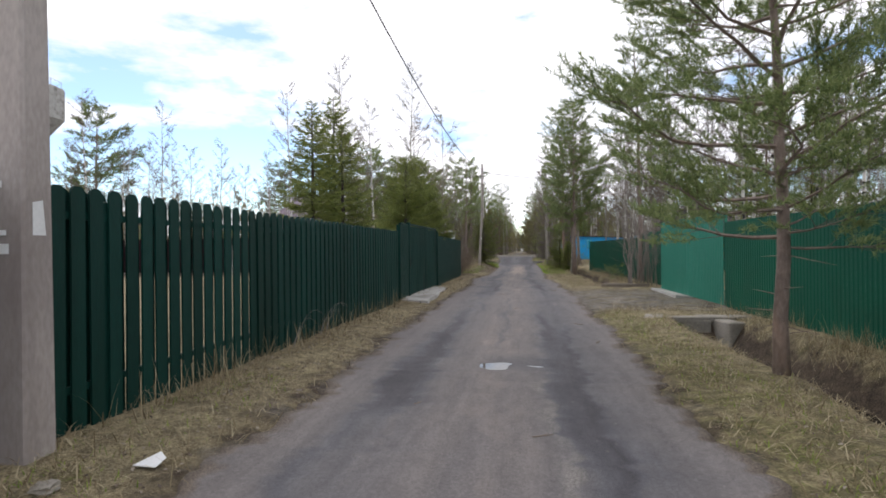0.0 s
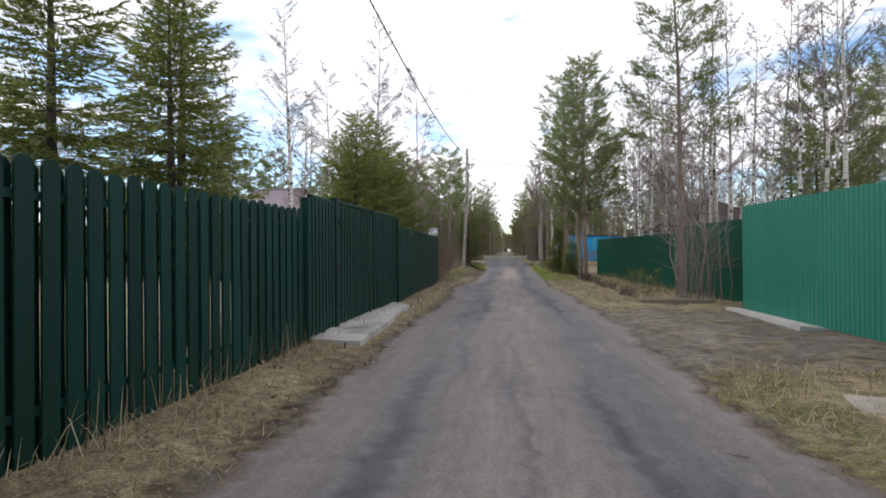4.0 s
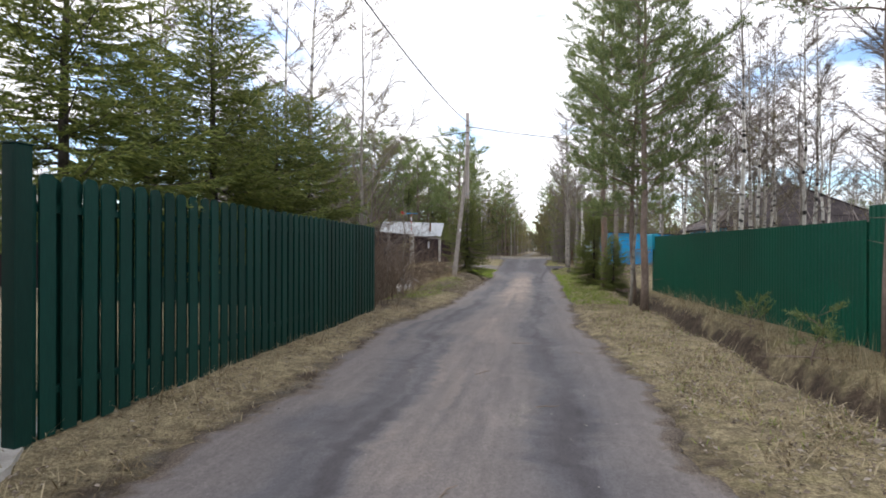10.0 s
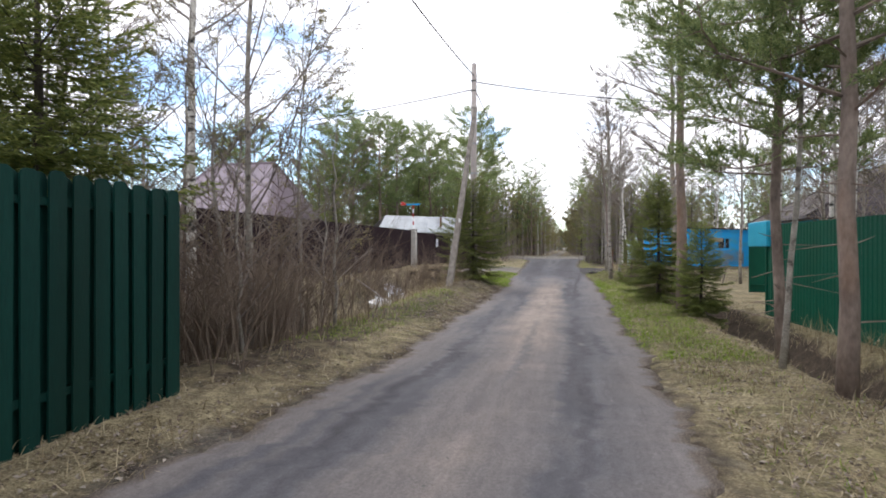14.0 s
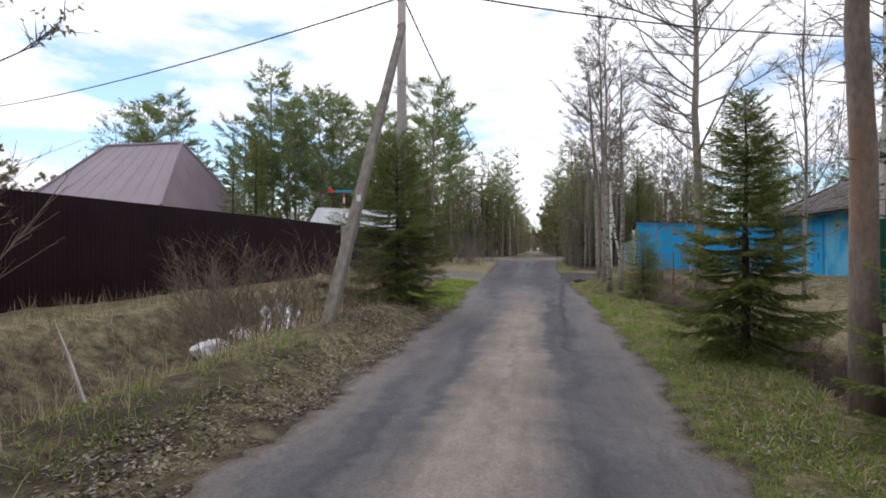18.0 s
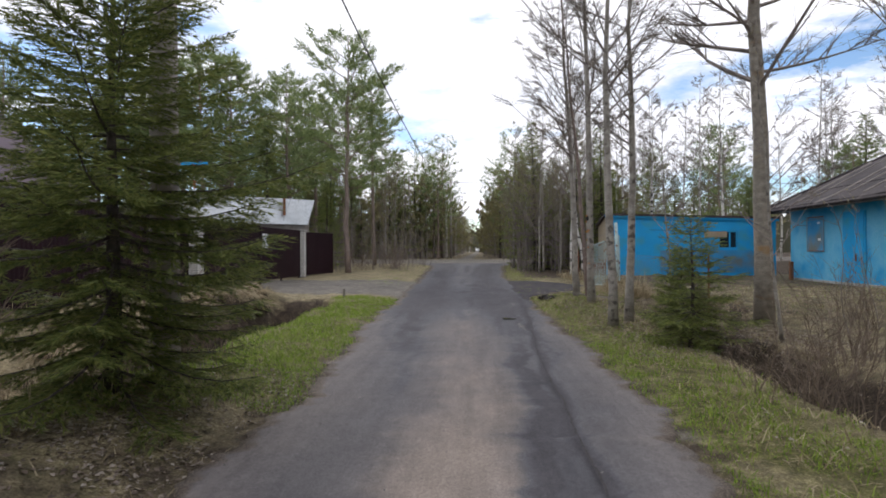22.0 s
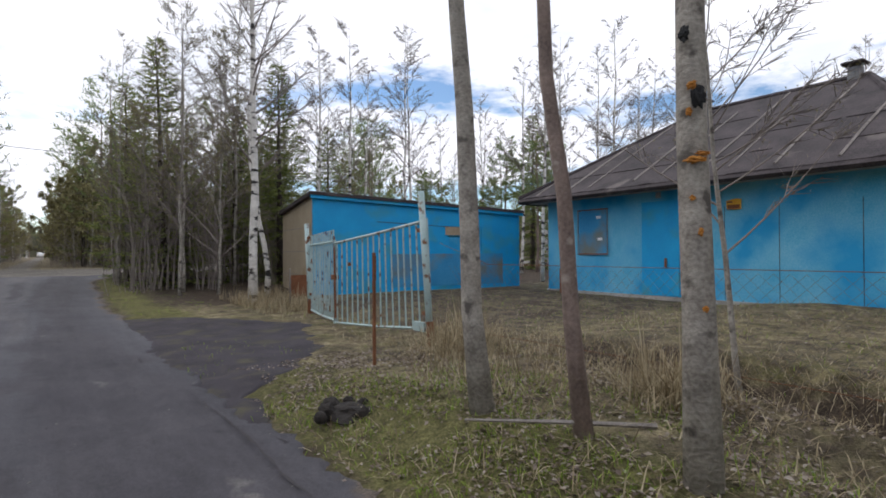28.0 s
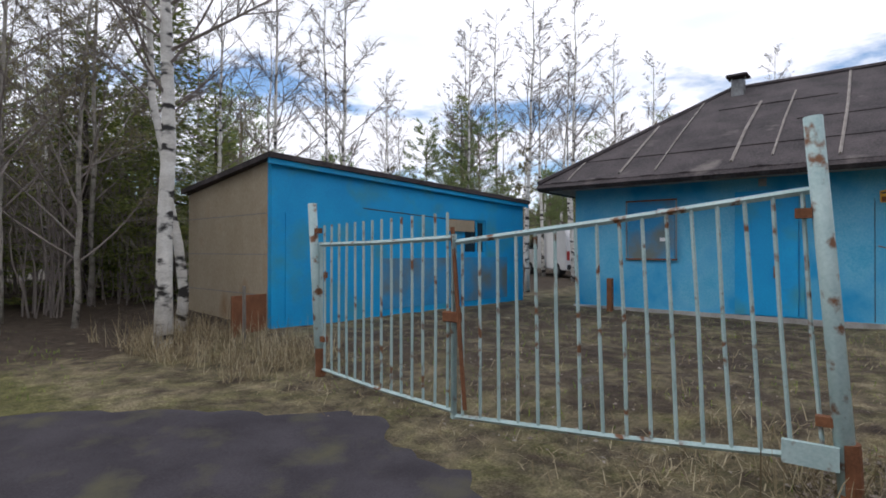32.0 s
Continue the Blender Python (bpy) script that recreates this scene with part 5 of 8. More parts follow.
def blue_house():
    """Faded blue plaster walls, a hipped roof of felt held down by battens, two chimneys."""
    A, B = Vector((12.62, 65.0, 0)), Vector((12.338, 55.85, 0))
    u = (B - A).normalized()
    v = Vector((-u.y, u.x, 0))
    L, D, base, e = (B - A).length, 9.4, 0.18, 2.95
    m = Matrix(((u.x, v.x, 0, A.x), (u.y, v.y, 0, A.y), (0, 0, 1, base), (0, 0, 0, 1)))
    t = thing("blue_house", "old faded blue plastered house under a felt hip roof", "house", m)
    part("front_wall", Geo().box((0, 0, -0.3), (L, 0.25, e)), M_blue_pale, t)
    part("side_wall", Geo().box((0, 0.25, -0.3), (0.25, D - 0.25, e)), M_blue_pale, t)
    part("side_wall", Geo().box((L - 0.25, 0.25, -0.3), (L, D - 0.25, e)), M_batten, t, "bare grey board wall")
    part("rear_wall", Geo().box((0, D - 0.25, -0.3), (L, D, e)), M_blue_pale, t)
    part("plinth", Geo().box((-0.03, -0.05, -0.3), (L + 0.03, 0.0, 0.1)), M_concrete, t, "crumbling pale plinth")
    o, top, r0, r1 = 0.65, 5.8, 2.45, L - 2.15
    c = [(-o, -o), (L + o, -o), (L + o, D + o), (-o, D + o)]
    rid = [(r0, D / 2, top), (r1, D / 2, top)]
    faces = (((c[0], c[1]), (rid[1], rid[0])), ((c[1], c[2]), (rid[1],)), ((c[2], c[3]), (rid[0], rid[1])), ((c[3], c[0]), (rid[0],)))
    for low, high in faces:
        g = Geo()
        ring = [Vector((x, y, e - 0.08)) for x, y in low] + [Vector(p) for p in high]
        n = len(ring)
        g.v += [tuple(p + Vector((0, 0, 0.08))) for p in ring] + [tuple(p) for p in ring]
        g.f += [tuple(range(n)), tuple(range(2 * n - 1, n - 1, -1))]
        for k in range(n):
            g.f.append((k, n + k, n + (k + 1) % n, (k + 1) % n))
        part("roof_slope", g, M_felt, t)
        a, b = ring[0], ring[1]
        # laps of the felt strips, and torn scraps along the eave
        lap = random.Random(n * 5 + int(abs(a.y)))
        for f in (0.2, 0.43, 0.68):
            p, q = a.lerp(ring[-1], f), b.lerp(ring[2], f)
            cuts = [0.01] + sorted(lap.uniform(0.1, 0.9) for _ in range(3)) + [0.99]
            for u0, u1 in zip(cuts, cuts[1:]):
                if lap.random() < 0.4:
                    continue
                dz = Vector((0, 0, 0.085 + lap.uniform(0, 0.02)))
                part("felt_lap", Geo().tube([tuple(p.lerp(q, u0) + dz), tuple(p.lerp(q, (u0 + u1) / 2) + dz + Vector((0, 0, lap.uniform(-0.02, 0.015)))), tuple(p.lerp(q, u1 - 0.01) + dz)], [0.010, 0.015, 0.008], 4), M_felt, t)
        for _ in range(12):
            u, w = lap.uniform(0.03, 0.94), lap.uniform(0.15, 0.7)
            p, q = a.lerp(b, u), a.lerp(b, min(0.99, u + w / (b - a).length))
            d1, d2 = lap.uniform(0.02, 0.12), lap.uniform(0.02, 0.12)
            sc = Geo()
            up, inn = Vector((0, 0, 0.085)), (ring[2] - b).normalized() * 0.12
            sc.v += [tuple(v) for v in (p + up + inn, q + up + inn, q + up, p + up, q + up - Vector((0, 0, 0.07 + d1)), p + up - Vector((0, 0, 0.07 + d2)))]
            sc.v = [(x, y, z + 0.012) for x, y, z in sc.v]
            sc.f += [(0, 1, 2, 3), (3, 2, 4, 5)]
            part("felt_scrap", sc, M_felt, t)
        # battens that hold the felt, from eave to ridge
        cnt = 11 if n == 4 else 8
        rnd = random.Random(n * 7 + int(abs(a.x)))
        for k in range(1, cnt):
            s = (k + rnd.uniform(-0.3, 0.3)) / cnt
            foot = a.lerp(b, s) + Vector((0, 0, 0.1))
            if n == 4:
                head = ring[3].lerp(ring[2], min(1, max(0, (s * (b - a).length - (ring[3] - a).dot((b - a).normalized())) / max(0.1, (ring[2] - ring[3]).length)))) + Vector((0, 0, 0.1))
                if s * (b - a).length < (ring[3] - a).dot((b - a).normalized()):
                    f = s * (b - a).length / (ring[3] - a).dot((b - a).normalized())
                    head = a.lerp(ring[3], f) + Vector((0, 0, 0.1))
                elif (1 - s) * (b - a).length < (b - ring[2]).dot((b - a).normalized()):
                    f = (1 - s) * (b - a).length / (b - ring[2]).dot((b - a).normalized())
                    head = b.lerp(ring[2], f) + Vector((0, 0, 0.1))
            else:
                f = min(s, 1 - s) * 2
                head = (a if s < 0.5 else b).lerp(ring[2], f) + Vector((0, 0, 0.1))
            gap = rnd.uniform(0.0, 0.25)
            foot = foot.lerp(head, 0.03 + gap * 0.3)
            head = head.lerp(foot, rnd.uniform(0.02, 0.3))
            part("batten", Geo().tube([tuple(foot), tuple(foot.lerp(head, 0.5) + Vector((rnd.uniform(-0.05, 0.05), 0, 0))), tuple(head)], [rnd.uniform(0.018, 0.034)] * 3, 4), M_batten, t)
    for p, q in ((c[0], rid[0]), (c[1], rid[1]), (c[2], rid[1]), (c[3], rid[0])):
        part("hip_cap", Geo().tube([(p[0], p[1], e + 0.02), (q[0], q[1], q[2] + 0.08)], [0.07, 0.07], 6), M_felt, t)
    part("ridge_cap", Geo().tube([(r0, D / 2, top + 0.08), (r1, D / 2, top + 0.08)], [0.08, 0.08], 6), M_felt, t)
    for a, b in ((c[0], c[1]), (c[1], c[2]), (c[2], c[3]), (c[3], c[0])):
        part("eave_board", Geo().tube([(a[0], a[1], e - 0.1), (b[0], b[1], e - 0.1)], [0.08, 0.08], 4), M_felt, t)
    part("soffit", Geo().box((-o + 0.06, -o + 0.06, e - 0.14), (L + o - 0.06, D + o - 0.06, e - 0.1)), M_batten, t)
    for x, y, z in ((2.75, D / 2 - 0.5, 5.42), (r1 - 0.3, D / 2, 5.6)):
        ch = part("chimney", bevelled(Geo().box((x - 0.15, y - 0.15, z - 0.6), (x + 0.15, y + 0.15, z + 0.55)), 0.015), M_soot, t, "grey sheet-metal chimney")
        part("chimney_cap", Geo().prism([(x - 0.27, z + 0.62), (x + 0.27, z + 0.62), (x + 0.24, z + 0.67), (x - 0.24, z + 0.67)], y - 0.27, y + 0.27, axis=1), M_felt, ch)
        for sx in (-0.16, 0.16):
            part("cap_leg", Geo().box((x + sx - 0.02, y - 0.02, z + 0.54), (x + sx + 0.02, y + 0.02, z + 0.63)), M_zinc, ch)
    # boarded window, blue doors, meter plates, yellow sign
    b = part("window_board", Geo().box((1.28, -0.03, 1.2), (2.28, -0.004, 2.46)), M_blue_worn, t, "boarded-up window")
    for z in (1.17, 2.46):
        part("board_edge", Geo().box((1.23, -0.045, z), (2.33, -0.03, z + 0.035)), M_rust, b)
    for x in (1.23, 2.30):
        part("board_edge", Geo().box((x, -0.044, 1.21), (x + 0.03, -0.031, 2.46)), M_steel, b)
    for x, z in ((2.0, 2.25), (2.05, 1.62)):
        part("label_scrap", Geo().box((x - 0.08, -0.034, z - 0.04), (x + 0.08, -0.03, z + 0.04)), M_white, b)
    for x0, x1 in ((3.43, 4.50), (4.53, 4.60)):
        part("blue_door", Geo().box((x0, -0.035, 0.12), (x1, -0.004, 2.55)), M_blue, t, "bright blue door")
    part("door_handle", Geo().box((4.10, -0.06, 0.85), (4.16, -0.035, 1.08)), M_rust, t)
    part("house_number_plate", Geo().box((3.84, -0.02, 2.64), (3.98, -0.004, 2.79)), M_steel, t)
    s = part("yellow_sign", Geo().prism([(5.70, 2.22), (6.02, 2.21), (6.03, 2.44), (5.90, 2.46), (5.69, 2.42)], -0.05, -0.03, axis=1), M_yellow, t, "small yellow and orange enamel sign")
    part("sign_mark", Geo().box((5.72, -0.053, 2.23), (6.0, -0.049, 2.32)), M_rust, s)
    part("sign_mark", Geo().box((5.71, -0.053, 2.37), (5.83, -0.049, 2.40)), M_felt, s)
    for x in (5.62, 6.80, 8.3):
        part("panel_seam", Geo().box((x, -0.005, 0.12), (x + 0.012, 0.001, 2.3)), M_felt, t)
    part("downpipe", Geo().tube([(L - 0.1, -0.06, 0.1), (L - 0.1, -0.06, e - 0.2)], [0.04, 0.04], 6), M_zinc, t)


blue_house()


# ---- the old gate ----
def bar_gate(name, p0, p1, z0a, z0b, h0, h1, bars, label, spikes=0.0, tilt=0.0):
    """A leaf of round bars between two flat rails; its head runs from h0 to h1."""
    a, b = Vector(p0), Vector(p1)
    t = thing(name, label, "gate", Matrix.Translation((a.x, a.y, 0)))
    d = b - a
    P = lambda s, z: (d.x * s, d.y * s + tilt * s * z / max(h0, h1), z)
    lo = lambda s: z0a + (z0b - z0a) * s
    hi = lambda s: h0 + (h1 - h0) * s
    part("top_rail", Geo().tube([P(0, hi(0)), P(0.5, hi(0.5) - 0.01), P(1, hi(1))], [0.024] * 3, 4), M_gatebar, t)
    part("bottom_rail", Geo().tube([P(0, lo(0)), P(0.5, lo(0.5) - 0.02), P(1, lo(1))], [0.022] * 3, 4), M_gatebar, t)
    rnd = random.Random(bars)
    for k in range(bars):
        s = (k + 0.5) / bars
        w = rnd.uniform(-0.012, 0.012)
        part("bar", Geo().tube([P(s, lo(s)), (d.x * s, P(s, (lo(s) + hi(s)) / 2)[1] + w, (lo(s) + hi(s)) / 2), P(s, hi(s) + spikes)], [0.014] * 3, 5), M_gatebar, t)
    for s in (0.0, 1.0):
        part("stile", Geo().tube([P(s, lo(s) - 0.02), P(s, hi(s) + 0.03)], [0.028] * 2, 5), M_gatebar, t)
    return t


GL, GM, GR = (4.48, 64.65), (4.0, 62.4), (4.32, 59.76)
bar_gate("bar_gate", GL, GM, 0.18, 0.20, 1.62, 1.66, 14, "rusty pale blue bar gate leaf with spikes", spikes=0.22)
g2 = bar_gate("bar_gate", GM, GR, 0.16, 0.30, 1.62, 1.93, 16, "rusty pale blue bar gate leaf, sagging", tilt=0.13)
part("corner_plate", Geo().box((0.19, -2.62, 0.26), (0.23, -2.33, 0.40)), M_gatebar, g2)
part("lock_box", bevelled(Geo().box((-0.04, -0.08, 0.95), (0.05, 0.1, 1.04)), 0.01), M_rust, g2)
part("prop_bar", Geo().tube([(0, 0.02, 1.75), (-0.06, -0.15, 0.25)], [0.02, 0.02], 5), M_rust, g2)
for (x, y), dx, dy, top, label in ((GL, -0.05, 0.1, 2.1, "flaking pale blue gate post"), ((4.28, 59.72), -0.04, 0.19, 2.36, "leaning pale blue steel gate post")):
    t = thing("gate_post", label, "post", Matrix.Translation((x, y, 0)), group="posts of the bar gate")
    part("tube", Geo().tube([(0, 0, -0.1), (dx * 0.5, dy * 0.5, top / 2), (dx, dy, top)], [0.056, 0.052, 0.052], 10), M_gatebar, t, smooth=True)
    part("rusty_foot", Geo().tube([(0, 0, -0.05), (dx * 0.1, dy * 0.1, 0.42)], [0.064, 0.061], 10), M_rust, t)
    for z in (0.5, 1.75):
        part("hinge", Geo().box((dx * z / top - 0.03, dy * z / top + (0.05 if y < 60 else -0.12), z), (dx * z / top + 0.03, dy * z / top + (0.14 if y < 60 else -0.05), z + 0.06)), M_rust, t)
t = thing("rusty_post", "thin rusty steel stake in the grass", "post", Matrix.Translation((2.81, 58.81, hz(2.8, 58.8))))
part("rod", bevelled(Geo().prism([(-0.016, -0.016), (0.016, -0.016), (0.016, -0.012), (-0.012, -0.012), (-0.012, 0.016), (-0.016, 0.016)], -0.2, 1.33), 0.0015), M_rust, t, "rusty angle iron")
part("plate", bevelled(Geo().box((-0.024, -0.022, 1.0), (0.02, -0.0165, 1.30)), 0.002), M_rust, t)
t = part("rusty_post", bevelled(Geo().box((12.0, 63.9, 0.1), (12.12, 64.02, 0.95)), 0.01), M_rust)
tagged(t, "short rusty steel post before a blue house", "post")
# chain-link run from the gate post, with its wires
t = thing("wire_fence", "rusty chain-link fence on thin posts", "fence", Matrix.Translation((0, 0, 0)))
g = Geo()
for k in range(52):
    y0 = 59.5 - k * 0.12
    for dy in (-0.9, 0.9):
        y1 = y0 + dy
        if 53.2 < y1 < 59.55:
            x = lambda y: 4.4 + 0.02 * (59.7 - y)
            g.tube([(x(y0), y0, 0.35), (x(y1), y1, 1.25)], [0.0016, 0.0016], 3, cap=False)
part("mesh", g, M_zinc_old, t)
for z in (0.35, 1.28):
    part("wire", Geo().tube([(4.36, 59.6, z + 0.3 * (z > 1)), (4.42, 58.6, z), (4.55, 53.3, z)], [0.0035] * 3, 4), M_rust, t)
for y in (53.3,):
    part("post", Geo().tube([(4.48, y, -0.1), (4.48, y, 1.4)], [0.02, 0.018], 6), M_rust, t)

# ---- trees: prototypes, each trunk and crown a mesh of its own ----
def unit(v):
    le = math.sqrt(v[0] * v[0] + v[1] * v[1] + v[2] * v[2]) or 1.0
    return (v[0] / le, v[1] / le, v[2] / le)


def trunk_path(rnd, h, wob, n=9, lean=(0, 0)):
    pts, x, y = [], 0.0, 0.0
    for k in range(n):
        s = k / (n - 1)
        pts.append((x + lean[0] * s * h, y + lean[1] * s * h, h * s - (0.15 if k == 0 else 0)))
        x += rnd.uniform(-wob, wob)
        y += rnd.uniform(-wob, wob)
    return pts


def along(pts, s):
    k = min(int(s * (len(pts) - 1)), len(pts) - 2)
    f = s * (len(pts) - 1) - k
    return tuple(pts[k][i] + (pts[k + 1][i] - pts[k][i]) * f for i in range(3))


def needle(g, p, d, le, w, rnd):
    """One flat needle or spray tip from p along d."""
    s = (d[1] * 0.3 + rnd.uniform(-1, 1), -d[0] + rnd.uniform(-1, 1), rnd.uniform(-0.6, 0.6))
    s = unit(s)
    g.tri((p[0] - s[0] * w, p[1] - s[1] * w, p[2] - s[2] * w), (p[0] + s[0] * w, p[1] + s[1] * w, p[2] + s[2] * w),
          (p[0] + d[0] * le, p[1] + d[1] * le, p[2] + d[2] * le))


def spruce(seed, h, reach, low=0.1, fine=1.0, sparse=1.0, gap=1.0, name="spruce_tree", label="dark green spruce with drooping boughs", power=0.85, spire=2.0, thin=1.0, per=4, skirt=(0.25, 0.55)):
    """Tiers of drooping boughs with flat side sprays and short needles; fine > 1 makes fewer, larger pieces."""
    rnd = random.Random(seed)
    t = thing(name, label, "tree")
    tr = trunk_path(rnd, h, 0.02)
    r0 = 0.016 * h + 0.01
    part("trunk", Geo().tube(tr, [r0 * (1 - 0.93 * k / 8) for k in range(9)], 7), M_sprucebark, t, smooth=True)
    wood, green = Geo(), Geo()
    z, tier = low, 0
    while z < h - 0.10:
        s = z / h
        main = tier % 2 == 0
        n = (rnd.randint(5, 7) if main else rnd.randint(3, 5)) if s < 0.9 else 4
        a0 = rnd.uniform(0, 6.28)
        wide = rnd.uniform(0.86, 1.12) if main else rnd.uniform(0.5, 0.8)
        for k in range(n):
            if rnd.random() > sparse:
                continue
            a = a0 + 6.283 * k / n + rnd.uniform(-0.3, 0.3)
            le = reach * (1 - s) ** power * wide * rnd.uniform(0.72, 1.1) + 0.08
            if s < skirt[0]:
                le *= skirt[1] + (1 - skirt[1]) * s / skirt[0]
            if s > spire:
                le = min(le, 0.42 * (1.1 - s) / (1.1 - spire)) * rnd.uniform(0.5, 1.0)
            up = -0.34 + 1.05 * s ** 1.4 + rnd.uniform(-0.06, 0.06)
            ca, sa = math.cos(a), math.sin(a)
            root = along(tr, min(0.999, s))
            pts = []
            m = 5
            for j in range(m + 1):
                q = j / m
                dz = le * (up * q - 0.24 * q * (1 - s) + 0.34 * q ** 2.4 * (1 - 0.6 * s))
                pts.append((root[0] + ca * le * q, root[1] + sa * le * q, root[2] + dz))
            wood.tube(pts, [max(0.003, 0.011 * le * (1 - 0.85 * j / m)) for j in range(m + 1)], 3, cap=False)
            stepq = 0.058 * fine / le
            q = 0.10 + rnd.uniform(0, stepq)
            while q < 1.0:
                p = along(pts, min(q, 0.999))
                for side in (-1, 1):
                    bl = (0.36 * le * (1 - q) ** 0.6 * min(1, 0.45 + 1.6 * q) + 0.10) * rnd.uniform(0.6, 1.15) * (0.45 if s > spire else 1)
                    ang = a + side * rnd.uniform(0.55, 0.95)
                    d = unit((math.cos(ang), math.sin(ang), up * 0.4 - 0.16 + 0.25 * q * s + rnd.uniform(-0.10, 0.06)))
                    nn = max(2, int(bl / (0.036 * fine)))
                    for j in range(nn):
                        f = (j + 0.5) / nn * bl
                        c = (p[0] + d[0] * f, p[1] + d[1] * f, p[2] + d[2] * f - 0.22 * f * f)
                        for _ in range(per):
                            e = unit((d[0] * 1.1 + rnd.uniform(-0.75, 0.75), d[1] * 1.1 + rnd.uniform(-0.75, 0.75), d[2] + rnd.uniform(-0.35, 0.42)))
                            needle(green, c, e, 0.066 * fine ** 0.85 * rnd.uniform(0.7, 1.25), 0.0088 * fine ** 0.9 * thin, rnd)
                q += stepq
            for j in range(max(2, int(0.3 / (0.05 * fine)))):
                p = along(pts, rnd.uniform(0.75, 0.999))
                needle(green, p, unit((ca + rnd.uniform(-0.4, 0.4), sa + rnd.uniform(-0.4, 0.4), rnd.uniform(-0.1, 0.4))), 0.08 * fine ** 0.85, 0.0088 * fine ** 0.9 * thin, rnd)
        z += rnd.uniform(0.095, 0.135) * (0.75 + 0.25 * fine) * (1.0 if h < 6 else h / 6) * gap * (1.0 if s < 0.85 else 0.8)
        tier += 1
    part("boughwork", wood, M_sprucebark, t)["kind"] = "stuff"
    part("crown", green, M_needle_spruce, t)["kind"] = "stuff"
    return t


def pine(seed, h, clear, reach, tufts=1.0, name="pine_tree", label="tall pine with a bare trunk", trunk_r=None, needle_len=0.085, lean=(0, 0), per=14, nw=0.0085, dens=6.0, top=0.5, kink=0.05, droop=0.0):
    """A bare trunk and crooked boughs that fork; each branchlet ends in a cluster of bottle-brush shoots."""
    rnd = random.Random(seed)
    t = thing(name, label, "tree")
    tr = trunk_path(rnd, h, kink, 11, lean)
    r0 = trunk_r or 0.010 * h + 0.02
    part("trunk", Geo().tube(tr, [r0 * (1 - 0.88 * (k / 10) ** 1.1) * (1.18 if k == 0 else 1) for k in range(11)], 9), M_pinebark, t, smooth=True)
    wood, green = Geo(), Geo()
    sl0 = needle_len * 1.9

    def shoot(p, d):
        le = sl0 * rnd.uniform(0.7, 1.3)
        for _ in range(per):
            u = rnd.uniform(0, 1) * le
            e = unit((d[0] * 0.75 + rnd.uniform(-0.9, 0.9), d[1] * 0.75 + rnd.uniform(-0.9, 0.9), d[2] * 0.75 + rnd.uniform(-0.8, 0.9)))
            needle(green, (p[0] + d[0] * u, p[1] + d[1] * u, p[2] + d[2] * u), e, needle_len * rnd.uniform(0.65, 1.25), nw, rnd)

    def stick(p, e, w):
        d = unit((e[0] - p[0], e[1] - p[1], e[2] - p[2]))
        wood.tri((p[0], p[1], p[2] - w), (p[0], p[1], p[2] + w), e)
        wood.tri((p[0] - d[1] * w, p[1] + d[0] * w, p[2]), (p[0] + d[1] * w, p[1] - d[0] * w, p[2]), e)

    n = max(6, int((h - clear) * dens))
    for k in range(n):
        s = (k + rnd.random()) / n
        z = clear + (h - 0.15 - clear) * s
        a = k * 2.4 + rnd.uniform(-0.6, 0.6)
        le = reach * (0.45 + 0.75 * math.sin(math.pi * min(1, 0.22 + 0.74 * s))) * rnd.uniform(0.5, 1.1) * (1 - top * s ** 2.0) + 0.1
        up = rnd.uniform(-0.1, 0.45) + 0.55 * s - droop * (1 - s)
        root = along(tr, min(0.999, z / h))
        sway, kinky = rnd.uniform(-0.5, 0.5), rnd.uniform(0.04, 0.11)
        ph = rnd.uniform(0, 6.28)
        pts = []
        for j in range(7):
            q = j / 6
            b = a + sway * q * q + kinky * math.sin(q * 9 + ph)
            pts.append((root[0] + math.cos(b) * le * q, root[1] + math.sin(b) * le * q, root[2] + le * (up * q * (1 - 0.3 * q) + 0.22 * q ** 3) + kinky * 0.5 * le * math.sin(q * 7 + ph * 2) * q))
        wood.tube(pts, [max(0.004, 0.0135 * le * (1 - 0.85 * j / 6)) for j in range(7)], 4, cap=False)
        m = max(3, int(le * 5.5 * tufts))
        for i in range(m):
            q = 0.28 + 0.72 * (i + rnd.random()) / m
            p = along(pts, min(0.999, q))
            b = a + sway * q * q + (1 if i % 2 else -1) * rnd.uniform(0.3, 1.5) * (1.3 - q)
            sl = (le * 0.42 * (1.2 - q) + 0.09) * rnd.uniform(0.5, 1.2)
            d = unit((math.cos(b), math.sin(b), rnd.uniform(-0.25, 1.1)))
            e = (p[0] + d[0] * sl, p[1] + d[1] * sl, p[2] + d[2] * sl)
            stick(p, e, 0.0035 + nw * 0.3)
            c = max(2, int(sl / (sl0 * 0.62)))
            for w in range(c):
                f = sl * (0.35 + 0.65 * (w + 0.5) / c)
                o = (p[0] + d[0] * f, p[1] + d[1] * f, p[2] + d[2] * f)
                g = b + (1 if w % 2 else -1) * rnd.uniform(0.2, 0.9)
                shoot(o, unit((math.cos(g), math.sin(g), d[2] + rnd.uniform(0.0, 0.6))))
            shoot(e, unit((d[0], d[1], d[2] + 0.35)))
        shoot(pts[-1], unit((math.cos(a), math.sin(a), 0.5)))
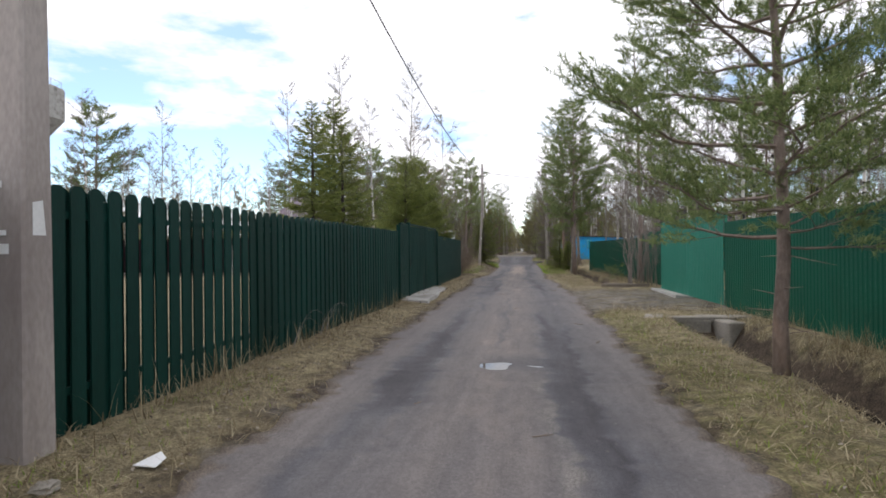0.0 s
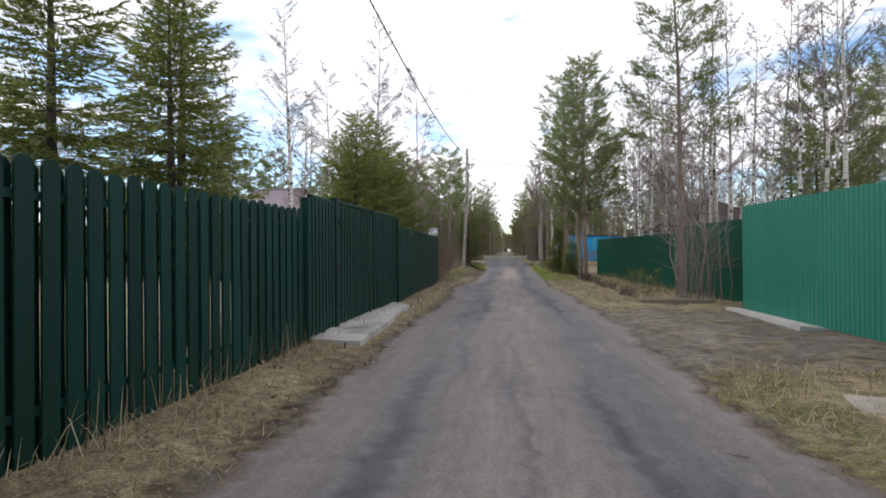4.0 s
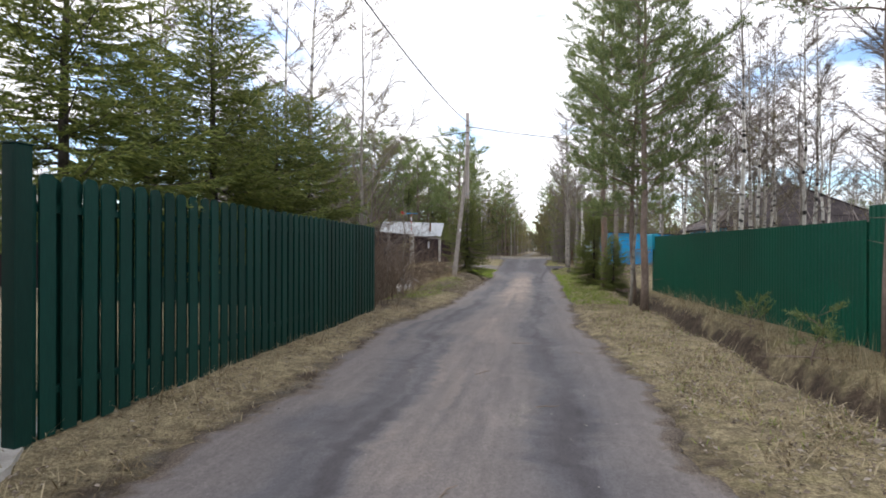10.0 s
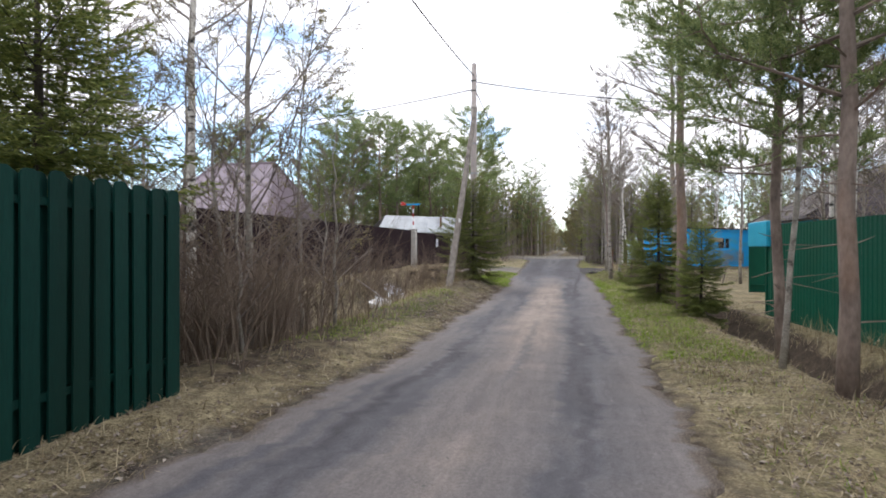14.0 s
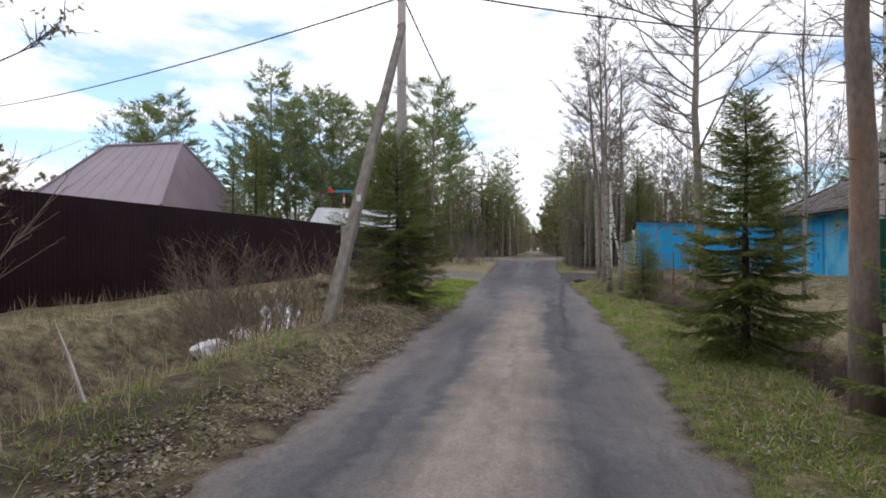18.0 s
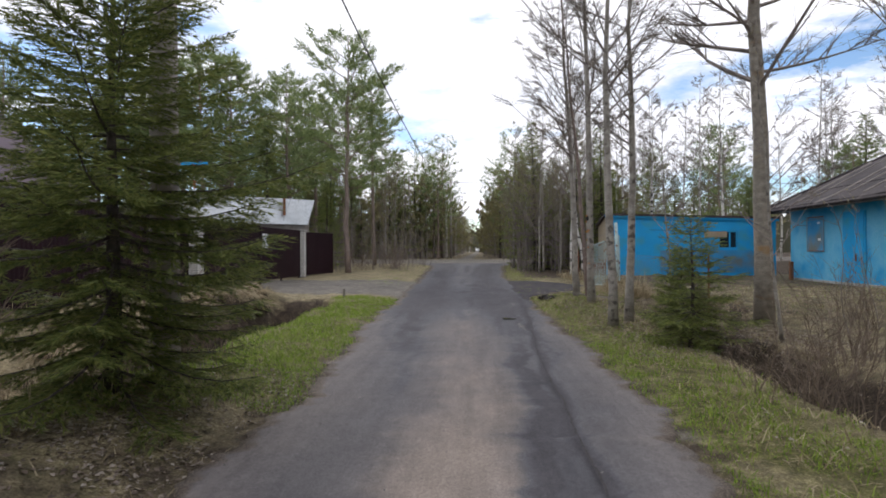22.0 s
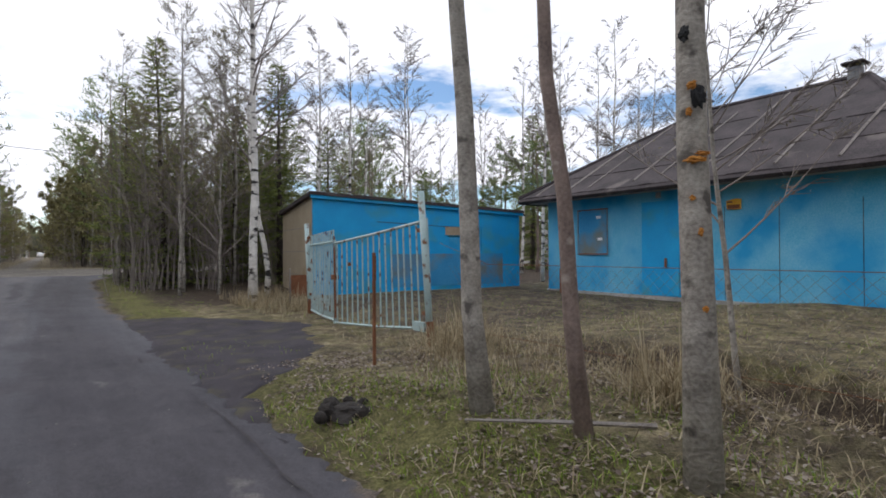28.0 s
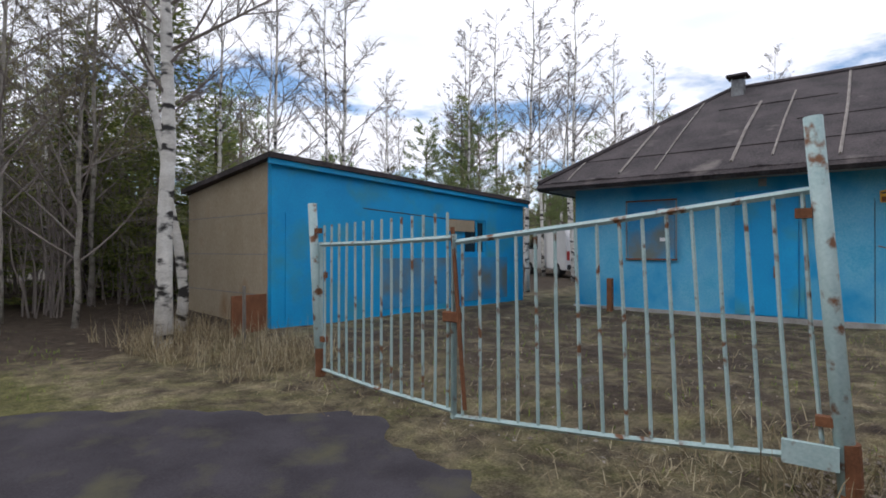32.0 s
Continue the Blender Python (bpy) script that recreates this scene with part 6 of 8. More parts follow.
    # dead stubs below the crown
    for _ in range(int(6 + h)):
        q = rnd.uniform(0.25 * clear, clear)
        a = rnd.uniform(0, 6.283)
        p = along(tr, q / h)
        le = rnd.uniform(0.15, 0.7)
        wood.tube([p, (p[0] + math.cos(a) * le, p[1] + math.sin(a) * le, p[2] + rnd.uniform(-0.15, 0.12))], [0.010, 0.003], 3, cap=False)
    part("boughwork", wood, M_pinebark, t)["kind"] = "stuff"
    part("crown", green, M_needle_pine, t)["kind"] = "stuff"
    return t


def bare(seed, h, r, clear, boughs=26, subs=6, twigs=4, spread=0.5, bark=None, twig=None, name="birch_tree", label="slender leafless birch with white bark",
         lean=(0, 0), sides=8, buds=0, wob=0.05, tw=0.0055, forks=0, thick=1.0, bud=0.05, curl=0.5, lite=False, fork_at=0.42, rising=(0.5, 1.25)):
    """A leafless tree: trunk, rising boughs, branchlets and fine twigs."""
    rnd = random.Random(seed)
    t = thing(name, label, "tree")
    n = 13
    tr = trunk_path(rnd, h, wob, n, lean)
    part("trunk", Geo().tube(tr, [r * (1 - 0.93 * (k / (n - 1)) ** 1.15) * (1.22 if k == 0 else 1) for k in range(n)], sides), bark or M_birch, t, smooth=True)
    wood, fine, budding = Geo(), Geo(), Geo()
    for k in range(boughs):
        s = clear + (0.97 - clear) * (k + rnd.random()) / boughs
        root = along(tr, s)
        a = rnd.uniform(0, 6.283)
        le = h * spread * (1 - s) ** 0.75 * rnd.uniform(0.5, 1.0) * 0.62 + 0.25
        up = rnd.uniform(*rising)
        if k < forks:
            s = max(clear, fork_at) + 0.04 * k
            root, le, a = along(tr, s), h * spread * 0.62 * rnd.uniform(0.85, 1.1), 0.9 + 2.3 * k
        pts = []
        bend = rnd.uniform(-curl, curl)
        for j in range(6):
            q = j / 5
            b = a + bend * q
            pts.append((root[0] + math.cos(b) * le * q * 0.85, root[1] + math.sin(b) * le * q * 0.85, root[2] + le * (up * q * (0.75 + 0.25 * q))))
        br = max(0.006, min(0.42 * r * (1 - s), 0.012 * le + 0.004)) * (thick if k >= forks else 1.6)
        wood.tube(pts, [br * (1 - 0.8 * j / 5) + 0.002 for j in range(6)], 4, cap=False)
        for i in range(subs):
            q = rnd.uniform(0.2, 1.0)
            p = along(pts, min(0.999, q))
            b = a + rnd.uniform(-1.2, 1.2)
            sl = le * 0.36 * rnd.uniform(0.4, 1.0) * (1.2 - q * 0.7) + 0.1
            d = unit((math.cos(b), math.sin(b), rnd.uniform(0.1, 1.4)))
            e = (p[0] + d[0] * sl, p[1] + d[1] * sl, p[2] + d[2] * sl)
            mid = ((p[0] + e[0]) / 2 + rnd.uniform(-0.04, 0.04), (p[1] + e[1]) / 2 + rnd.uniform(-0.04, 0.04), (p[2] + e[2]) / 2)
            if lite:
                w = br * 0.42 + 0.002
                o = unit((-d[1], d[0], 0.0))
                wood.tri((p[0] - o[0] * w, p[1] - o[1] * w, p[2]), (p[0] + o[0] * w, p[1] + o[1] * w, p[2]), e)
                wood.tri((p[0], p[1], p[2] - w), (p[0], p[1], p[2] + w), e)
            else:
                wood.tube([p, mid, e], [br * 0.42 + 0.001, br * 0.3 + 0.001, 0.002], 3, cap=False)
            for w in range(twigs):
                f = rnd.uniform(0.05, 1.0)
                c = (p[0] + d[0] * sl * f, p[1] + d[1] * sl * f, p[2] + d[2] * sl * f)
                g = unit((d[0] + rnd.uniform(-0.9, 0.9), d[1] + rnd.uniform(-0.9, 0.9), d[2] + rnd.uniform(-0.5, 0.6)))
                tl = sl * rnd.uniform(0.25, 0.6) + 0.08
                x = (c[0] + g[0] * tl, c[1] + g[1] * tl, c[2] + g[2] * tl - 0.03)
                o = unit((-g[1], g[0], 0.1))
                wd = tw
                fine.tri((c[0] - o[0] * wd, c[1] - o[1] * wd, c[2]), (c[0] + o[0] * wd, c[1] + o[1] * wd, c[2]), x)
                fine.tri((c[0], c[1], c[2] - wd), (c[0], c[1], c[2] + wd), x)
                for _ in range(buds):
                    y = rnd.uniform(0.3, 1)
                    cc = (c[0] + g[0] * tl * y, c[1] + g[1] * tl * y, c[2] + g[2] * tl * y)
                    needle(budding, cc, unit((rnd.uniform(-1, 1), rnd.uniform(-1, 1), rnd.uniform(-1, 0.6))), bud, bud * 0.24, rnd)
    off = len(wood.v)
    wood.v += fine.v
    wood.f += [tuple(i + off for i in f) for f in fine.f]
    part("crown", wood, twig or M_twig, t)["kind"] = "stuff"
    if buds:
        part("budding", budding, M_bud, t)["kind"] = "stuff"
    return t


def shrub(seed, h, stems, spread, name="bare_shrub", label="leafless shrub of many thin stems", material=None, twigs=9, buds=0):
    rnd = random.Random(seed)
    t = thing(name, label, "shrub")
    g, f, bud = Geo(), Geo(), Geo()
    for k in range(stems):
        a = rnd.uniform(0, 6.283)
        r0 = rnd.uniform(0, 0.85 * spread)
        le = h * rnd.uniform(0.5, 1.0)
        out = spread * rnd.uniform(-0.35, 0.75)
        ph, wv = rnd.uniform(0, 6.28), rnd.uniform(0.02, 0.11)
        pts = []
        for j in range(6):
            q = j / 5
            pts.append((math.cos(a) * (r0 + out * q ** 1.3) + wv * math.sin(q * 7 + ph), math.sin(a) * (r0 + out * q ** 1.3) + wv * math.cos(q * 6 + ph * 2), le * q - (0.1 if j == 0 else 0)))
        rr = rnd.uniform(0.005, 0.012) * (0.6 + h / 3)
        g.tube(pts, [rr * (1 - 0.8 * j / 5) for j in range(6)], 4, cap=False)
        for i in range(twigs):
            q = rnd.uniform(0.25, 1)
            p = along(pts, min(0.999, q))
            b = a + rnd.uniform(-1.6, 1.6)
            tl = rnd.uniform(0.15, 0.5) * (0.5 + h / 4)
            d = unit((math.cos(b) * 0.7, math.sin(b) * 0.7, rnd.uniform(0.2, 1.1)))
            e = (p[0] + d[0] * tl, p[1] + d[1] * tl, p[2] + d[2] * tl)
            f.tube([p, e], [rr * 0.4, 0.0015], 3, cap=False)
            for _ in range(2):
                u = rnd.uniform(0.3, 1)
                c = (p[0] + d[0] * tl * u, p[1] + d[1] * tl * u, p[2] + d[2] * tl * u)
                w = unit((d[0] + rnd.uniform(-1, 1), d[1] + rnd.uniform(-1, 1), d[2] + rnd.uniform(-0.3, 0.6)))
                needle(f, c, w, rnd.uniform(0.1, 0.25), 0.0025, rnd)
            for _ in range(buds):
                u = rnd.uniform(0.3, 1)
                needle(bud, (p[0] + d[0] * tl * u, p[1] + d[1] * tl * u, p[2] + d[2] * tl * u), unit((rnd.uniform(-1, 1), rnd.uniform(-1, 1), 0.4)), 0.05, 0.012, rnd)
    part("stem_clump", g, material or M_twig_red, t)["kind"] = "stuff"
    part("twiggery", f, material or M_twig_red, t)["kind"] = "stuff"
    if buds:
        part("budding", bud, M_bud, t)["kind"] = "stuff"
    return t


def put(ob, x, y, turn=0.0, size=1.0, sink=0.05, lean=0.0, first=False, label="", z=None):
    """A copy of a tree (or the tree itself) standing on the ground at x, y."""
    zz = (hz(x, y) if z is None else z) - sink
    m = Matrix.Translation((x, y, zz)) @ Matrix.Rotation(turn, 4, "Z") @ Matrix.Rotation(lean, 4, "X")
    ob.scale = (size, size, size)
    if first:
        ob.matrix_basis = m @ Matrix.Scale(size, 4)
        made = ob
    else:
        made = copy_thing(ob, m)
    if label:
        made["label"] = label
    return made


PLACED = set()


def family(protos, places, seed, sizes=(0.85, 1.15)):
    """Each prototype is used once as itself, then copied."""
    rnd = random.Random(seed)
    for k, (x, y) in enumerate(places):
        p = protos[rnd.randrange(len(protos))] if k >= len(protos) else protos[k]
        first = id(p) not in PLACED
        PLACED.add(id(p))
        put(p, x, y, rnd.uniform(0, 6.28), rnd.uniform(*sizes), first=first, lean=rnd.uniform(-0.03, 0.03))


# near trees, one by one
put(pine(11, 6.8, 1.45, 1.95, 2.5, label="young pine with low boughs beside a ditch", trunk_r=0.085, needle_len=0.088, nw=0.0066, per=28, dens=10, droop=0.12), 2.92, 6.74, first=True)
put(pine(12, 11.5, 4.9, 1.5, 2.2, label="slim pine standing before a green steel fence", trunk_r=0.125, needle_len=0.11, nw=0.010, per=18), 5.42, 26.55, 0.5, first=True, sink=0.1)
put(pine(13, 10.4, 2.3, 1.5, 2.2, label="bushy pine with a thin bent trunk on a grassy verge", trunk_r=0.072, kink=0.09, dens=8.5, needle_len=0.11, nw=0.0095, per=20), 2.95, 33.3, 1.0, first=True)
put(pine(14, 9.8, 2.6, 1.55, 2.2, label="bushy pine with a grey-brown trunk on the verge", trunk_r=0.092, dens=8.5, needle_len=0.11, nw=0.0095, per=20), 2.85, 31.4, 2.2, first=True)
put(pine(19, 11.5, 4.6, 1.6, 2.2, label="straight pine with a bare reddish-brown trunk", trunk_r=0.125, dens=7, needle_len=0.11, nw=0.010, per=18), 2.78, 38.85, 0.7, first=True)
put(bare(15, 8.0, 0.04, 0.45, 14, 4, 3, 0.35, M_aspen, label="thin leafless aspen on the verge", name="aspen_tree"), 2.72, 32.7, first=True)
sp_r = spruce(22, 3.4, 1.4, sparse=0.95, fine=1.2, thin=0.95, per=8, gap=0.85, label="young spruce at the edge of the road", power=0.8)
put(spruce(27, 4.9, 1.7, sparse=0.85, fine=1.2, thin=0.95, per=8, gap=0.9, label="tall young spruce at the edge of the road", power=0.8), 2.64, 41.3, 0.0, 0.73, first=True)
put(sp_r, 3.0, 38.0, 2.0, 0.92, first=True, label="dense young spruce under a pine")
put(spruce(23, 2.0, 1.0, label="small spruce beside an aspen"), 2.85, 50.0, first=True)
put(sp_r, 3.4, 51.8, 3.0, 0.62, label="low young spruce behind the verge")
put(spruce(24, 4.4, 2.2, low=0.4, skirt=(0.4, 0.45), fine=1.2, thin=0.72, per=6, gap=0.95, label="dense young spruce under a utility pole", power=0.62), -3.35, 46.0, 0.0, 0.93, first=True, sink=0.15)
# behind the board fence: slim young spires first, then broad overhanging ones
sp_a = spruce(25, 5.2, 1.6, low=1.5, skirt=(0.45, 0.3), fine=1.35, gap=1.15, sparse=0.94, per=6, thin=1.0, spire=0.86, label="slim spruce behind a green fence, with a thin spire", power=0.8)
put(sp_a, -4.5, 13.1, 0, 1.06, first=True)
put(sp_a, -4.65, 11.6, 2.0, 0.93)
put(sp_a, -5.25, 14.5, 4.0, 1.12)
put(sp_a, -6.4, 17.4, 1.0, 0.9)
sp_b = spruce(26, 5.4, 2.6, low=1.6, skirt=(0.42, 0.35), fine=1.6, gap=1.15, per=6, thin=0.98, label="broad dense spruce hanging over a green fence", power=0.78)
for k, (x, y, q) in enumerate(((-5.05, 23.0, 0.96), (-5.3, 24.6, 0.80), (-5.2, 26.1, 1.12), (-5.05, 28.1, 0.88), (-5.1, 29.8, 0.95), (-7.2, 30.4, 1.05))):
    put(sp_b, x, y, k * 2.1, q, first=(k == 0))
# aspens by the old gate
a1 = bare(31, 14.0, 0.16, 0.26, 46, 11, 10, 0.62, M_aspen_lichen, label="tall leafless aspen with spreading boughs", name="aspen_tree", buds=1, forks=3, thick=0.95, wob=0.07, bud=0.03, fork_at=0.56, rising=(0.2, 0.95), curl=0.9)
put(a1, 5.12, 52.36, 0.3, first=True, label="tall forked leafless aspen with yellow lichen")
a2 = bare(32, 11.0, 0.105, 0.38, 28, 9, 9, 0.5, M_aspen, label="leafless aspen on the verge", name="aspen_tree", lean=(0.01, 0.015), buds=1, bud=0.032)
put(a2, 2.18, 51.9, 1.0, first=True)
put(a2, 2.62, 52.45, 3.6, 0.78, label="slimmer leafless aspen close beside another")
a4 = bare(34, 11.0, 0.088, 0.36, 26, 9, 9, 0.5, M_aspen, label="leafless aspen with orange lichen and a black knot", name="aspen_tree", lean=(-0.02, 0.012), buds=1, bud=0.032, wob=0.02)
KNOT_SIDE = unit((-0.88, -0.47, 0))
for k, (z, side, w, h, m) in enumerate(((2.0, 0.3, 0.032, 0.05, M_black), (2.32, -0.45, 0.025, 0.035, M_black), (2.06, -0.05, 0.02, 0.02, M_lichen), (1.69, 0.05, 0.042, 0.016, M_lichen), (1.72, 0.5, 0.03, 0.012, M_lichen), (1.93, -0.25, 0.014, 0.02, M_lichen), (1.5, -0.2, 0.012, 0.012, M_lichen), (1.33, 0.25, 0.01, 0.02, M_lichen), (0.95, 0.4, 0.014, 0.014, M_lichen))):
    cx, cy = -0.02 * z, 0.012 * z
    d = Matrix.Rotation(side, 3, "Z") @ Vector(KNOT_SIDE)
    bm = bmesh.new()
    bmesh.ops.create_icosphere(bm, subdivisions=3, radius=1.0)
    for v in bm.verts:
        v.co = Vector((v.co.x * 0.012, v.co.y * w, v.co.z * h)) * (1 + 0.9 * noise.noise(v.co * 2.6 + Vector((k * 9, 0, 0))))
    part("knot" if m is M_black else "lichen", bm, m, a4, at=Matrix.Translation((cx + d.x * 0.078, cy + d.y * 0.078, z)) @ Matrix.Rotation(math.atan2(d.y, d.x), 4, "Z"))
put(a4, 2.34, 54.58, 0.0, first=True)
a3 = bare(33, 9.5, 0.056, 0.34, 24, 8, 10, 0.5, M_aspen_dark, label="slender crooked leafless aspen", name="aspen_tree", lean=(-0.095, 0.06), wob=0.06, buds=1, bud=0.032)
put(a3, 2.44, 55.40, 0.0, first=True)
leaning = put(a2, 2.31, 56.26, 4.4, 0.85, label="slightly leaning leafless aspen on the verge")
foot = Matrix.Translation((2.31, 56.26, 0.2))
leaning.matrix_basis = foot @ Matrix.Rotation(0.076, 4, Vector((-0.7, -0.7, 0))) @ foot.inverted() @ leaning.matrix_basis
a5 = bare(36, 6.5, 0.036, 0.25, 22, 7, 7, 0.55, M_aspen, label="thin leafless aspen sapling", name="aspen_tree", lean=(-0.03, 0.03), wob=0.05, buds=1, bud=0.032)
put(a5, 4.45, 55.35, 0.0, first=True)
put(a5, 4.4, 50.4, 1.2, 0.8)
# willow bushes
w1 = shrub(41, 4.2, 18, 0.8, name="willow_bush", label="tall leafless willow bush by a gate", material=M_twig, twigs=14)
put(w1, 4.55, 22.4, first=True, sink=0.15)
put(w1, 5.0, 23.4, 2.0, 0.8, sink=0.15)
for k, (x, y, q) in enumerate(((4.2, 72.5, 1.15), (2.7, 73.4, 1.4), (3.5, 75.0, 1.5), (5.2, 74.4, 1.4), (2.3, 76.2, 1.45), (4.4, 77.6, 1.5), (6.4, 73.2, 1.3), (3.0, 79.0, 1.4))):
    put(w1, x, y, 1.0 + k, q, label="leafless bush before a forest")
s1 = shrub(42, 2.3, 40, 1.1, label="dense leafless brown bush", twigs=14)
rnd = random.Random(5)
for k in range(13):
    put(s1, -4.1 - rnd.uniform(0, 1.9), 30.6 + k * 0.42, rnd.uniform(0, 6), rnd.uniform(0.75, 1.15), first=(k == 0))
for x, y, q in ((-4.6, 43.0, 0.75), (-5.3, 42.4, 0.85), (-6.3, 43.6, 0.95), (-7.4, 44.8, 0.8), (-4.4, 44.6, 0.8), (-6.3, 45.6, 0.7), (-3.9, 48.2, 0.6),
                (2.9, 44.5, 0.55), (3.0, 47.2, 0.6), (3.6, 42.9, 0.6), (4.6, 48.9, 0.6), (-5.5, 75, 0.8), (-7.0, 72.5, 0.6)):
    put(s1, x, y, x * 3, q)
ww = bare(43, 5.5, 0.045, 0.12, 22, 6, 4, 0.8, M_aspen, label="thin leafless alder among bushes", name="alder_tree", wob=0.1)
for k, (x, y, q) in enumerate(((-4.3, 32.2, 1.0), (-5.4, 33.6, 1.1), (-4.0, 34.6, 0.75), (-6.6, 31.5, 1.15), (-4.9, 35.9, 0.7))):
    put(ww, x, y, k * 1.3, q, first=(k == 0))

# ---- woods: birches, pines and spruces, copied ----
B = [bare(51, 11.5, 0.085, 0.38, 26, 8, 8, 0.40, tw=0.0065, lite=True), bare(52, 13.0, 0.095, 0.42, 28, 8, 8, 0.36, tw=0.0065, lite=True), bare(53, 10.0, 0.07, 0.32, 24, 8, 8, 0.42, tw=0.0065, lite=True)]
PF = [pine(54, 13.0, 6.5, 1.8, 1.9, needle_len=0.17, per=12, nw=0.021, dens=5.5, label="tall forest pine with a high crown"), pine(55, 11.0, 3.8, 2.1, 1.9, needle_len=0.17, per=12, nw=0.021, dens=5, top=0.25, kink=0.1, label="forest pine with a full green crown")]
SF = [spruce(56, 8.0, 1.9, fine=2.8, gap=1.0, per=5, label="dark forest spruce, branched to the ground"), spruce(57, 6.0, 1.6, fine=2.6, gap=1.0, per=5, label="young dark spruce at a forest edge")]
A = [bare(58, 10.5, 0.06, 0.2, 30, 8, 7, 0.5, M_aspen, label="slim leafless grey alder tree", name="alder_tree", buds=2, tw=0.006, lite=True), bare(59, 7.0, 0.045, 0.12, 28, 8, 7, 0.6, M_aspen, label="leafless grey alder with many stems", name="alder_tree", buds=3, bud=0.06, lite=True)]


def scatter(n, x0, x1, y0, y1, seed, apart=1.2, keep=None):
    rnd = random.Random(seed)
    out, tries = [], 0
    while len(out) < n and tries < n * 60:
        tries += 1
        x, y = rnd.uniform(x0, x1), rnd.uniform(y0, y1)
        if keep and not keep(x, y):
            continue
        if all((x - a) ** 2 + (y - b) ** 2 > apart * apart for a, b in out):
            out.append((x, y))
    return out


not_house = lambda x, y: not (11 < x < 24 and 52 < y < 67) and not (4.5 < x < 14 and 57 < y < 71.5)
family(B, scatter(58, 6.8, 26, 22, 52, 1, 1.4, not_house) + scatter(26, 14, 36, 66, 86, 2, 1.8, not_house) + scatter(10, 6.5, 15, 71.8, 82, 3, 1.5, not_house)
       + [(-10.7, 32), (-11.6, 33.5), (-9.9, 35.5), (-12.5, 38), (-16, 36), (-6.2, 31.2), (-7.2, 34.8), (8.2, 44), (9.4, 46), (10.6, 43.5), (11.5, 47.5), (7.4, 41.5)] + scatter(10, -44, -26, 36, 60, 4, 3) + scatter(14, 15, 40, 6, 24, 9, 2.5)
       + [(38, 66), (40, 68.5), (43, 66.5), (36, 63), (41, 71)], 1)
family(B, scatter(64, -46, -15, 10, 44, 14, 1.6), 15, (0.42, 0.64))
family(PF, scatter(7, -48, -30, 22, 60, 16, 4), 17, (0.3, 0.38))
family(PF, scatter(3, 14, 28, 20, 50, 5, 3, not_house)
       + [(-13.5, 85), (-27, 84), (-7.5, 79), (-31, 88), (-17, 90), (-36, 86)]
       + scatter(6, 12, 30, -4, 18, 7, 3), 2)
family(PF, scatter(9, 18, 42, 70, 84, 6, 3), 22, (0.5, 0.66))
family(SF, scatter(5, 11, 28, 24, 50, 11, 3, not_house) + [(6.6, 72.5), (3.2, 74.8), (4.8, 79), (7.8, 80), (-9.8, 75.2), (-10.8, 79.5), (5.6, 74.6), (7.2, 76.2), (2.6, 79.6), (-8.2, 95), (-10.5, 97), (-13, 95.5), (-15.5, 98), (-18, 96), (-21, 99), (-11.5, 100.5), (-6.5, 99),
       (-18.2, 63.2), (-18.6, 66.6), (-18.9, 71.5), (-18, 75), (-15.8, 76.2), (-13.6, 75.2), (-21, 73)]
       + scatter(6, 8, 30, 74, 84, 12, 3), 3)
family(A, [(-4.9, 33.3), (-7.0, 34.2), (-5.6, 36.3), (2.6, 73.8), (3.4, 75.5), (4.4, 76.8), (2.9, 78.4), (6.2, 77.5), (8.5, 78.5), (-6.0, 78.5), (-9.5, 81), (-7.5, 83.5), (11.5, 77), (-11, 35), (-13, 40), (2.9, 70.5), (5.2, 73.2), (3.3, 72.0), (1.9, 76.2), (4.0, 70.6)]
       + scatter(9, 6.5, 12, 39.5, 52, 13, 1.5), 4)
for k, (x, y, q) in enumerate(((-7.4, 71.0, 1.2), (-15.2, 74.2, 1.15), (-16.9, 73.2, 1.2), (-19.2, 72.0, 1.1), (-21.5, 70.5, 1.0), (-22.0, 76.0, 1.45), (-24.5, 84.5, 1.5), (-31.0, 74.5, 1.3), (-18.0, 79.5, 1.35), (-13.0, 77.5, 1.15), (-10.5, 82.0, 1.2), (-36, 78, 1.35), (-16, 87, 1.4))):
    put(PF[1], x, y, k * 1.7, q, label="large spreading pine behind a brown fence")
# two birches at the corner of the blue shed
put(bare(81, 12.0, 0.118, 0.3, 30, 8, 6, 0.4, label="straight white birch beside a beige wall"), 4.15, 67.7, 0.4, first=True)
put(bare(82, 9.0, 0.085, 0.35, 24, 7, 6, 0.4, label="crooked white birch beside a beige wall", wob=0.14, lean=(0.05, 0.04)), 4.75, 68.4, 2.4, first=True)


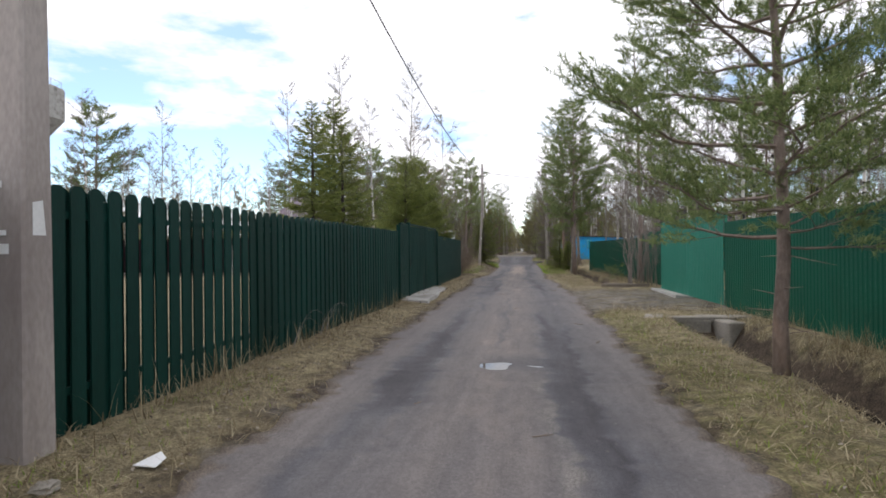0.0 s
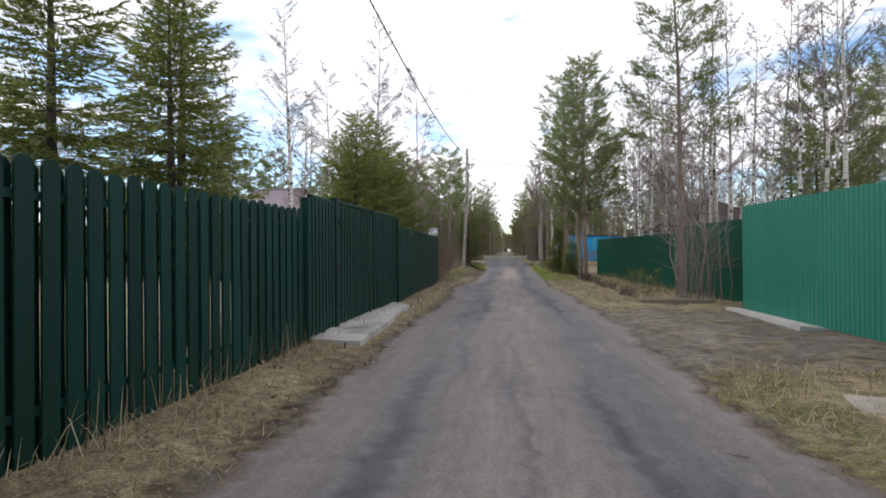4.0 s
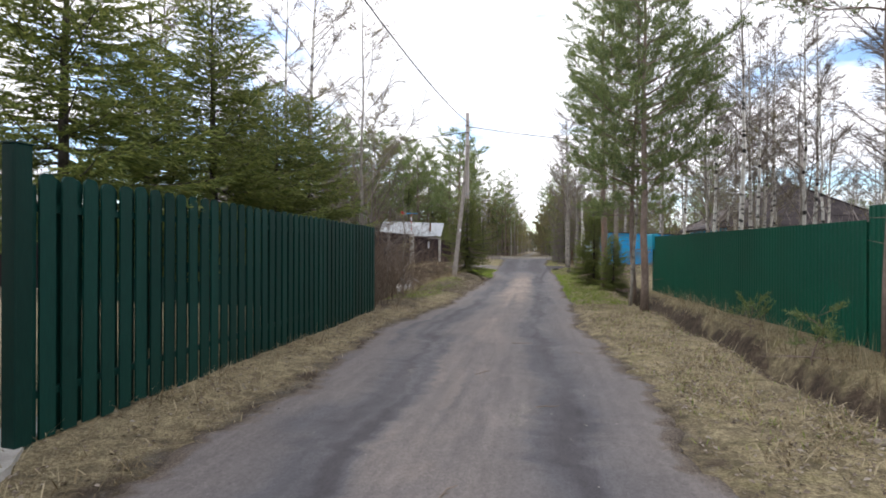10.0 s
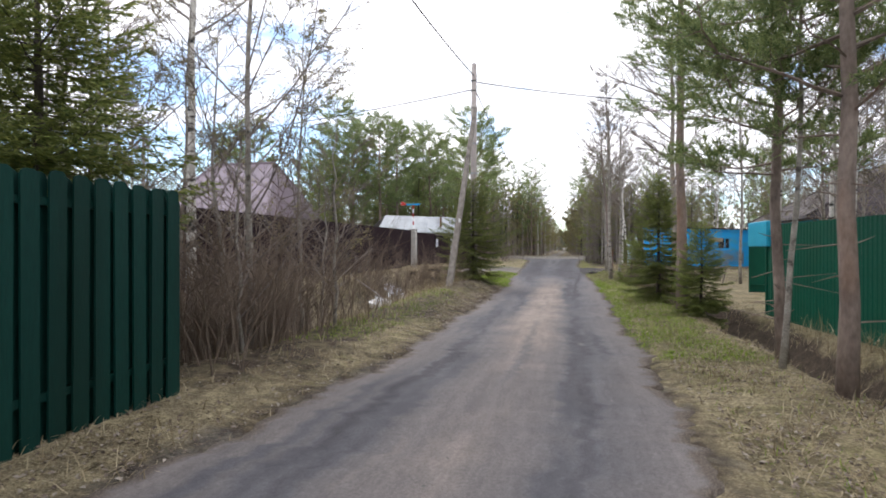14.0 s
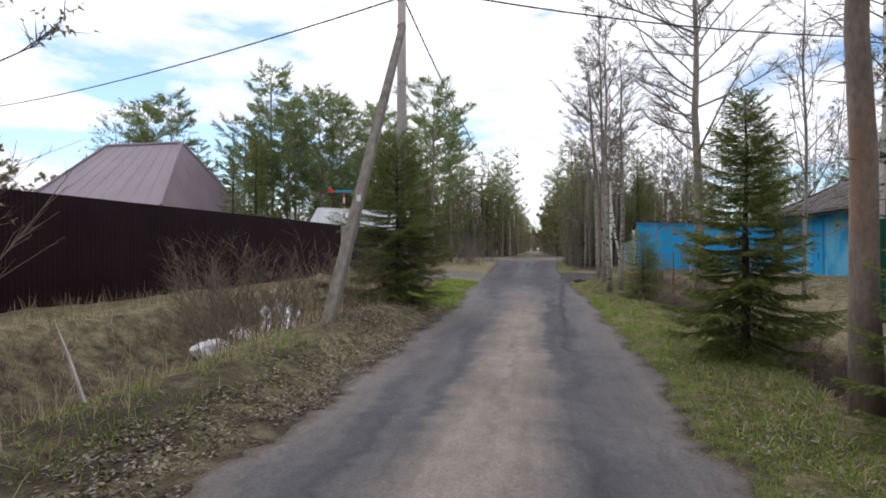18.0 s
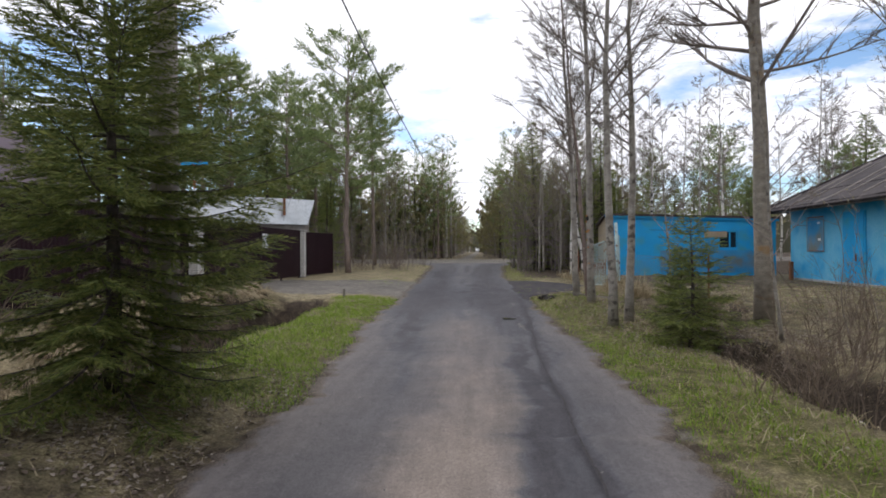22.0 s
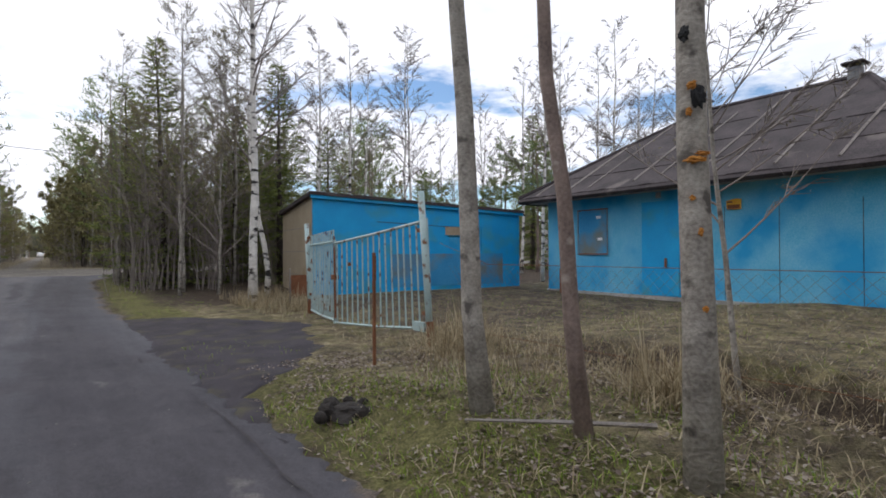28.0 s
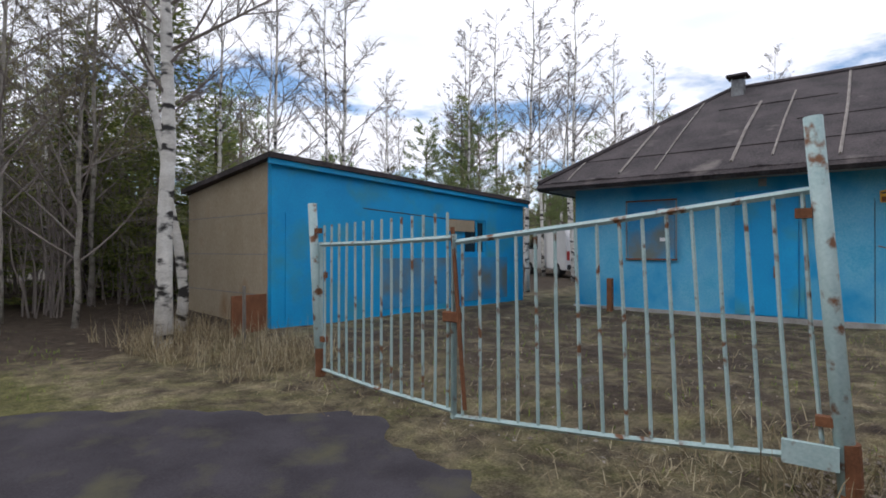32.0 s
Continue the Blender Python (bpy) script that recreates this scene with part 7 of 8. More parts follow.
# ---- far woods: joined, past the crossing and round the horizon ----
def far_woods(name, protos, places, label, seed, sizes=(0.8, 1.3), weights=None):
    """Simple trees joined into one mesh for each kind of surface."""
    rnd = np.random.RandomState(seed)
    cache = []
    for p in protos:
        rows = []
        for c in p.children:
            me = c.data
            v = np.empty(len(me.vertices) * 3)
            me.vertices.foreach_get("co", v)
            tri = [tuple(q.vertices) for q in me.polygons]
            rows.append((me.materials[0], v.reshape(-1, 3), tri))
        cache.append(rows)
    root = thing(name, label, "woods", kind="stuff")
    bins = {}
    for x, y in places:
        rows = cache[rnd.choice(len(cache), p=weights)]
        a, s = rnd.uniform(0, 6.28), rnd.uniform(*sizes)
        ca, sa = math.cos(a) * s, math.sin(a) * s
        z = hz(x, y) - 0.1
        for m, v, tri in rows:
            verts, faces = bins.setdefault(m.name, ([], []))
            base = len(verts)
            w = np.stack([v[:, 0] * ca - v[:, 1] * sa + x, v[:, 0] * sa + v[:, 1] * ca + y, v[:, 2] * s + z], 1)
            verts.extend(w.tolist())
            faces.extend([tuple(i + base for i in f) for f in tri])
    for k, (mn, (verts, faces)) in enumerate(bins.items()):
        me = bpy.data.meshes.new("trees")
        me.from_pydata(verts, [], faces)
        me.materials.append(bpy.data.materials[mn])
        o = new("trees", me)
        o.parent = root
    for p in protos:
        for c in list(p.children):
            bpy.data.objects.remove(c)
        bpy.data.objects.remove(p)


lane_x = lambda y: -1.5 + (y - 93) * 0.008
lane = lambda x, y: abs(x - lane_x(y)) > 1.9 or y > 242
fp = [pine(61, 12.0, 5.5, 1.7, 0.45, needle_len=0.36, per=5, nw=0.04, dens=4.0, top=0.35), spruce(62, 8.0, 1.8, fine=8.0, gap=2.2), bare(63, 11.0, 0.08, 0.3, 14, 5, 4, 0.42, sides=5, lite=True, tw=0.02),
      bare(64, 8.5, 0.055, 0.1, 14, 5, 4, 0.55, M_aspen, sides=5, lite=True, tw=0.02, buds=3, bud=0.30), bare(67, 10.5, 0.06, 0.3, 14, 5, 4, 0.45, M_aspen, sides=5, lite=True, tw=0.02, buds=3, bud=0.30), bare(70, 9.5, 0.05, 0.2, 14, 5, 4, 0.45, M_aspen, sides=5, lite=True, tw=0.02, buds=3, bud=0.30)]
far_woods("far_woods", fp, scatter(140, -38, 38, 95, 130, 71, 1.2, lane) + scatter(46, -7, 6, 94, 150, 81, 1.2, lane) + scatter(80, -12, 12, 130, 262, 73, 1.5, lane) + scatter(60, -85, 85, 98, 136, 72, 2.5, lane)
          + scatter(60, -58, -34, 0, 92, 74, 2.6) + scatter(50, 32, 58, -10, 92, 75, 2.6), "mixed woods of pine, spruce and bare birch", 3, (0.75, 1.1), [0.12, 0.10, 0.18, 0.25, 0.17, 0.18])
fd = [spruce(74, 9.5, 1.9, fine=7.0, gap=1.9), pine(75, 11.0, 3.0, 1.9, 0.55, needle_len=0.36, per=5, nw=0.042, dens=4.0, top=0.3)]
far_woods("dark_woods", fd, scatter(20, 1.4, 26, 94, 103, 88, 1.3, lane) + scatter(56, -30, -4.2, 94, 102, 89, 1.2, lane), "dense dark spruces and pines across the road", 7, (0.7, 1.15))
ft = [bare(68, 7.5, 0.05, 0.06, 15, 6, 4, 0.62, M_aspen, sides=5, lite=True, tw=0.02, buds=3, bud=0.30), bare(69, 6.0, 0.04, 0.05, 15, 6, 4, 0.7, M_aspen, sides=5, lite=True, tw=0.02, buds=3, bud=0.30)]
far_woods("olive_thicket", ft, scatter(70, 0.6, 16, 93, 112, 83, 0.85, lane) + scatter(30, 0.4, 4.0, 112, 190, 84, 1.0, lane) + scatter(34, -7, -3.3, 95, 190, 85, 1.0, lane) + scatter(26, -24, -6, 94, 106, 86, 1.2), "budding olive-brown willow and alder thicket", 5, (0.75, 1.15))
us = [shrub(65, 3.2, 14, 1.3, material=M_twig, twigs=6, buds=4)]
far_woods("undergrowth", us, scatter(90, -30, 30, 93, 112, 76, 0.9, lane) + scatter(40, -7, 6, 108, 170, 77, 0.9, lambda x, y: 1.9 < abs(x - lane_x(y)) < 6)
          + scatter(26, 1.6, 12, 70.5, 82, 78, 0.9) + scatter(22, -12, -4.2, 72, 82, 79, 0.9) + scatter(40, 6.5, 24, 24, 52, 80, 1.2), "leafless undergrowth with first buds", 4, (0.7, 1.3))


def treeline(name, pts, tall, seed):
    """The distant edge of the forest: a toothed wall far beyond the trees."""
    rnd = random.Random(seed)
    g = Geo()
    cols = []
    for (x0, y0), (x1, y1) in zip(pts, pts[1:]):
        n = max(2, int(math.hypot(x1 - x0, y1 - y0) / 1.1))
        cols += [(x0 + (x1 - x0) * k / n, y0 + (y1 - y0) * k / n) for k in range(n)]
    for k, (x, y) in enumerate(cols):
        h = tall * (0.72 + 0.16 * math.sin(k * 0.23) + 0.10 * math.sin(k * 0.71 + 1)) + (rnd.uniform(0.2, 2.6) if k % 2 else rnd.uniform(-1.0, 0))
        g.v += [(x, y, -1.0), (x + rnd.uniform(-0.3, 0.3), y + rnd.uniform(-0.3, 0.3), h)]
    g.f += [(2 * k, 2 * k + 2, 2 * k + 3, 2 * k + 1) for k in range(len(cols) - 1)]
    tagged(part(name, g, M_treeline), "distant edge of a mixed forest", "backdrop", kind="structure")


treeline("backdrop", [(-62, -20), (-64, 60), (-70, 128), (-40, 134), (-8, 136)], 8.5, 10)
treeline("backdrop", [(7, 136), (40, 134), (66, 128), (62, 60), (60, -20)], 8.5, 11)
treeline("backdrop", [(-95, -60), (-100, 150), (-60, 268), (60, 272), (95, 150), (95, -60), (0, -90), (-95, -60)], 11.0, 9)

# ---- grass, litter and grit: too small to pick apart ----
def blades(name, xy, tall, width, flat, material, label, category, seed, bend=0.5):
    """Thin pointed blades: two triangles each, from the ground at xy; flat 0 stands, 1 lies."""
    rs = np.random.RandomState(seed)
    n = len(xy)
    z = height(xy[:, 0], xy[:, 1])
    a = rs.uniform(0, 2 * np.pi, n)
    t = tall * rs.uniform(0.5, 1.25, n)
    tilt = np.clip(flat + rs.normal(0, 0.22, n), 0.05, 0.97) * np.pi / 2
    d = np.stack([np.cos(a) * np.sin(tilt), np.sin(a) * np.sin(tilt), np.cos(tilt)], 1)
    s = np.stack([-np.sin(a), np.cos(a), np.zeros(n)], 1) * (width * rs.uniform(0.6, 1.3, n))[:, None]
    p = np.stack([xy[:, 0], xy[:, 1], z - 0.01], 1)
    m = p + d * (t * 0.55)[:, None] + np.array([0, 0, 0.012])
    e = m + np.stack([d[:, 0], d[:, 1], d[:, 2] - bend * np.sin(tilt) * 0.8], 1) * (t * 0.45)[:, None]
    e[:, 2] = np.maximum(e[:, 2], height(e[:, 0], e[:, 1]) + 0.004)
    m[:, 2] = np.maximum(m[:, 2], height(m[:, 0], m[:, 1]) + 0.012)
    v = np.stack([p - s, p + s, m - s * 0.75, m + s * 0.75, e], 1).reshape(-1, 3)
    i = (np.arange(n) * 5)[:, None]
    quads = (i + np.array([[0, 1, 3, 2]])).tolist()
    tris = (i + np.array([[2, 3, 4]])).tolist()
    me = bpy.data.meshes.new(name)
    me.from_pydata(v.tolist(), [], quads + tris)
    me.materials.append(material)
    return tagged(new(name, me), label, category, kind="stuff")


def flecks(name, xy, size, material, label, category, seed, lift=0.012, zf=None):
    """Small curled leaves or chips that lie on the ground."""
    rs = np.random.RandomState(seed)
    n = len(xy)
    z = (zf or height)(xy[:, 0], xy[:, 1]) + lift * rs.uniform(0.3, 1.4, n)
    a = rs.uniform(0, 2 * np.pi, n)
    r = size * rs.uniform(0.5, 1.3, n)
    u = np.stack([np.cos(a) * r, np.sin(a) * r, rs.uniform(-0.35, 0.35, n) * r], 1)
    w = np.stack([-np.sin(a) * r * 0.6, np.cos(a) * r * 0.6, rs.uniform(-0.35, 0.35, n) * r], 1)
    c = np.stack([xy[:, 0], xy[:, 1], z], 1)
    up = np.array([0, 0, 1]) * (r * 0.25)[:, None]
    v = np.stack([c - u, c - w * 0.9 + up, c + u, c + w * 0.9 + up], 1).reshape(-1, 3)
    f = ((np.arange(n) * 4)[:, None] + np.array([[0, 1, 2, 3]])).tolist()
    me = bpy.data.meshes.new(name)
    me.from_pydata(v.tolist(), [], f)
    me.materials.append(material)
    return tagged(new(name, me), label, category, kind="stuff")


def sown(n, x0, x1, y0, y1, seed, density):
    """Places in a box, kept where density(x, y, out_left, out_right) allows; clumped."""
    rs = np.random.RandomState(seed)
    x, y = rs.uniform(x0, x1, n), rs.uniform(y0, y1, n)
    le, ri = road_edges(y)
    clump = 0.55 + 0.9 * waves(x * 1.9 + 3, y * 1.7) + 0.4 * waves(x * 5.1, y * 4.7 + 2)
    deep = np.where(height(x, y) - rise(y) < -0.2, np.where(x > 0, 0.06, 0.55), 1.0)
    keep = rs.uniform(0, 1, n) < np.clip(density(x, y, le - x, x - ri) * clump * deep, 0, 1)
    return np.stack([x[keep], y[keep]], 1)


band = lambda d, a, b, soft=0.15: step(d, a - soft, a + soft) * (1 - step(d - b, -soft, soft))
# matted straw on the verges
blades("dry_grass", np.concatenate([
    sown(32000, -3.6, -2.0, -1, 30, 1, lambda x, y, l, r: band(l, -0.05, 1.4, 0.3) * (0.35 + 0.65 * step(l, 0.4, 0.9))),
    sown(30000, 1.3, 5.0, -1, 14, 2, lambda x, y, l, r: band(r, 0.15, 2.0) + 0.8 * band(r, 2.6, 3.6)),
    sown(27000, 1.3, 5.3, 21.5, 34, 3, lambda x, y, l, r: 0.9 * band(r, 0.3, 3.6)),
    sown(40000, 1.3, 4.6, 34, 53, 4, lambda x, y, l, r: 0.8 * band(r, 0.3, 3.2)),
    sown(16000, -4.8, -2.0, 38, 58, 8, lambda x, y, l, r: (0.2 + 0.4 * step(y, 45, 47)) * band(l, 0.05, 2.4)),
    sown(40000, 1.2, 12.0, 52, 66, 5, lambda x, y, l, r: 0.7 * (1 - step(y, 57.6, 58.6) * (1 - step(x, 3.3, 4.0))) * band(r, 0.15, 11) * (1 - 0.8 * step(x, 4.6, 5.4) * step(y, 59, 60))),
    sown(26000, 1.2, 5.6, 53.5, 61, 9, lambda x, y, l, r: (0.8 - 0.45 * band(r, 0, 2.0)) * (1 - step(y, 57.6, 58.6) * (1 - step(x, 3.3, 4.0))) * band(r, 0.1, 4.5)),
    sown(30000, -9.5, -2.1, 30, 46, 6, lambda x, y, l, r: (0.2 + 0.55 * np.maximum(step(l, 1.0, 1.8), 1 - step(y, 34, 37))) * band(l, 0.1, 7)),
    sown(26000, -9.2, -5.5, 46, 58.5, 7, lambda x, y, l, r: (0.35 + 1.3 * np.clip(0.3 + waves(x * 1.7, y * 1.6), 0, 1)) * band(-x, 6.1, 9)),
]), 0.20, 0.0038, 0.80, M_straw, "matted dry straw grass on the verges", "grass", 11)
# taller dry tufts at the ditches, the fence and the gate
blades("tall_dry_grass", np.concatenate([
    sown(5000, 3.9, 5.0, 0, 13, 21, lambda x, y, l, r: 0.8 * band(x, 4.2, 4.9)),
    sown(4200, 3.9, 5.3, 22, 36, 22, lambda x, y, l, r: 0.55 * band(x, 4.1, 5.1)),
    sown(8500, 2.2, 5.0, 54, 60.3, 23, lambda x, y, l, r: 0.4 * (1 - step(y, 57.6, 58.6) * (1 - step(x, 3.3, 4.0))) * band(x, 2.7, 4.7) * step(y, 54, 58)),
    sown(2600, 3.7, 4.9, 57.9, 59.5, 28, lambda x, y, l, r: 1.3 * bump(np.hypot(x - 4.25, y - 58.8), 0.75)),
    sown(1600, 3.0, 4.2, 54.8, 56.2, 29, lambda x, y, l, r: 1.2 * bump(np.hypot(x - 3.6, y - 55.5), 0.6)),
    sown(5000, 3.6, 5.2, 65, 69, 24, lambda x, y, l, r: 0.8 + 0 * x),
    sown(12000, -9.6, -3.2, 34, 46.5, 25, lambda x, y, l, r: 0.6 + 0 * x),
    sown(2200, -8.6, -6.4, 48, 57.5, 26, lambda x, y, l, r: 0.5 + 0 * x),
    sown(1500, -3.55, -3.2, 4, 14.5, 27, lambda x, y, l, r: 0.5 + 0 * x),
]), 0.46, 0.0042, 0.42, M_straw, "tall dry grass tufts by ditches and fences", "grass", 12, 0.9)
blades("straw_tufts", np.concatenate([
    sown(5200, 3.4, 4.9, 57.7, 59.6, 61, lambda x, y, l, r: 1.8 * bump(np.hypot(x - 4.15, y - 58.75), 0.62) + 1.2 * bump(np.hypot(x - 3.75, y - 58.2), 0.4)),
    sown(1100, 3.2, 4.1, 55.0, 56.0, 62, lambda x, y, l, r: 1.3 * bump(np.hypot(x - 3.65, y - 55.5), 0.45)),
    sown(500, 3.9, 5.0, 66.2, 67.3, 63, lambda x, y, l, r: 1.3 * bump(np.hypot(x - 4.5, y - 66.8), 0.5)),
]), 0.78, 0.0045, 0.46, M_straw, "tall bleached straw clumps by the old gate", "grass", 16, 1.9)
# spring green
blades("green_grass", np.concatenate([
    sown(64000, 1.1, 3.4, 33, 51, 31, lambda x, y, l, r: 1.3 * band(r, 0.0, 1.4)),
    sown(9000, 1.4, 3.3, -1, 13, 32, lambda x, y, l, r: 0.45 * band(r, 0.1, 1.3)),
    sown(60000, -4.6, -2.0, 46.5, 58, 33, lambda x, y, l, r: 1.6 * band(l, 0.05, 1.9)),
    sown(16000, -4.8, -2.0, 33, 40.5, 34, lambda x, y, l, r: 0.9 * band(l, 0.7, 2.2)),
    sown(26000, 0.9, 4.2, 51, 60.5, 35, lambda x, y, l, r: (0.5 + 0.6 * band(r, 0.2, 1.2) + 0.6 * band(r, 0.2, 2.3) * band(y, 55, 58.6, 0.5)) * (1 - step(y, 57.6, 58.6) * (1 - step(x, 3.3, 4.0))) * band(r, 0.1, 2.4)),
    sown(12000, 4.0, 12.2, 53, 65, 40, lambda x, y, l, r: 0.45 + 0 * x),
    sown(5000, 0.8, 3.6, 58.6, 63.5, 42, lambda x, y, l, r: 0.55 * bump(np.hypot(x - 1.7, y - 61.6), 1.0) + 0.5 * bump(np.hypot(x - 1.2, y - 60.2), 0.6) + 0.35 * bump(np.hypot(x - 2.5, y - 60.6), 0.5)),
    sown(7000, 1.5, 3.2, 22, 33.5, 36, lambda x, y, l, r: 0.4 * band(r, 0.15, 0.9) + 0.25 * band(r, 0.9, 2.0)),
    sown(2500, -3.4, -2.2, 0.5, 6, 37, lambda x, y, l, r: 0.6 * band(l, 0.35, 1.2)),
    sown(6000, -5.5, -2.5, 63, 82, 38, lambda x, y, l, r: 0.7 * band(l, 0.1, 2.2)),
    sown(6000, 0.9, 4.5, 66, 82, 39, lambda x, y, l, r: 0.7 * band(r, 0.1, 2.2)),
]), 0.085, 0.0030, 0.58, M_grass, "short fresh green grass along the road", "grass", 13)
flecks("leaf_litter", np.concatenate([
    sown(40000, -4.6, -1.9, 36, 48, 41, lambda x, y, l, r: 1.2 * band(l, 0.0, np.where(y < 41, 0.9, 2.3))),
    sown(12000, -3.6, -2.2, 5, 30, 42, lambda x, y, l, r: 0.5 * band(l, 0.1, 1.2)),
    sown(9000, -5.2, -2.0, 26, 38, 43, lambda x, y, l, r: 1.0 * band(l, 0.0, np.where(y < 32, 3.0, 0.9))),
    sown(30000, 1.4, 4.5, 20, 41, 44, lambda x, y, l, r: 0.9 * band(r, 0.15, 2.4)),
    sown(6000, 1.3, 4.4, 41, 54, 45, lambda x, y, l, r: 0.8 * band(r, 0.7, 3)),
    sown(52000, 1.2, 5.5, 49, 60, 46, lambda x, y, l, r: 1.0 * band(r, 0.5, 4)),
    sown(9000, 4.0, 12.0, 53, 65, 49, lambda x, y, l, r: 0.5 + 0 * x),
    sown(5000, 1.0, 3.2, 55.5, 60, 50, lambda x, y, l, r: 0.7 * (1 - step(y, 57.6, 58.6) * (1 - step(x, 3.3, 4.0))) * band(r, 0.0, 2.2)),
    sown(2500, -3.4, -2.2, 0, 12, 47, lambda x, y, l, r: 0.5 * band(l, 0.1, 1.0)),
    sown(2500, 1.5, 3.5, 0, 12, 48, lambda x, y, l, r: 0.4 * band(r, 0.1, 1.6)),
]), 0.022, M_litter, "last year's brown and grey leaves on the ground", "leaf litter", 14)
ROAD_Z = lambda x, y: rise(y) + 0.026
flecks("road_grit", np.concatenate([
    sown(2600, -2.2, 1.5, 0, 26, 51, lambda x, y, l, r: 0.25 + 0.75 * band(x, 0.2, 0.75)),
    sown(2200, -2.2, 1.3, 26, 62, 52, lambda x, y, l, r: 0.35 + 0.5 * band(x, -1.0, -0.4)),
    sown(1600, 1.6, 4.9, 13.5, 20.5, 53, lambda x, y, l, r: 0.6 + 0 * x),
]), 0.012, M_pebble, "loose grit and pebbles on the road", "gravel", 15, 0.004, ROAD_Z)

def tussock(seed, n=420):
    """A round mat of old straw whose blades arch over and hang down all round."""
    rs = np.random.RandomState(seed)
    a, r0 = rs.uniform(0, 2 * np.pi, n), 0.2 * np.sqrt(rs.uniform(0, 1, n))
    le, up = rs.uniform(0.22, 0.5, n), rs.uniform(0.03, 0.2, n)
    a2 = a + rs.normal(0, 0.5, n)
    side = np.stack([-np.sin(a2), np.cos(a2), 0 * a], 1) * rs.uniform(0.003, 0.0065, n)[:, None]
    rows = []
    for u, w in ((0, 1.0), (0.35, 1.0), (0.7, 0.8), (1.0, 0.15)):
        c = np.stack([r0 * np.cos(a) + le * u * np.cos(a2), r0 * np.sin(a) + le * u * np.sin(a2), 0.2 - 1.6 * r0 * r0 + up * 4 * u * (0.75 - u)], 1)
        rows += [c - side * w, c + side * w]
    v = np.stack(rows, 1).reshape(-1, 3)
    i = (np.arange(n) * 8)[:, None]
    f = np.concatenate([i + np.array([[k, k + 1, k + 3, k + 2]]) for k in (0, 2, 4)])
    me = bpy.data.meshes.new("straw_tussock")
    me.from_pydata(v.tolist(), [], f.tolist())
    me.materials.append(M_straw)
    ob = tagged(new("straw_tussock", me), "bleached straw tussock hanging over a ditch bank", "grass", "tussocks along the ditch")
    core = bmesh.new()
    bmesh.ops.create_icosphere(core, subdivisions=2, radius=0.3)
    for p in core.verts:
        p.co *= 1 + 0.35 * noise.noise(p.co * 6 + Vector((seed, 0, 0)))
        p.co.z *= 0.6
    part("root_clump", core, M_peat, ob, "dark matted roots")
    return ob


rnd = random.Random(17)
mats = [tussock(1), tussock(2), tussock(3)]
for k in range(46):
    y = 47.6 + 0.205 * k + rnd.uniform(-0.1, 0.1)
    x = -5.2 - 0.14 * math.sin(y * 1.9) - rnd.choice((1.02, 1.1, 1.18, 1.4, 1.65))
    put(mats[k % 3], x, y, rnd.uniform(0, 6.28), rnd.uniform(0.6, 1.15), sink=0.03, lean=rnd.uniform(-0.1, 0.1), first=(k < 3))

# ---- small things ----
def crumpled(name, x, y, z, size, flat, material, label, category, seed):
    """A crumpled lump: an icosphere pushed in and out."""
    bm = bmesh.new()
    bmesh.ops.create_icosphere(bm, subdivisions=3, radius=1.0)
    off = Vector((seed * 3.1, seed * 1.7, 0))
    for v in bm.verts:
        n = noise.noise(v.co * 1.6 + off) * 0.45 + noise.noise(v.co * 4.0 + off) * 0.22
        v.co *= 1 + n
        v.co.z *= flat
        v.co *= size
    ob = part(name, bm, material, at=Matrix.Translation((x, y, z)))
    return tagged(ob, label, category)


crumpled("plastic_bag", -6.0, 42.7, hz(-6.0, 42.7) + 0.24, 0.34, 0.66, M_bag, "crumpled white plastic bag in the grass", "bag", 1)
crumpled("field_stone", -2.95, 2.95, hz(-2.95, 2.95) + 0.02, 0.08, 0.5, M_stone, "small grey stone by a concrete pole", "stone", 4)
mound = crumpled("dirt_mound", 1.75, 57.35, hz(1.75, 57.35) + 0.01, 0.20, 0.30, M_soil, "small mound of black soil in the grass", "soil", 5)
for k, (x, y, q) in enumerate(((0.17, 0.05, 0.07), (-0.2, 0.04, 0.08), (0.05, -0.16, 0.06), (-0.1, 0.17, 0.09), (0.27, -0.07, 0.05), (-0.3, -0.08, 0.05), (0.1, 0.2, 0.06))):
    clod = bmesh.new()
    bmesh.ops.create_icosphere(clod, subdivisions=2, radius=q)
    for v in clod.verts:
        v.co *= 1 + 0.5 * noise.noise(v.co * 14 + Vector((k * 5, 0, 0)))
    part("clod", clod, M_soil, mound, at=Matrix.Translation((x, y, 0.02)))
patch("snow_patch", -6.45, 47.4, 0.72, 1.9, None, M_snow, "patch of old snow by a ditch", "snow", 1, dome=0.06, kind="stuff", lift=0.03, n=34)
patch("snow_patch", -6.6, 44.9, 0.34, 0.4, None, M_snow, "small patch of old snow in dry grass", "snow", 2, dome=0.04, kind="stuff", lift=0.03)
patch("snow_patch", -4.95, 53.9, 0.20, 0.36, -0.47, M_snow, "scrap of old snow in a ditch", "snow", 3, dome=0.05, kind="stuff", lift=0.02, n=40)
patch("ditch_water", -5.2, 52.2, 0.80, 4.6, -0.50, M_water, "dark still water in the ditch", "water", 4)
patch("ditch_water", 3.75, 6.0, 0.34, 5.8, -0.46, M_water, "dark still water in a narrow ditch", "water", 5)
patch("puddle", -0.40, 7.05, 0.26, 0.20, 0.008, M_water, "shallow puddle in a wheel track", "water", 6)
patch("puddle", 0.08, 7.0, 0.13, 0.15, 0.010, M_water, "small shallow puddle on the road", "water", 7)
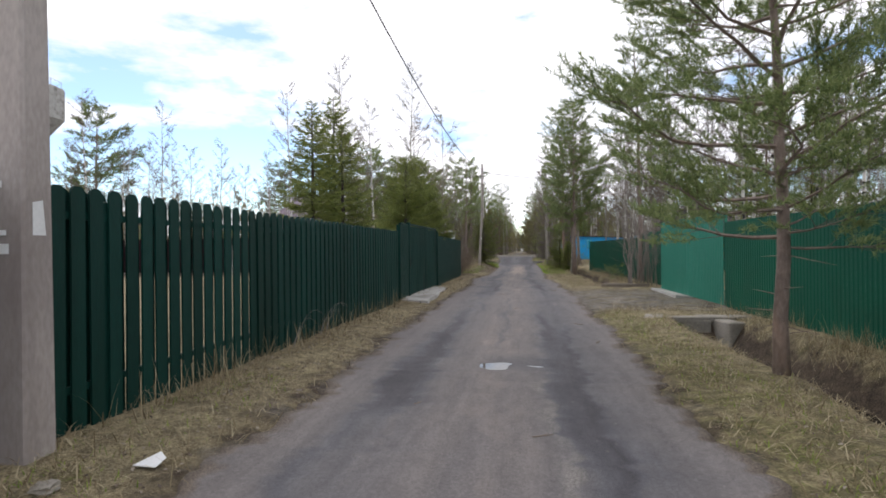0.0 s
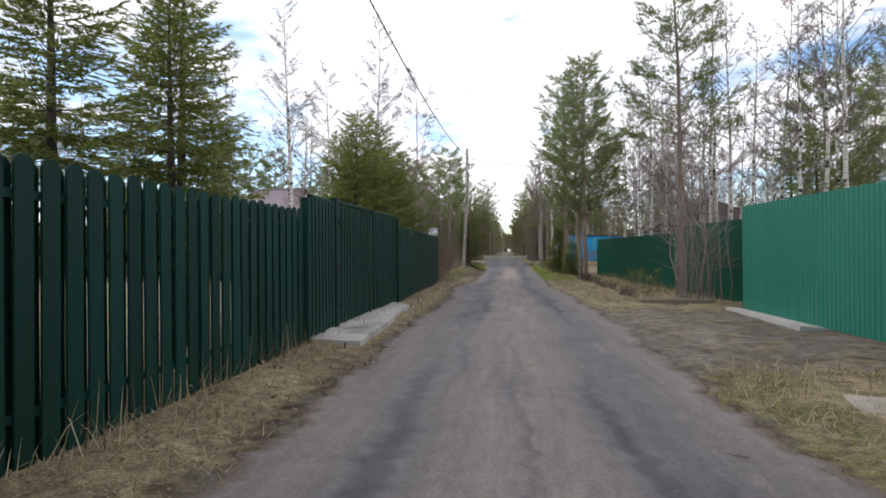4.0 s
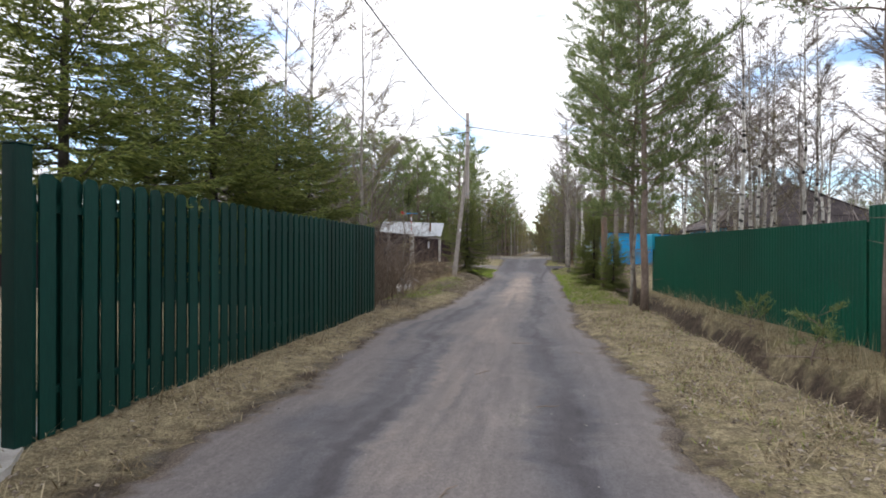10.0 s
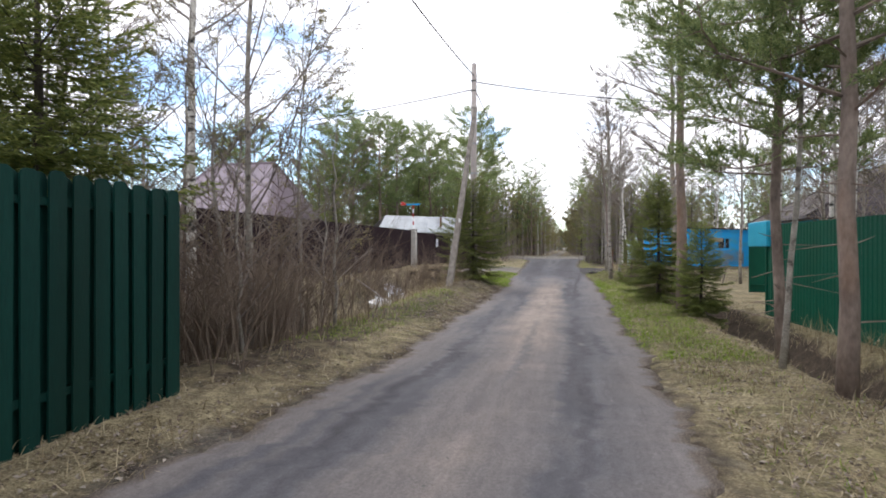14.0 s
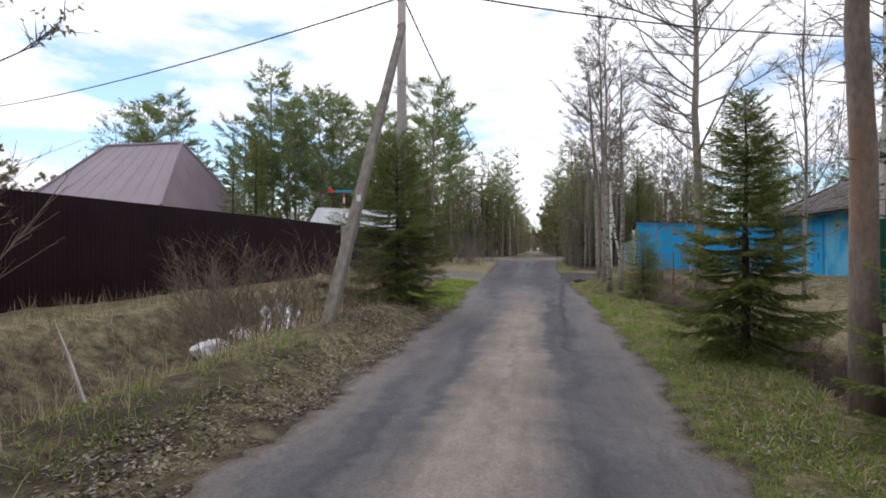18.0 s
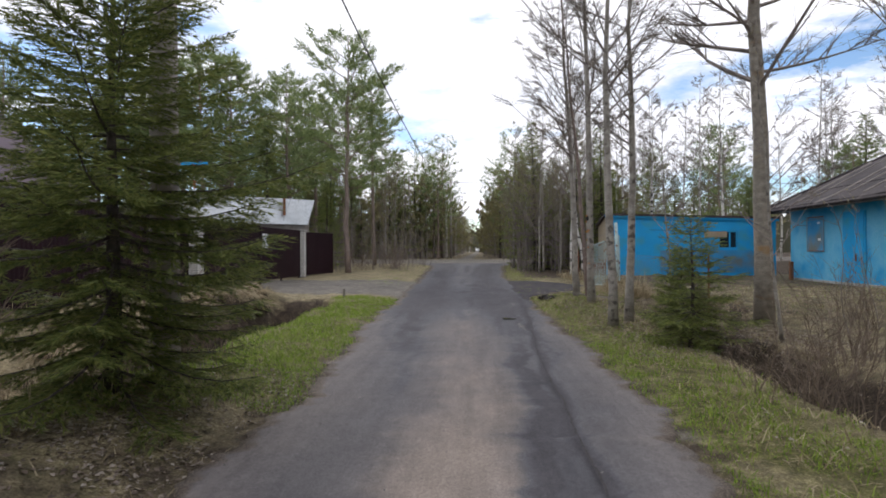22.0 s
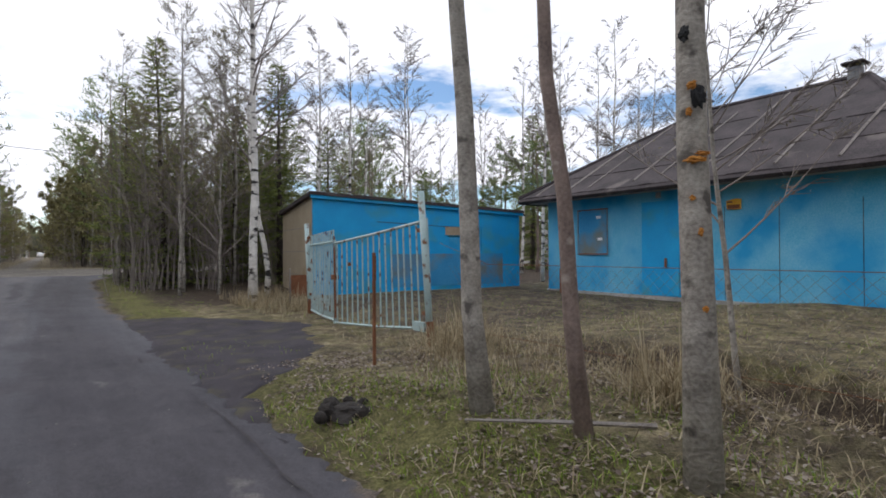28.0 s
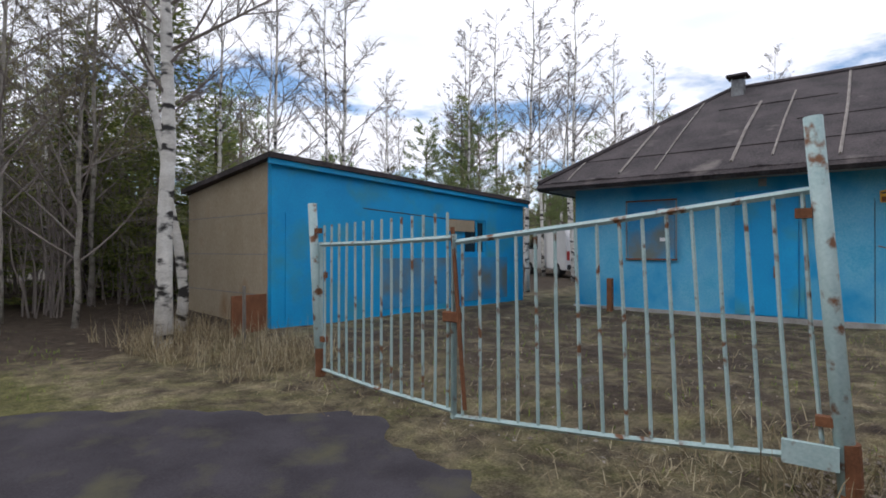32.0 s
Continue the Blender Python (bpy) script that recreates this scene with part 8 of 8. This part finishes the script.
patch("puddle", -0.34, 7.75, 0.2, 0.12, 0.014, M_water, "small shallow puddle on the road", "water", 8)
patch("puddle", 0.34, 53.5, 0.14, 0.11, -0.004, M_water, "small shallow puddle in a pothole", "water", 9)
t = part("paper_scrap", Geo().prism([(-0.1, -0.03), (0.08, -0.04), (0.1, 0.06), (0.02, 0.12)], 0, 0.006), M_white, at=Matrix.Translation((-2.62, 3.45, hz(-2.62, 3.45) + 0.03)) @ Matrix.Rotation(0.35, 4, "X"))
tagged(t, "torn white paper in the grass", "litter")
t = part("iron_stake", Geo().tube([(-2.84, 14.67, -0.05), (-2.84, 14.67, 0.13)], [0.014, 0.014], 6), M_wire)
tagged(t, "short dark iron stake in bare soil", "stake")
t = part("iron_stake", Geo().tube([(-4.3, 57.6, -0.05), (-4.3, 57.6, 0.35)], [0.05, 0.045], 6), M_pole_wood)
tagged(t, "short weathered wooden stump post", "stake")
rnd = random.Random(9)
for x, y, le, a in ((-0.25, 20.9, 0.3, 1.3), (0.05, 26.4, 0.32, 0.05), (0.9, 25.7, 0.2, 2.2), (0.15, 4.4, 0.18, 0.4), (-0.7, 18.2, 0.3, 0.3), (1.0, 19.9, 0.35, 2.6), (-0.2, 13.8, 0.16, 0.1),
                   (-1.05, 5.2, 0.06, 0.5), (1.15, 8.9, 0.15, 1.2), (1.05, 11.0, 0.2, 2.5), (0.4, 22.9, 0.24, 0.1), (-1.4, 14.3, 0.14, 0.8), (-0.35, 24.2, 0.25, 1.0)):
    z = rise(y) + 0.03
    pts = [(x + math.cos(a) * le * (q - 0.5) + rnd.uniform(-0.02, 0.02), y + math.sin(a) * le * (q - 0.5) + rnd.uniform(-0.02, 0.02), z + 0.006 * (q > 0.4)) for q in (0, 0.35, 0.7, 1)]
    g = Geo().tube(pts, [0.004, 0.004, 0.0035, 0.002], 4)
    g.tube([pts[1], (pts[1][0] + 0.05, pts[1][1] + 0.04, z + 0.01)], [0.003, 0.0015], 3)
    tagged(part("fallen_twig", g, M_twig_red), "thin fallen twig on the road", "twig")
for x, y, z, le, a, tilt in ((-3.9, 37.6, 0.1, 1.6, 2.5, 0.35), (-4.6, 38.8, 0.1, 1.1, 0.6, 0.3), (3.3, 40.2, 0.1, 1.5, 2.2, 0.15), (3.0, 39.4, 0.08, 1.2, 2.6, 0.1), (2.9, 55.2, 0.3, 1.3, 2.7, 0.1), (-5.6, 47.3, -0.1, 1.8, 0.5, 0.2)):
    e = (math.cos(a) * le, math.sin(a) * le, math.sin(tilt) * le)
    g = Geo().tube([(0, 0, 0), (e[0] * 0.5, e[1] * 0.5, e[2] * 0.55), e], [0.02, 0.016, 0.008], 5)
    tagged(part("dead_branch", g, M_batten, at=Matrix.Translation((x, y, hz(x, y) + 0.02))), "pale dead branch lying in dry grass", "branch")
# a small young pine in the ditch grass
put(pine(91, 0.85, 0.12, 0.32, 2.4, label="tiny bright green pine seedling in a ditch", trunk_r=0.012), 4.25, 26.3, first=True, sink=0.02)
put(pine(92, 0.6, 0.1, 0.25, 2.4, label="tiny bright green pine seedling by timber", trunk_r=0.01), 4.3, 28.8, first=True, sink=0.02)
# arching dry stems against the board fence
for y, s in ((8.65, 1.0), (8.9, 0.7), (7.6, 0.9)):
    g = Geo()
    for k in range(3):
        q = 0.34 + 0.12 * k
        pts = [((0.05 + 0.05 * k) * u * 2, s * q * 0.9 * u, q * 1.25 * (2.2 * u - 1.55 * u * u) - 0.02) for u in (0, 0.15, 0.3, 0.45, 0.6, 0.75, 0.9, 1.0)]
        g.tube(pts, [0.0042 * (1 - 0.7 * u / 7) for u in range(8)], 4)
    tagged(part("grass_tuft", g, M_batten, at=Matrix.Translation((-3.4, y, 0.08))), "arching pale dry stems against a fence", "grass")
# rusty plate and stake at the beige wall
t = part("rusty_plate", bevelled(Geo().box((5.0, 67.32, 0.2), (5.62, 67.36, 0.85), None), 0.006), M_rust)
tagged(t, "rusty steel plate leaning by a beige wall", "steel plate")
t = part("wooden_stake", Geo().tube([(4.75, 66.6, 0.0), (4.74, 66.6, 1.05)], [0.03, 0.025], 5), M_pole_wood)
tagged(t, "grey wooden stake in dry grass", "stake")


def van(x, y, turn):
    t = thing("van", "white delivery van parked behind a blue shed", "van", Matrix.Translation((x, y, hz(x, y))) @ Matrix.Rotation(turn, 4, "Z"))
    body = Geo().prism([(-2.4, 0.35), (2.2, 0.35), (2.45, 0.6), (2.4, 1.05), (1.75, 1.25), (1.2, 2.0), (0.9, 2.15), (-2.3, 2.15), (-2.45, 1.9)], -0.92, 0.92, axis=1)
    part("body", bevelled(body, 0.05, 2), M_white, t)
    part("rear_window", Geo().box((-2.47, -0.7, 1.3), (-2.43, -0.08, 1.85)), M_glass, t)
    part("rear_window", Geo().box((-2.47, 0.08, 1.3), (-2.43, 0.7, 1.85)), M_glass, t)
    part("bumper", bevelled(Geo().box((-2.55, -0.9, 0.38), (-2.4, 0.9, 0.6)), 0.03), M_wire, t)
    for y2 in (-0.85, 0.85):
        part("tail_light", Geo().box((-2.47, y2 - 0.06, 0.8), (-2.42, y2 + 0.06, 1.2)), M_red, t)
        part("side_window", Geo().prism([(1.15, 1.3), (1.65, 1.3), (1.15, 1.95), (0.6, 1.95), (0.6, 1.3)], y2 * 1.085 - 0.01, y2 * 1.085 + 0.01, axis=1), M_glass, t)
        for x2 in (-1.5, 1.5):
            w = part("wheel", Geo().tube([(x2, y2 - 0.1, 0.33), (x2, y2 + 0.1, 0.33)], [0.33, 0.33], 14), M_wire, t)
            part("rim", Geo().tube([(x2, y2 + (0.1 if y2 > 0 else -0.1), 0.33), (x2, y2 + (0.115 if y2 > 0 else -0.115), 0.33)], [0.19, 0.17], 12), M_steel, w)


van(24.8, 71.0, 0.9)


def car(x, y):
    t = thing("car", "small white car far down the lane", "car", Matrix.Translation((x, y, hz(x, y) + 0.0)))
    body = Geo().prism([(-2.0, 0.3), (2.0, 0.3), (2.05, 0.75), (1.2, 0.9), (0.6, 1.4), (-1.2, 1.42), (-1.9, 0.95), (-2.05, 0.8)], -0.85, 0.85, axis=0)
    part("body", bevelled(body, 0.06), M_white, t)
    part("windscreen", Geo().prism([(-1.86, 0.98), (-1.25, 1.36), (-1.22, 1.34), (-1.83, 0.96)], -0.7, 0.7, axis=0), M_glass, t)
    for x2 in (-0.7, 0.7):
        part("headlight", bevelled(Geo().box((x2 - 0.15, -2.08, 0.62), (x2 + 0.15, -2.0, 0.76)), 0.02), M_yellow, t)
        for y2 in (-1.25, 1.25):
            part("wheel", Geo().tube([(x2 * 1.1 - 0.1, y2, 0.3), (x2 * 1.1 + 0.1, y2, 0.3)], [0.3, 0.3], 12), M_wire, t)


car(-0.4, 236)


def water_tower(x, y):
    """An eight-sided concrete tank on a round stem, far behind the fence."""
    t = thing("water_tower", "grey concrete water tower with an eight-sided tank", "water tower", Matrix.Translation((x, y, 0)) @ Matrix.Rotation(0.2, 4, "Z"))
    ring = lambda r: [(r * math.cos(math.pi * (k + 0.5) / 4), r * math.sin(math.pi * (k + 0.5) / 4)) for k in range(8)]
    rows = [(1.25, 15.3), (2.75, 17.2), (2.75, 20.8), (2.55, 20.95)]
    g = Geo()
    for r, z in rows:
        g.v += [(a, b, z) for a, b in ring(r)]
    for q in range(len(rows) - 1):
        g.f += [(8 * q + k, 8 * q + (k + 1) % 8, 8 * q + 8 + (k + 1) % 8, 8 * q + 8 + k) for k in range(8)]
    g.f.append(tuple(range(24, 32)))
    part("tank", g, M_concrete, t)
    part("stem", Geo().tube([(0, 0, -0.5), (0, 0, 8), (0, 0, 15.5)], [1.35, 1.25, 1.2], 14), M_concrete, t, smooth=True)
    for a, b in ring(2.4):
        part("rail_post", Geo().tube([(a, b, 20.9), (a, b, 21.75)], [0.03, 0.03], 5), M_steel, t)
    pts = [(a, b, 21.7) for a, b in ring(2.4)]
    part("hand_rail", Geo().tube(pts + pts[:1], [0.025] * 9, 5), M_steel, t)
    part("antenna", Geo().tube([(-1.6, -1.0, 20.9), (-1.6, -1.0, 22.6)], [0.05, 0.03], 5), M_steel, t)
    part("antenna_box", bevelled(Geo().box((-1.75, -1.15, 22.0), (-1.45, -0.85, 22.5)), 0.02), M_white, t)


water_tower(-55.6, 55.0)


def ribbon(name, pts, width, label, category, seed, lift=0.012):
    """A thin uneven strip laid along the road: a crack or the scar of a wheel."""
    rnd = random.Random(seed)
    g = Geo()
    path = []
    for (x0, y0), (x1, y1) in zip(pts, pts[1:]):
        n = max(2, int(math.hypot(x1 - x0, y1 - y0) / 0.08))
        path += [(x0 + (x1 - x0) * k / n, y0 + (y1 - y0) * k / n) for k in range(n)]
    drift = 0.0
    for k, (x, y) in enumerate(path):
        drift = 0.9 * drift + rnd.uniform(-0.012, 0.012)
        w = width * rnd.uniform(0.25, 1.2) * min(1, k / 4, (len(path) - 1 - k) / 4)
        le, ri = road_edges(y)
        u = (x - le) / (ri - le)
        rut = 0.018 * (bump(u - 0.27, 0.13) + bump(u - 0.74, 0.13))
        z = float(rise(y) + 0.015 + 0.03 * (0.25 - (u - 0.5) ** 2) - rut) + lift
        g.v += [(x + drift - w / 2, y, z), (x + drift + w / 2, y, z)]
    g.f += [(2 * k, 2 * k + 1, 2 * k + 3, 2 * k + 2) for k in range(len(path) - 1)]
    return tagged(part(name, g, M_tar), label, category, kind="stuff")


ribbon("road_crack", [(0.42, 43.2), (0.5, 48), (0.66, 51.6), (0.74, 53), (0.9, 56), (0.86, 59)], 0.022, "long dark crack in worn asphalt", "crack", 1, 0.016)
for k, (x, y, r) in enumerate(((-1.5, 51.9, 0.15), (0.55, 39.9, 0.2), (-1.45, 26.9, 0.14), (0.25, 46.4, 0.2))):
    ribbon("road_scuff", [(x + r * math.cos(a), y + 0.6 * r * math.sin(a)) for a in (2.2, 3.2, 4.2, 5.0)], 0.02, "dark scuff round a shallow pothole", "road wear", 20 + k)
